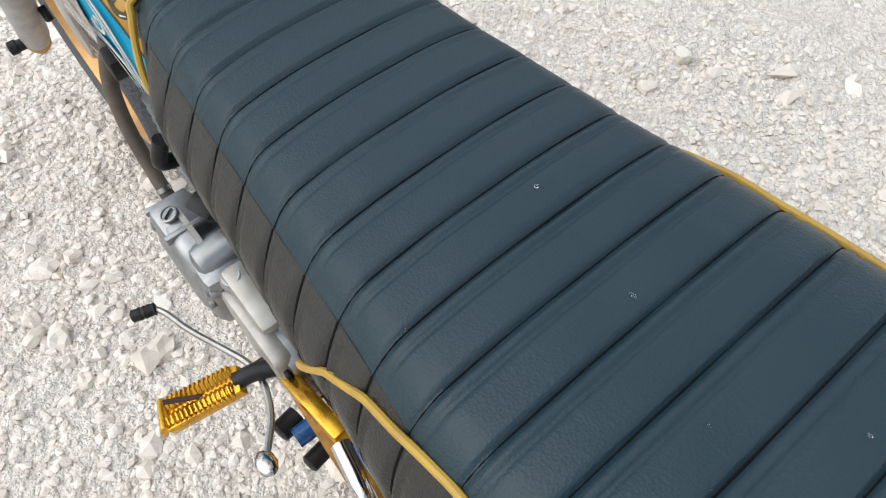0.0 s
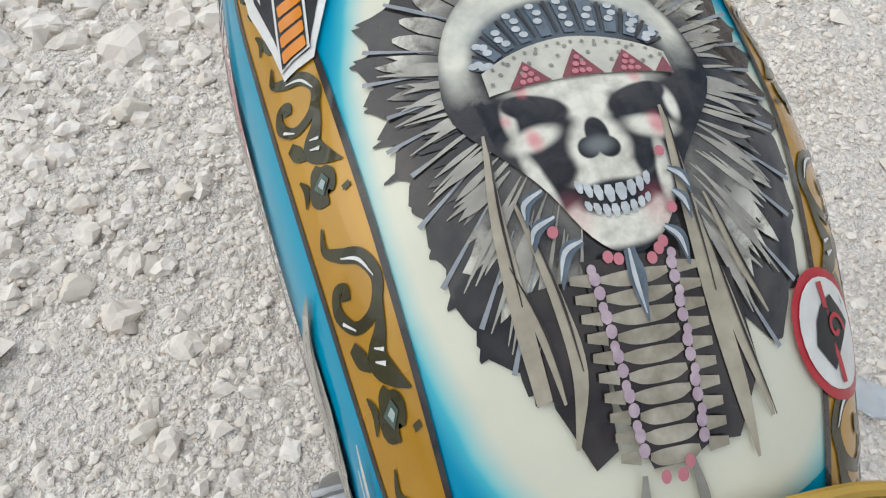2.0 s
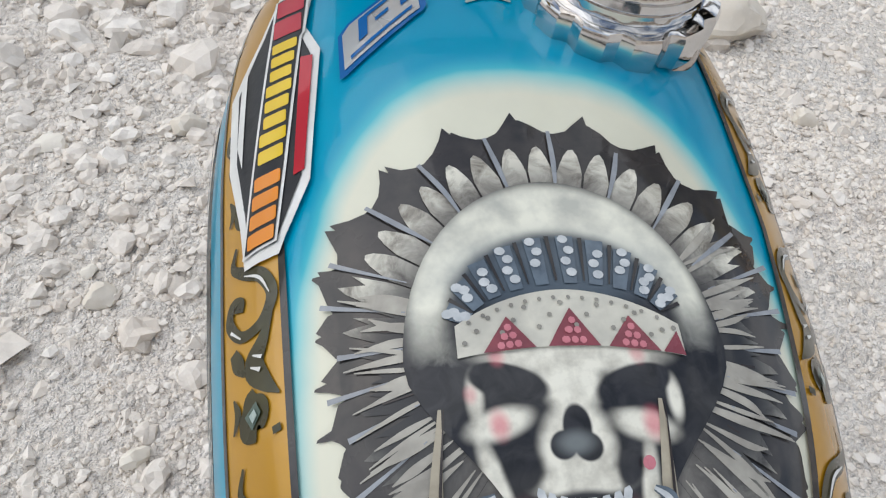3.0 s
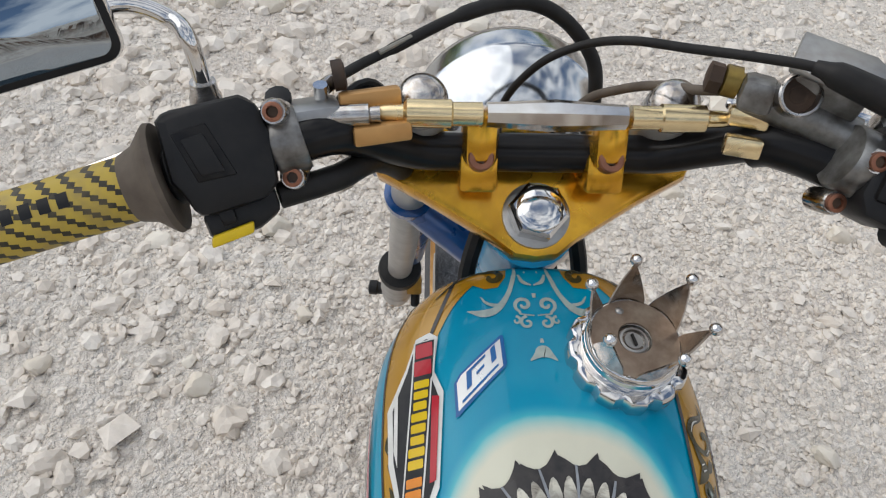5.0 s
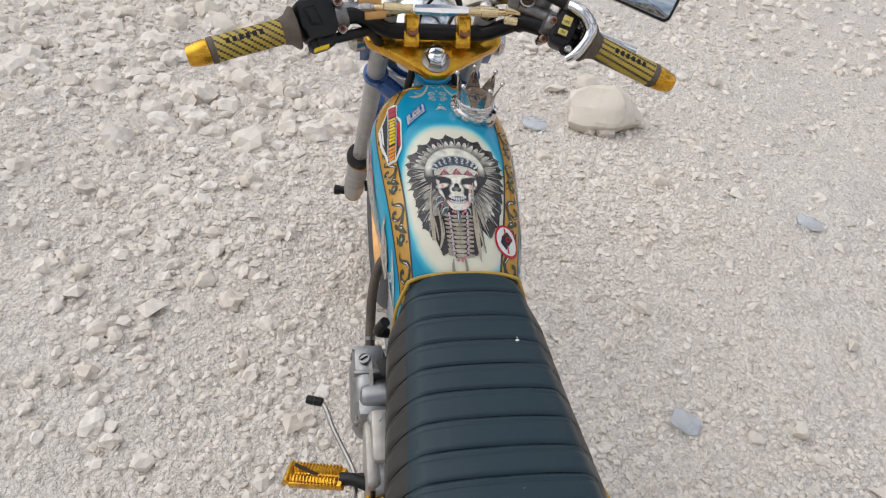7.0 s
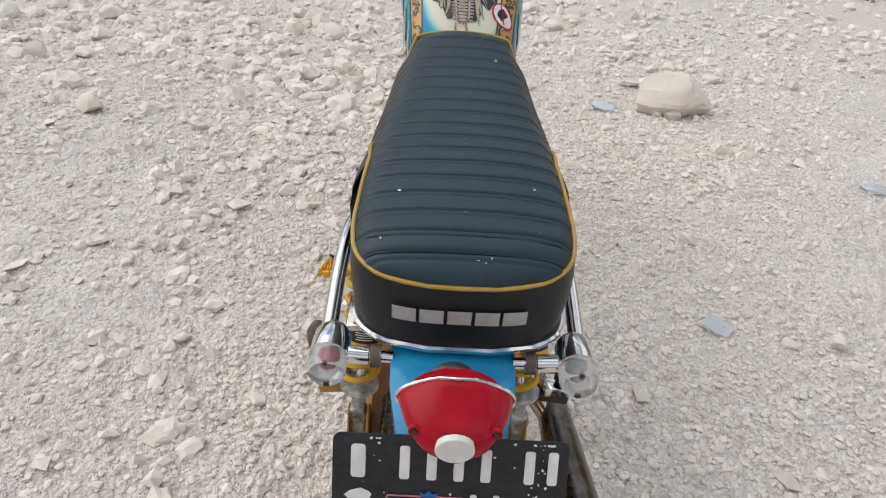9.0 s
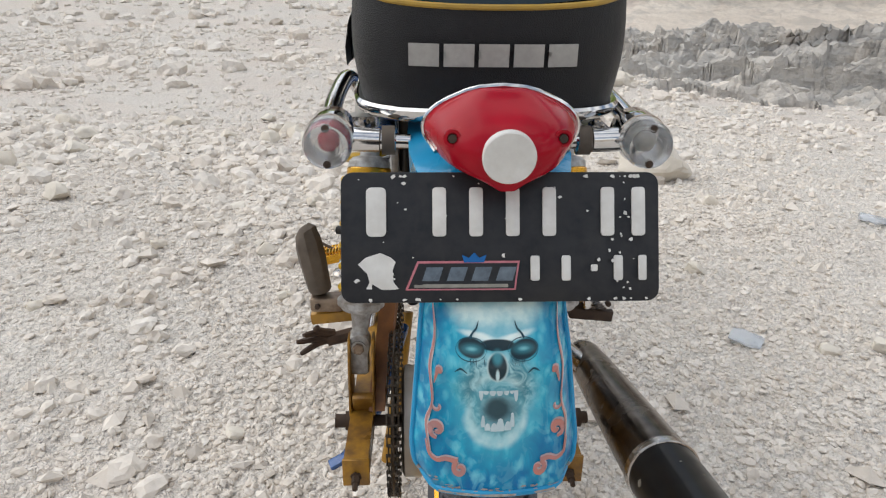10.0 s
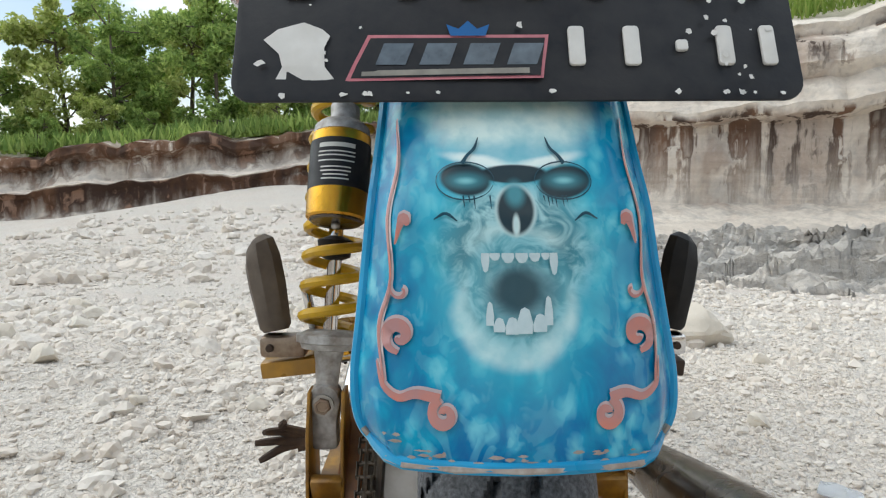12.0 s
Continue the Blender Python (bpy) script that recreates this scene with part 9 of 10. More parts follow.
def fork(side):
    top = Vector((side * 0.0735, 1.045, 0.985))
    foot = Vector((side * 0.098, 1.432, 0.312))
    down = (foot - top).normalized()
    long = (foot - top).length
    leg = part("fork_tube", lathe(top, down, [(0, 0.0158), (0.55, 0.0158)], 22), FORK_GREY, bike, "grey alloy fork tube")
    part("fork_cap", lathe(top - down * 0.002, -down, [(0, 0.0150), (0.008, 0.0148), (0.012, 0.0132), (0.015, 0.0085), (0.016, 0.003)], 24), WORN_CHROME, leg, "pitted chrome fork cap")
    part("fork_collar", lathe(top + down * 0.178, down, [(0, 0.0160), (0.002, 0.0215), (0.012, 0.0215), (0.014, 0.016)], 22), BLUE_PAINT, leg, "blue fork collar")
    part("fork_shroud", lathe(top + down * 0.30 + Vector((-side * 0.012, 0.016, 0.006)), down, [(0, 0.014), (0.004, 0.018), (0.20, 0.018), (0.205, 0.014)], 18), BLUE_PAINT, leg, "blue fork shroud")
    part("dust_seal", lathe(top + down * 0.520, down, [(0, 0.0165), (0.002, 0.0270), (0.010, 0.0285), (0.024, 0.0280), (0.028, 0.021)], 26), RUBBER, leg, "black rubber dust seal")
    part("seal_ring", lathe(top + down * 0.546, down, [(0, 0.0255), (0.010, 0.0260), (0.012, 0.0245)], 26), GOLD_PAINT, leg, "gold collar under the dust seal")
    part("fork_slider", lathe(top + down * 0.556, down, [(0, 0.0235), (0.060, 0.0240), (0.063, 0.0252), (0.068, 0.0240), (0.115, 0.0240), (0.118, 0.0252), (0.124, 0.0240), (long - 0.60, 0.0235), (long - 0.575, 0.020)], 26), FORK_GREY, leg, "scuffed grey fork slider with raised rings")
    part("fork_foot", lathe(top + down * (long - 0.022), down, [(0, 0.0205), (0.010, 0.0205), (0.020, 0.0170), (0.024, 0.008)], 20), GOLD_PAINT, leg, "gold fork foot")
    part("axle_bolt", lathe(top + down * (long - 0.012) + Vector((side * 0.016, 0.012, 0)), (side, 0.1, 0), [(0, 0.010), (0.014, 0.010), (0.016, 0.012), (0.028, 0.012), (0.030, 0.007)], 12), PLASTIC, leg)
    part("slider_lug", block(top + down * 0.560 + Vector((-side * 0.020, -0.020, 0.0)), (0.020, 0.020, 0.024), 0.003, (-28, 0, 0)), GOLD_PAINT, leg)
    part("slider_bolt", lathe(top + down * 0.66 + Vector((-side * 0.026, -0.012, 0)), (0, -0.7, -0.7), [(0, 0.007), (0.022, 0.007), (0.024, 0.004)], 10), PLASTIC, leg)
    part("lower_yoke_arm", tube([STEM - UP * 0.165, top + down * 0.195], 0.017, 10), BLUE_PAINT, leg, "blue lower yoke")
    part("headlamp_ear", slab([(-0.012, -0.10), (0.012, -0.10), (0.014, -0.03), (-0.014, -0.03)], YOKE @ Matrix.Translation((side * 0.096, 0.060, 0)) @ Euler((radians(90), 0, 0)).to_matrix().to_4x4(), 0.003, 0.0005), BLUE_PAINT, leg)
    part("front_indicator", lathe(top + down * 0.095 + Vector((side * 0.018, 0.02, 0)), (side, -0.2, 0), [(0, 0.007), (0.008, 0.008), (0.010, 0.018), (0.024, 0.0195), (0.032, 0.014), (0.034, 0.004)], 24), WORN_CHROME, leg, "grey chrome front indicator")


both(fork)

# headlamp bucket
LAMP = Vector((0.0, 1.212, 0.868))
LOOKW = Vector((0, 1, -0.10)).normalized()
head = part("headlamp", lathe(LAMP - LOOKW * 0.105, LOOKW, [(0.0, 0.012), (0.002, 0.028), (0.010, 0.045), (0.024, 0.0605), (0.042, 0.0715), (0.054, 0.0755), (0.056, 0.0775), (0.059, 0.0775), (0.074, 0.0790), (0.082, 0.0780), (0.086, 0.074)], 56), LAMP_CHROME, bike, "polished chrome headlamp bucket")
part("headlamp_glass", lathe(LAMP - LOOKW * 0.021, LOOKW, [(0, 0.074), (0.010, 0.066), (0.017, 0.043), (0.020, 0.005)], 40), CLEAR, head)
part("lamp_hole", lathe(LAMP - LOOKW * 0.106, LOOKW, [(-0.006, 0.014), (-0.004, 0.022), (0.002, 0.026), (0.006, 0.020)], 28), LAMP_CHROME, head)
part("lamp_grommet", lathe(LAMP - LOOKW * 0.111, LOOKW, [(0, 0.013), (0.003, 0.013), (0.003, 0.003)], 20), DARK_HOLE, head)

# handlebar
BAR = [(0.0, 1.041, 0.9535), (0.050, 1.041, 0.9535), (0.075, 1.038, 0.957), (0.100, 1.026, 0.974), (0.122, 1.010, 0.991), (0.150, 0.998, 0.990), (0.205, 0.981, 0.983), (0.335, 0.942, 0.960)]
RIGHT = BAR[1:5] + [(0.150, 0.992, 0.991), (0.205, 0.966, 0.984), (0.335, 0.9335, 0.9395)]
bar_line = glide([(-x, y, z) for x, y, z in BAR[:0:-1]] + BAR[:1] + RIGHT, 6)
bar = part("handlebar", tube(bar_line, 0.0120, 16), BLACK_PAINT, bike, "black handlebar with a brass and chrome cross brace")
for s in (-1, 1):
    part("bar_clamp", block((s * 0.0385, 1.040, 0.966), (0.021, 0.034, 0.034), 0.007, (-28, 0, 0)), GOLD, bar, "gold bar clamp")
    part("clamp_pedestal", block((s * 0.0385, 1.036, 0.945), (0.024, 0.028, 0.026), 0.004, (-28, 0, 0)), GOLD, bar)
    part("clamp_bolt", lathe((s * 0.0385, 1.023, 0.964), UP + Vector((0, -0.3, 0)), [(-0.006, 0.0078), (0.002, 0.0078), (0.003, 0.0070), (0.003, 0.0040), (0.000, 0.0036)], 16), COPPER, bar, "rusty socket bolt")
    part("bolt_socket", lathe((s * 0.0385, 1.023, 0.964), UP + Vector((0, -0.3, 0)), [(-0.001, 0.0037), (0.0018, 0.0037), (0.0018, 0.001)], 6), RUST, bar)
    end = Vector((s * 0.1020, 1.019, 0.9985))
    upper, lower = (Vector((-0.1020, 1.0258, 1.0020)), Vector((-0.0951, 1.0100, 0.9920))) if s < 0 else (Vector((0.1030, 1.0125, 1.0050)), Vector((0.0981, 0.9985, 0.9965)))
    part("brace_clamp", block(upper, (0.034 if s < 0 else 0.022, 0.009, 0.011), 0.002, (-20, 0, -s * 14)), RIM_GOLD if s < 0 else BRASS, bar, "brass-coloured brace clamp")
    part("brace_clamp", block(lower, (0.032 if s < 0 else 0.020, 0.009, 0.011), 0.002, (-20, 0, -s * 14)), RIM_GOLD if s < 0 else BRASS, bar, "brass-coloured brace clamp")
    part("brace_bolt", lathe(end + Vector((0, 0.012, 0.0)), (0, -0.1, 1), [(0, 0.0042), (0.003, 0.0042), (0.004, 0.002)], 12), CHROME, bar)
    part("brace_rod", lathe(end, (-s, 0, 0), [(0, 0.002), (0.001, 0.0035), (0.010, 0.0048), (0.018, 0.0050), (0.020, 0.0078), (0.044, 0.0080), (0.045, 0.0066), (0.061, 0.0068)], 12), BRASS, bar, "turned brass brace end")
part("brace_rod", lathe((-0.0385, 1.019, 0.9985), (1, 0, 0), [(0, 0.0068), (0.010, 0.0072), (0.0385, 0.0090), (0.067, 0.0072), (0.077, 0.0068)], 8), CHROME, bar, "bright middle of the cross brace")


def along_bar(side, d):
    """The place and way of the grip stretch, d metres out from its inner end."""
    a, b = (Vector((-0.205, 0.981, 0.983)), Vector((-0.335, 0.942, 0.960))) if side < 0 else (Vector((0.205, 0.966, 0.984)), Vector((0.335, 0.9335, 0.9395)))
    way = (b - a).normalized()
    return a + way * d, way


GRIP = grip_material()
for s in (-1, 1):
    at, way = along_bar(s, 0.004)
    grip = part("grip", lathe(at, way, [(0.0, 0.0165), (0.008, 0.0168), (0.014, 0.0172), (0.090, 0.0172), (0.104, 0.0172), (0.108, 0.0155), (0.108, 0.011)], 32), GRIP, bar, "yellow rubber grip with dark slanted pattern")
    part("grip_flange", lathe(at, way, [(-0.006, 0.014), (-0.006, 0.0285), (-0.003, 0.0292), (0.000, 0.0265), (0.006, 0.0205), (0.014, 0.0177), (0.015, 0.0165)], 32), BROWN_RUBBER, bar, "dusty grey-brown grip flange")
    part("grip_ring", lathe(at + way * 0.104, way, [(0, 0.0172), (0.002, 0.0180), (0.008, 0.0176), (0.009, 0.014)], 28), BROWN_RUBBER, bar)
    part("bar_end", lathe(at + way * 0.113, way, [(0, 0.0165), (0.004, 0.0172), (0.016, 0.0160), (0.026, 0.0138), (0.029, 0.0115), (0.029, 0.003)], 28), GOLD, bar, "gold anodised bar end")
    over = Vector((0, -0.62, 0.78))
    bm = bmesh.new()
    across = way.cross(over).normalized()
    for k in range(6):
        c = at + way * (0.038 + 0.0090 * k)
        rows = []
        for j in range(5):
            q = -0.22 + 0.11 * j
            rows.append([bm.verts.new(c + way * d + 0.01745 * (math.cos(q) * over + math.sin(q) * across)) for d in (0, 0.0056)])
        for a, b in zip(rows, rows[1:]):
            bm.faces.new((a[0], b[0], b[1], a[1]))
    part("lettering_bar", bm, PLASTIC, bar, "black lettering bars")

part("bar_sleeve", tube(glide([(0.1140, 1.0165, 0.985), (0.122, 1.010, 0.991), (0.138, 1.000, 0.992), (0.152, 0.991, 0.991)], 4), 0.0146, 16), BLACK_PAINT, bar, "black rubber sleeve on the bar")

# left switch box
at, way = along_bar(-1, -0.030)
turn = math.degrees(math.atan2(way.y, way.x)) + 180
LEFT_M = Matrix.Translation(at) @ pose(0, 0, 0, 52, 0, turn)
box = part("switch_box", slab([(-0.027, 0.024), (-0.024, 0.028), (0.014, 0.031), (0.022, 0.026), (0.026, 0.010), (0.025, -0.014), (0.018, -0.022), (-0.016, -0.026), (-0.022, -0.012), (-0.026, -0.006)], LEFT_M @ Matrix.Translation((0, 0, 0.021)), 0.044, 0.007), PLASTIC, bar, "black plastic switch box with a raised selector")
part("switch_frame", slab([(-0.021, 0.017), (-0.004, 0.020), (0.006, -0.007), (-0.013, -0.008)], LEFT_M @ Matrix.Translation((0, 0, 0.0218)), 0.0022, 0.0008), BLACK_PAINT, box)
part("switch_slider", slab([(-0.017, 0.0135), (-0.006, 0.0155), (0.001, -0.0045), (-0.011, -0.0050)], LEFT_M @ Matrix.Translation((0, 0, 0.0242)), 0.0026, 0.001), PLASTIC, box, "matt black sliding switch")
part("switch_lower", slab([(-0.016, -0.024), (0.022, -0.014), (0.024, -0.030), (0.012, -0.037), (-0.010, -0.041), (-0.014, -0.036)], LEFT_M @ Matrix.Translation((0, 0, 0.012)), 0.026, 0.004), PLASTIC, box)
part("switch_button", slab([(-0.008, -0.023), (0.000, -0.022), (0.001, -0.031), (-0.006, -0.032)], LEFT_M @ Matrix.Translation((0, 0, 0.0158)), 0.004, 0.001), BLACK_PAINT, box)
part("switch_button", slab([(-0.014, -0.040), (0.008, -0.036), (0.009, -0.030), (-0.013, -0.034)], LEFT_M @ Matrix.Translation((0, -0.002, 0.0165)), 0.006, 0.0015), STICKER_YELLOW, box, "yellow push button")
part("grip_sleeve", lathe(along_bar(-1, -0.014)[0], way, [(0, 0.0135), (0.004, 0.0150), (0.010, 0.0150), (0.012, 0.0125), (0.016, 0.0125)], 20), PLASTIC, box)


def lever_clamp(side):
    at, way = along_bar(side, -0.064 if side < 0 else -0.060)
    clamp = part("lever_clamp", lathe(at - way * 0.009, way, [(0, 0.012), (0, 0.0165), (0.002, 0.0178), (0.015, 0.0178), (0.017, 0.0165), (0.017, 0.012)], 26), WORN_ALLOY, bar, "scuffed grey cast lever clamp")
    face = Vector((0, -0.80, 0.6)).normalized()
    for c in (at + Vector((side * 0.003, -0.004, 0.022)), at + Vector((-side * 0.004, -0.014, -0.012))) if side < 0 else (Vector((0.1502, 0.9698, 1.0120)), Vector((0.1405, 0.9685, 0.9850))):
        part("clamp_boss", lathe(c - face * 0.016, face, [(0, 0.0066), (0.018, 0.0070), (0.020, 0.0060)], 16), WORN_CHROME, clamp)
        part("clamp_bolt", lathe(c + face * 0.003, face, [(0, 0.0050), (0.003, 0.0050), (0.0034, 0.0042), (0.0034, 0.0030), (0.001, 0.0028)], 14), COPPER, clamp, "rusty copper-toned bolt")
        part("bolt_socket", lathe(c + face * 0.003, face, [(0.0005, 0.0029), (0.0018, 0.0029), (0.0018, 0.001)], 6), RUST, clamp)
    return clamp


both(lever_clamp)
# clutch lever, cable and adjuster
clutch = part("clutch_lever", tube(glide([(-0.128, 1.022, 0.992), (-0.165, 1.030, 0.985), (-0.215, 1.018, 0.974), (-0.268, 0.998, 0.962), (-0.284, 0.990, 0.958)], 6), 0.0055, 10, flat=0.6), CHROME, bar, "chrome clutch lever")
part("lever_ball", ball((-0.288, 0.988, 0.957), 0.0088), CHROME, clutch)
part("lever_perch", block((-0.135, 1.016, 0.998), (0.036, 0.026, 0.014), 0.004, (-20, 0, 15)), ALLOY, clutch)
part("perch_screw", lathe((-0.150, 1.020, 1.004), (0, -0.2, 1), [(0, 0.007), (0.004, 0.007), (0.005, 0.004)], 12), PLASTIC, clutch)
part("perch_pin", lathe((-0.128, 1.024, 1.002), (0, 0, 1), [(0, 0.004), (0.010, 0.004)], 10), CHROME, clutch)
part("cable_adjuster", lathe((-0.128, 1.012, 1.000), (1, 0.05, 0.05), [(0, 0.0065), (0.026, 0.0062), (0.027, 0.0045), (0.032, 0.0045)], 14), WORN_CHROME, clutch)
part("adjuster_nut", lathe((-0.122, 1.032, 1.012), (1, 0.2, 0.1), [(0, 0.0085), (0.006, 0.0085), (0.007, 0.006)], 10), RUST, clutch)
clutch_line = glide([(-0.122, 1.036, 1.007), (-0.106, 1.055, 1.006), (-0.090, 1.070, 1.006), (-0.048, 1.100, 1.012), (-0.011, 1.120, 1.010), (0.018, 1.125, 0.997), (0.041, 1.120, 0.973), (0.047, 1.110, 0.950), (0.046, 1.10, 0.91)], 8)
part("clutch_cable", tube(clutch_line, [0.0030 if p.x < -0.092 else 0.0036 if p.x < -0.050 else 0.0050 for p in clutch_line], 10), RUBBER, bike, "black clutch cable looping over the headlamp")
part("cable_ferrule", lathe((-0.127, 1.030, 1.006), (0.55, 0.75, 0), [(0, 0.0045), (0.006, 0.0045), (0.007, 0.0036), (0.014, 0.0036)], 12), WORN_CHROME, bike)
part("cable_print", tube([(-0.098, 1.0610, 1.0085), (-0.080, 1.0765, 1.0100)], 0.0014, 6), BONE_GREY, bike, "pale print on the cable")
for k in range(4):
    part("switch_wire", tube(glide([(-0.130, 1.018, 0.985 + 0.003 * k), (-0.105, 1.045, 0.988 + 0.004 * k), (-0.085, 1.070, 0.962), (-0.05, 1.10, 0.90)], 5), 0.0022, 6), PLASTIC, bike)
part("wire_sleeve", tube(glide([(-0.150, 0.985, 0.968), (-0.120, 1.000, 0.968), (-0.098, 1.030, 0.955), (-0.07, 1.07, 0.90)], 5), 0.0075, 10), RUBBER, bike)


# mirrors
def mirror(side, mid, normal, wide, turn):
    n = Vector(normal).normalized()
    right = Vector((0, 0, 1)).cross(n).normalized()
    up = n.cross(right)
    right, up = right * math.cos(turn) + up * math.sin(turn), up * math.cos(turn) - right * math.sin(turn)
    m = Matrix((*(Vector((right[k], up[k], n[k], mid[k])) for k in range(3)), Vector((0, 0, 0, 1))))
    w, h = wide
    body = part("mirror", slab(rounded(w, h, 0.010, 6), m @ Matrix.Translation((0, 0, 0.001)), 0.012, 0.004), CHROME, bar, "rectangular chrome mirror on a bent rod", 30)
    part("mirror_seal", slab(rounded(w - 0.0015, h - 0.0015, 0.009, 6), m @ Matrix.Translation((0, 0, 0.0022)), 0.002, 0.0006), PLASTIC, body)
    part("mirror_glass", slab(rounded(w - 0.005, h - 0.005, 0.007, 6), m @ Matrix.Translation((0, 0, 0.0030)), 0.001, 0.0002), MIRROR, body, "clean mirror glass")
    back = Vector(mid) - n * 0.012
    base = Vector((-0.186, 1.012, 1.003)) if side < 0 else Vector((0.176, 1.002, 1.012))
    mids = [(-0.1895, 1.020, 1.040), (-0.200, 1.028, 1.047), (-0.222, 1.026, 1.054)] if side < 0 else [(0.188, 1.016, 1.036), (0.200, 1.020, 1.042), (0.221, 1.012, 1.047)]
    tail = back + Vector((side * 0.060, 0.020, 0.016 if side < 0 else 0.020))
    part("mirror_rod", tube(glide([base, base + Vector((0, 0.003, 0.014)), *mids, back + Vector((-side * 0.010, 0.008, 0.0)), back + Vector((side * 0.02, 0.012, 0.006)), tail], 6), 0.0046, 12), CHROME, body)
    part("rod_tip", lathe(tail, (side, 0.1, 0.2), [(-0.004, 0.0046), (-0.003, 0.0058), (0.001, 0.0058), (0.003, 0.004)], 14), CHROME, body)
    part("rod_collar", lathe(base - Vector((0, 0, 0.014)), (0, 0.10, 1), [(0, 0.0115), (0.012, 0.0100), (0.014, 0.0088), (0.022, 0.0082), (0.024, 0.0072), (0.030, 0.0066)], 16), WORN_CHROME, body)


mirror(-1, (-0.2645, 0.984, 1.0570), (0.36, -0.80, 0.27), (0.0535, 0.0225), 0.09)
mirror(1, (0.2640, 0.962, 1.0600), (-0.42, -0.78, 0.36), (0.0520, 0.0225), -0.16)

# right-hand controls
at, way = along_bar(1, -0.030)
turn = math.degrees(math.atan2(way.y, way.x))
KILL_M = Matrix.Translation(at + Vector((-0.009, -0.001, 0.004))) @ pose(0, 0, 0, 50, 0, turn) @ pose(0, 0, 0, 0, 0, -14)
kill = part("kill_switch", slab([(-0.016, 0.022), (-0.010, 0.027), (0.012, 0.027), (0.016, 0.022), (0.015, -0.016), (0.008, -0.025), (-0.010, -0.024), (-0.017, -0.014)], KILL_M @ Matrix.Translation((0, 0, 0.018)), 0.038, 0.005), PLASTIC, bar, "black switch box with yellow rocker plates")
part("rocker", slab([(-0.013, 0.021), (0.011, 0.023), (0.012, -0.014), (-0.011, -0.015)], KILL_M @ Matrix.Translation((0, 0, 0.0215)), 0.006, 0.002), BLACK_PAINT, kill)
for v, word, tall in ((0.0085, "OFF", 0.0076), (-0.0080, "ON", 0.0046)):
    part("rocker_plate", slab(rounded(0.0066, 0.88 * tall, 0.0012, 3), KILL_M @ Matrix.Translation((0, v, 0.0235)), 0.0025, 0.0004), PALE_YELLOW, kill, "yellow rocker plate")
    text = bpy.data.curves.new("lettering", "FONT")
    text.body, text.size, text.align_x, text.align_y, text.extrude = word, 0.0046, "CENTER", "CENTER", 0.0001
    text.materials.append(PLASTIC)
    letters = new("lettering", text)
    letters.parent = kill
    letters.matrix_basis = KILL_M @ Matrix.Translation((0, v - (0.002 if word == "OFF" else 0.0), 0.0240))
throttle = part("throttle_housing", lathe(at + way * 0.012, way, [(0, 0.017), (0.002, 0.0215), (0.016, 0.0225), (0.020, 0.0205), (0.022, 0.014)], 30), WORN_CHROME, bar, "polished throttle housing")
elbow = glide([(0.1690, 0.9755, 1.0340), (0.1777, 0.9670, 1.0340), (0.1867, 0.9573, 1.0310), (0.1953, 0.9494, 1.0220), (0.1980, 0.9437, 1.0140), (0.1946, 0.9382, 1.0040), (0.1871, 0.9337, 0.9940), (0.1776, 0.9294, 0.9840), (0.1681, 0.9308, 0.9760)], 6)
last = len(elbow) - 1
part("throttle_elbow", tube(elbow, [float(np.interp(k / last, [0, 0.15, 0.4, 0.6, 0.85, 1], [0.0078, 0.0082, 0.0090, 0.0080, 0.0076, 0.0056])) for k in range(len(elbow))], 14), CHROME, throttle, "curved chrome cable elbow")
shell, hub_at = bmesh.new(), at + way * 0.022
rings = []
for p in elbow[last // 3:]:
    out = (p - hub_at).normalized()
    over = (Vector((-0.3, -0.75, 0.6)) - out * Vector((-0.3, -0.75, 0.6)).dot(out)).normalized()
    rings.append([shell.verts.new(q) for q in (p + over * 0.002, hub_at + out * 0.019 - over * 0.006, hub_at + out * 0.019 - over * 0.012, p - over * 0.004)])
skin(shell, rings)
part("throttle_shell", shell, WORN_CHROME, throttle, "cast throttle housing shell", 30)
for c in ((0.1890, 0.9614, 1.0100), (0.1710, 0.9434, 0.9850)):
    part("housing_boss", lathe(Vector(c) - Vector((0, -0.010, 0.007)), (0, -0.80, 0.6), [(0, 0.0085), (0.010, 0.0085), (0.012, 0.0065)], 16), PLASTIC, throttle)
    part("housing_screw", lathe(c, (0, -0.80, 0.6), [(-0.002, 0.0052), (0.002, 0.0052), (0.003, 0.0042), (0.003, 0.0026), (0.001, 0.0024)], 14), WORN_CHROME, throttle)
part("throttle_cable", tube(glide([(0.1240, 0.9912, 1.0468), (0.1133, 0.9985, 1.0470), (0.0915, 1.0090, 1.0445), (0.0636, 1.0260, 1.0380), (0.040, 1.050, 1.027), (0.022, 1.075, 1.008), (0.000, 1.085, 0.988), (-0.018, 1.090, 0.956), (-0.020, 1.09, 0.92)], 8), 0.0026, 10), RUBBER, bike, "thin black throttle cable")
sleeve = glide([(0.1690, 0.9755, 1.0340), (0.1443, 0.9814, 1.0420), (0.1230, 0.9916, 1.0470), (0.1150, 0.9975, 1.0472)], 5)
part("cable_sleeve", tube(sleeve, [float(np.interp(k / (len(sleeve) - 1), [0, 0.3, 0.66, 0.76, 1], [0.0080, 0.0078, 0.0066, 0.0046, 0.0036])) for k in range(len(sleeve))], 14), RUBBER, bike, "black rubber cable sleeve")
part("sleeve_end", lathe((0.1655, 0.9772, 1.0345), (0.7, -0.45, 0), [(0, 0.0086), (0.005, 0.0086)], 14), BROWN_RUBBER, bike)
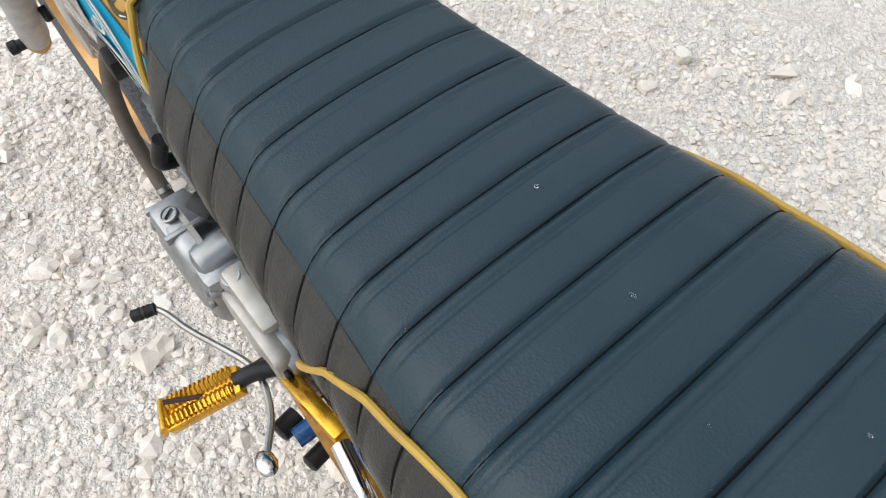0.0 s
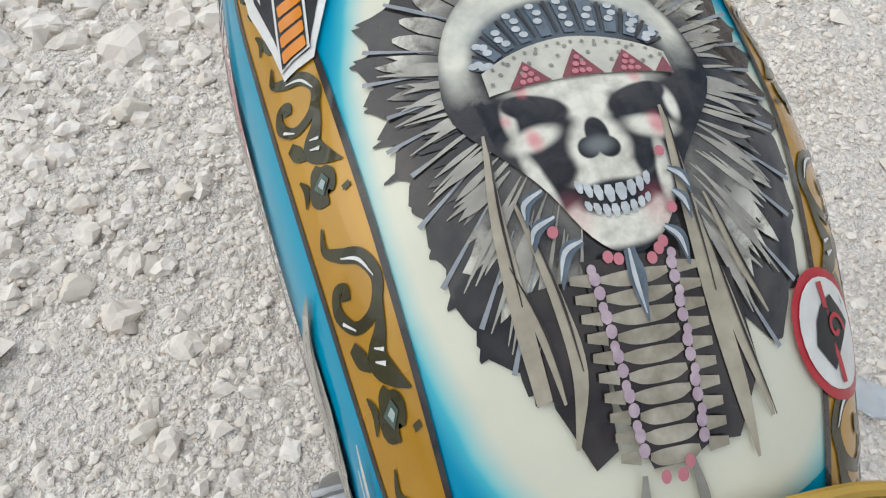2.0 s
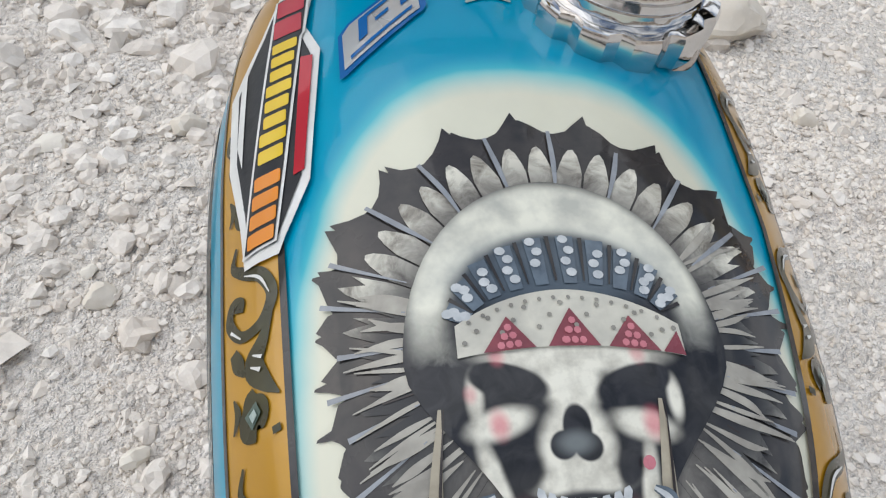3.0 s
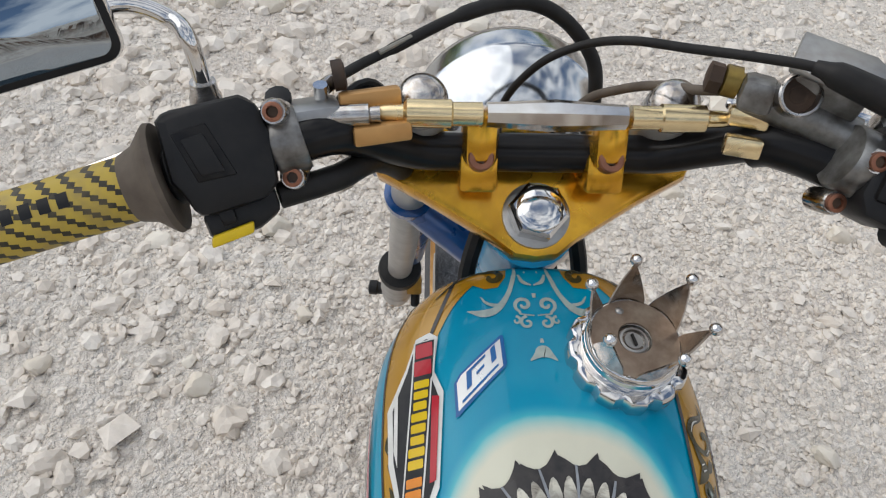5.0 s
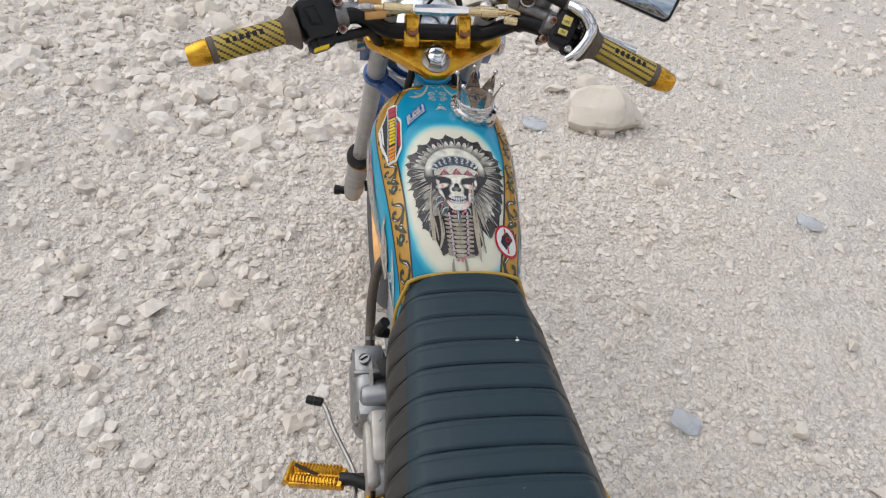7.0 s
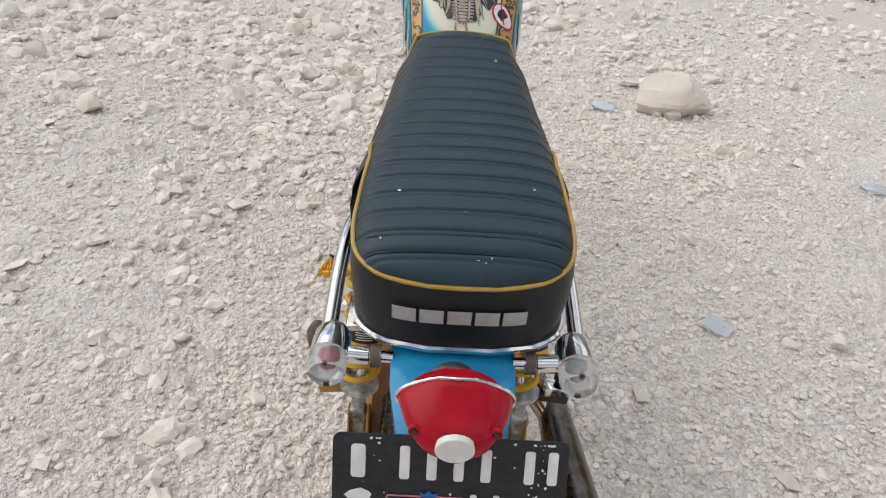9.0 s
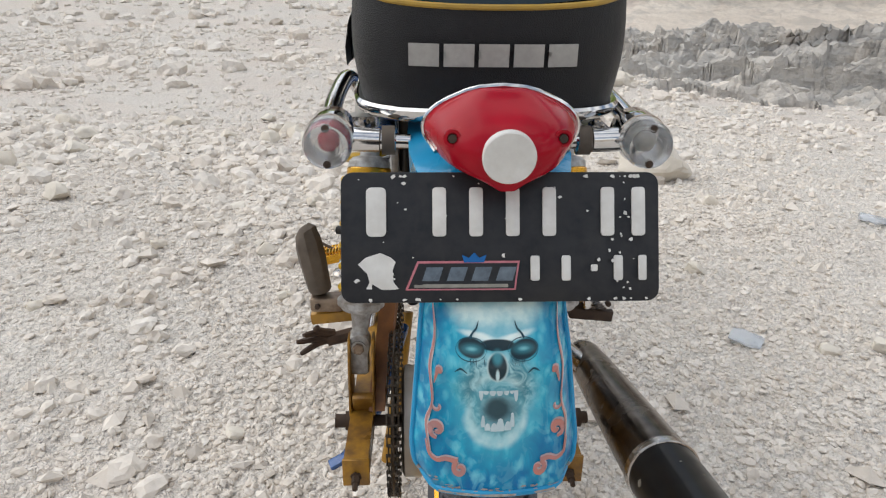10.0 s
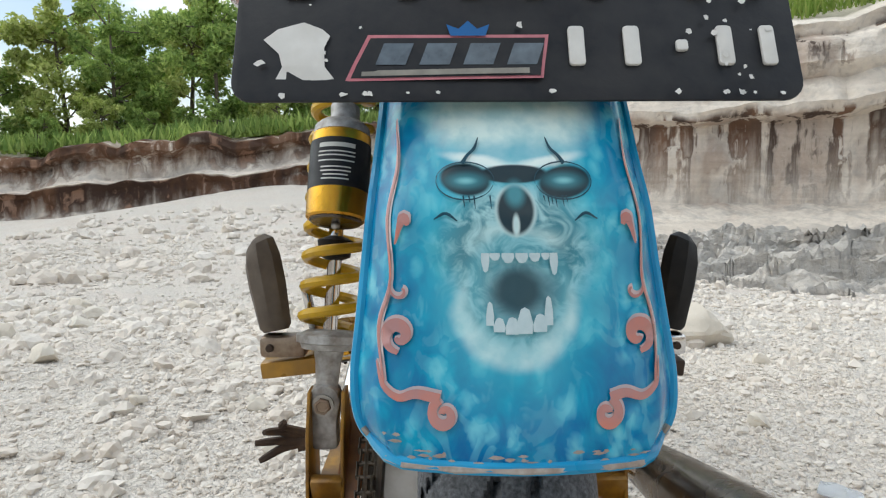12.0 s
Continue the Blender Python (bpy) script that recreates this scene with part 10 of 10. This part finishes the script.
master = part("master_cylinder", tube(glide([(0.100, 1.022, 1.012), (0.124, 1.010, 1.012), (0.152, 0.995, 1.006)], 4), 0.0115, 12), WORN_ALLOY, bar, "grey cast brake master cylinder")
LID_M = Matrix.Translation((0.138, 1.010, 1.040)) @ pose(0, 0, 0, 8, 6, -27)
part("fluid_tank", slab([(-0.020, -0.013), (0.018, -0.014), (0.021, 0.010), (0.014, 0.016), (-0.018, 0.016)], LID_M @ Matrix.Translation((0, 0, -0.004)), 0.020, 0.003), WORN_ALLOY, master)
part("tank_lid", slab([(-0.024, -0.014), (0.021, -0.016), (0.0245, 0.010), (0.016, 0.0175), (-0.022, 0.0175)], LID_M, 0.0045, 0.0012), STEEL, master, "worn metal lid")
eye = Vector((-0.10, -0.78, 0.62)).normalized()
part("piston_eye", lathe(Vector((0.1175, 0.9990, 1.0300)) - eye * 0.012, eye, [(0, 0.0112), (0.010, 0.0114), (0.0108, 0.0106), (0.0108, 0.0094), (0.003, 0.0090)], 28), WORN_CHROME, master)
part("piston_core", lathe(Vector((0.1175, 0.9990, 1.0300)) - eye * 0.012, eye, [(0.001, 0.0092), (0.0065, 0.0091), (0.0068, 0.0050), (0.0060, 0.004)], 20), RUST, master)
part("master_snout", block((0.104, 1.016, 1.018), (0.018, 0.020, 0.018), 0.004, (-15, 0, -25)), WORN_ALLOY, master)
part("banjo_bolt", lathe((0.101, 1.025, 1.017), (-1, 0.35, 0.05), [(0, 0.0060), (0.004, 0.0060), (0.004, 0.0088), (0.012, 0.0088), (0.013, 0.0068)], 14), OLD_BRASS, master, "dull brass banjo fitting")
part("banjo_head", lathe((0.0885, 1.0295, 1.0175), (-1, 0.35, 0.05), [(0, 0.0085), (0.007, 0.0088), (0.008, 0.006)], 6), RUST, master)
part("brake_hose", tube(glide([(0.092, 1.031, 1.009), (0.080, 1.040, 1.003), (0.066, 1.052, 0.997), (0.050, 1.070, 0.981), (0.031, 1.080, 0.963), (0.02, 1.09, 0.92)], 6), 0.0030, 10), BROWN_RUBBER, bike, "brown brake hose")
part("brake_lever", tube(glide([(0.150, 1.030, 0.998), (0.19, 1.035, 0.985), (0.25, 1.012, 0.970), (0.30, 0.995, 0.958)], 6), 0.0055, 10, flat=0.6), CHROME, bar, "chrome brake lever")
for s in (-1, 1):
    part("loom_wire", tube(glide([(s * 0.030, 1.04, 0.90), (s * 0.040, 1.02, 0.85), (s * 0.030, 1.00, 0.78)], 5), 0.006, 8), RUBBER, bike)


# ---- litter ----
def litter(at, size, seed, label):
    """A crumpled clear plastic cup or bag lying flat."""
    rng = random.Random(seed)
    bm = bmesh.new()
    rings = []
    for k in range(9):
        f = k / 8
        r = size * (0.45 + 0.12 * math.sin(3 * f))
        ring = []
        for j in range(16):
            q = 2 * math.pi * j / 16
            wob = 1 + 0.22 * noise.noise(Vector((math.cos(q) * 2, f * 4, seed)))
            ring.append(bm.verts.new((r * wob * math.cos(q), (f - 0.5) * size * 1.3, 0.30 * r * wob * math.sin(q) * (0.7 + 0.5 * rng.random()))))
        rings.append(ring)
    skin(bm, rings)
    ob = part("plastic_litter", bm, FILM, None, smooth=20)
    ob.location = (*at, float(floor_z(*at, False)) + 0.18 * size)
    ob.rotation_euler = (0.1, 0, rng.uniform(0, 3))
    return tagged(ob, label, "litter", "plastic litter on the gravel")


litter((0.700, 0.920), 0.055, 3, "crumpled clear plastic cup lying on the gravel")
litter((1.42, 1.62), 0.06, 5, "crumpled clear plastic wrapper lying on the gravel")
litter((0.64, 2.28), 0.07, 7, "torn clear plastic sheet lying beside the boulder")
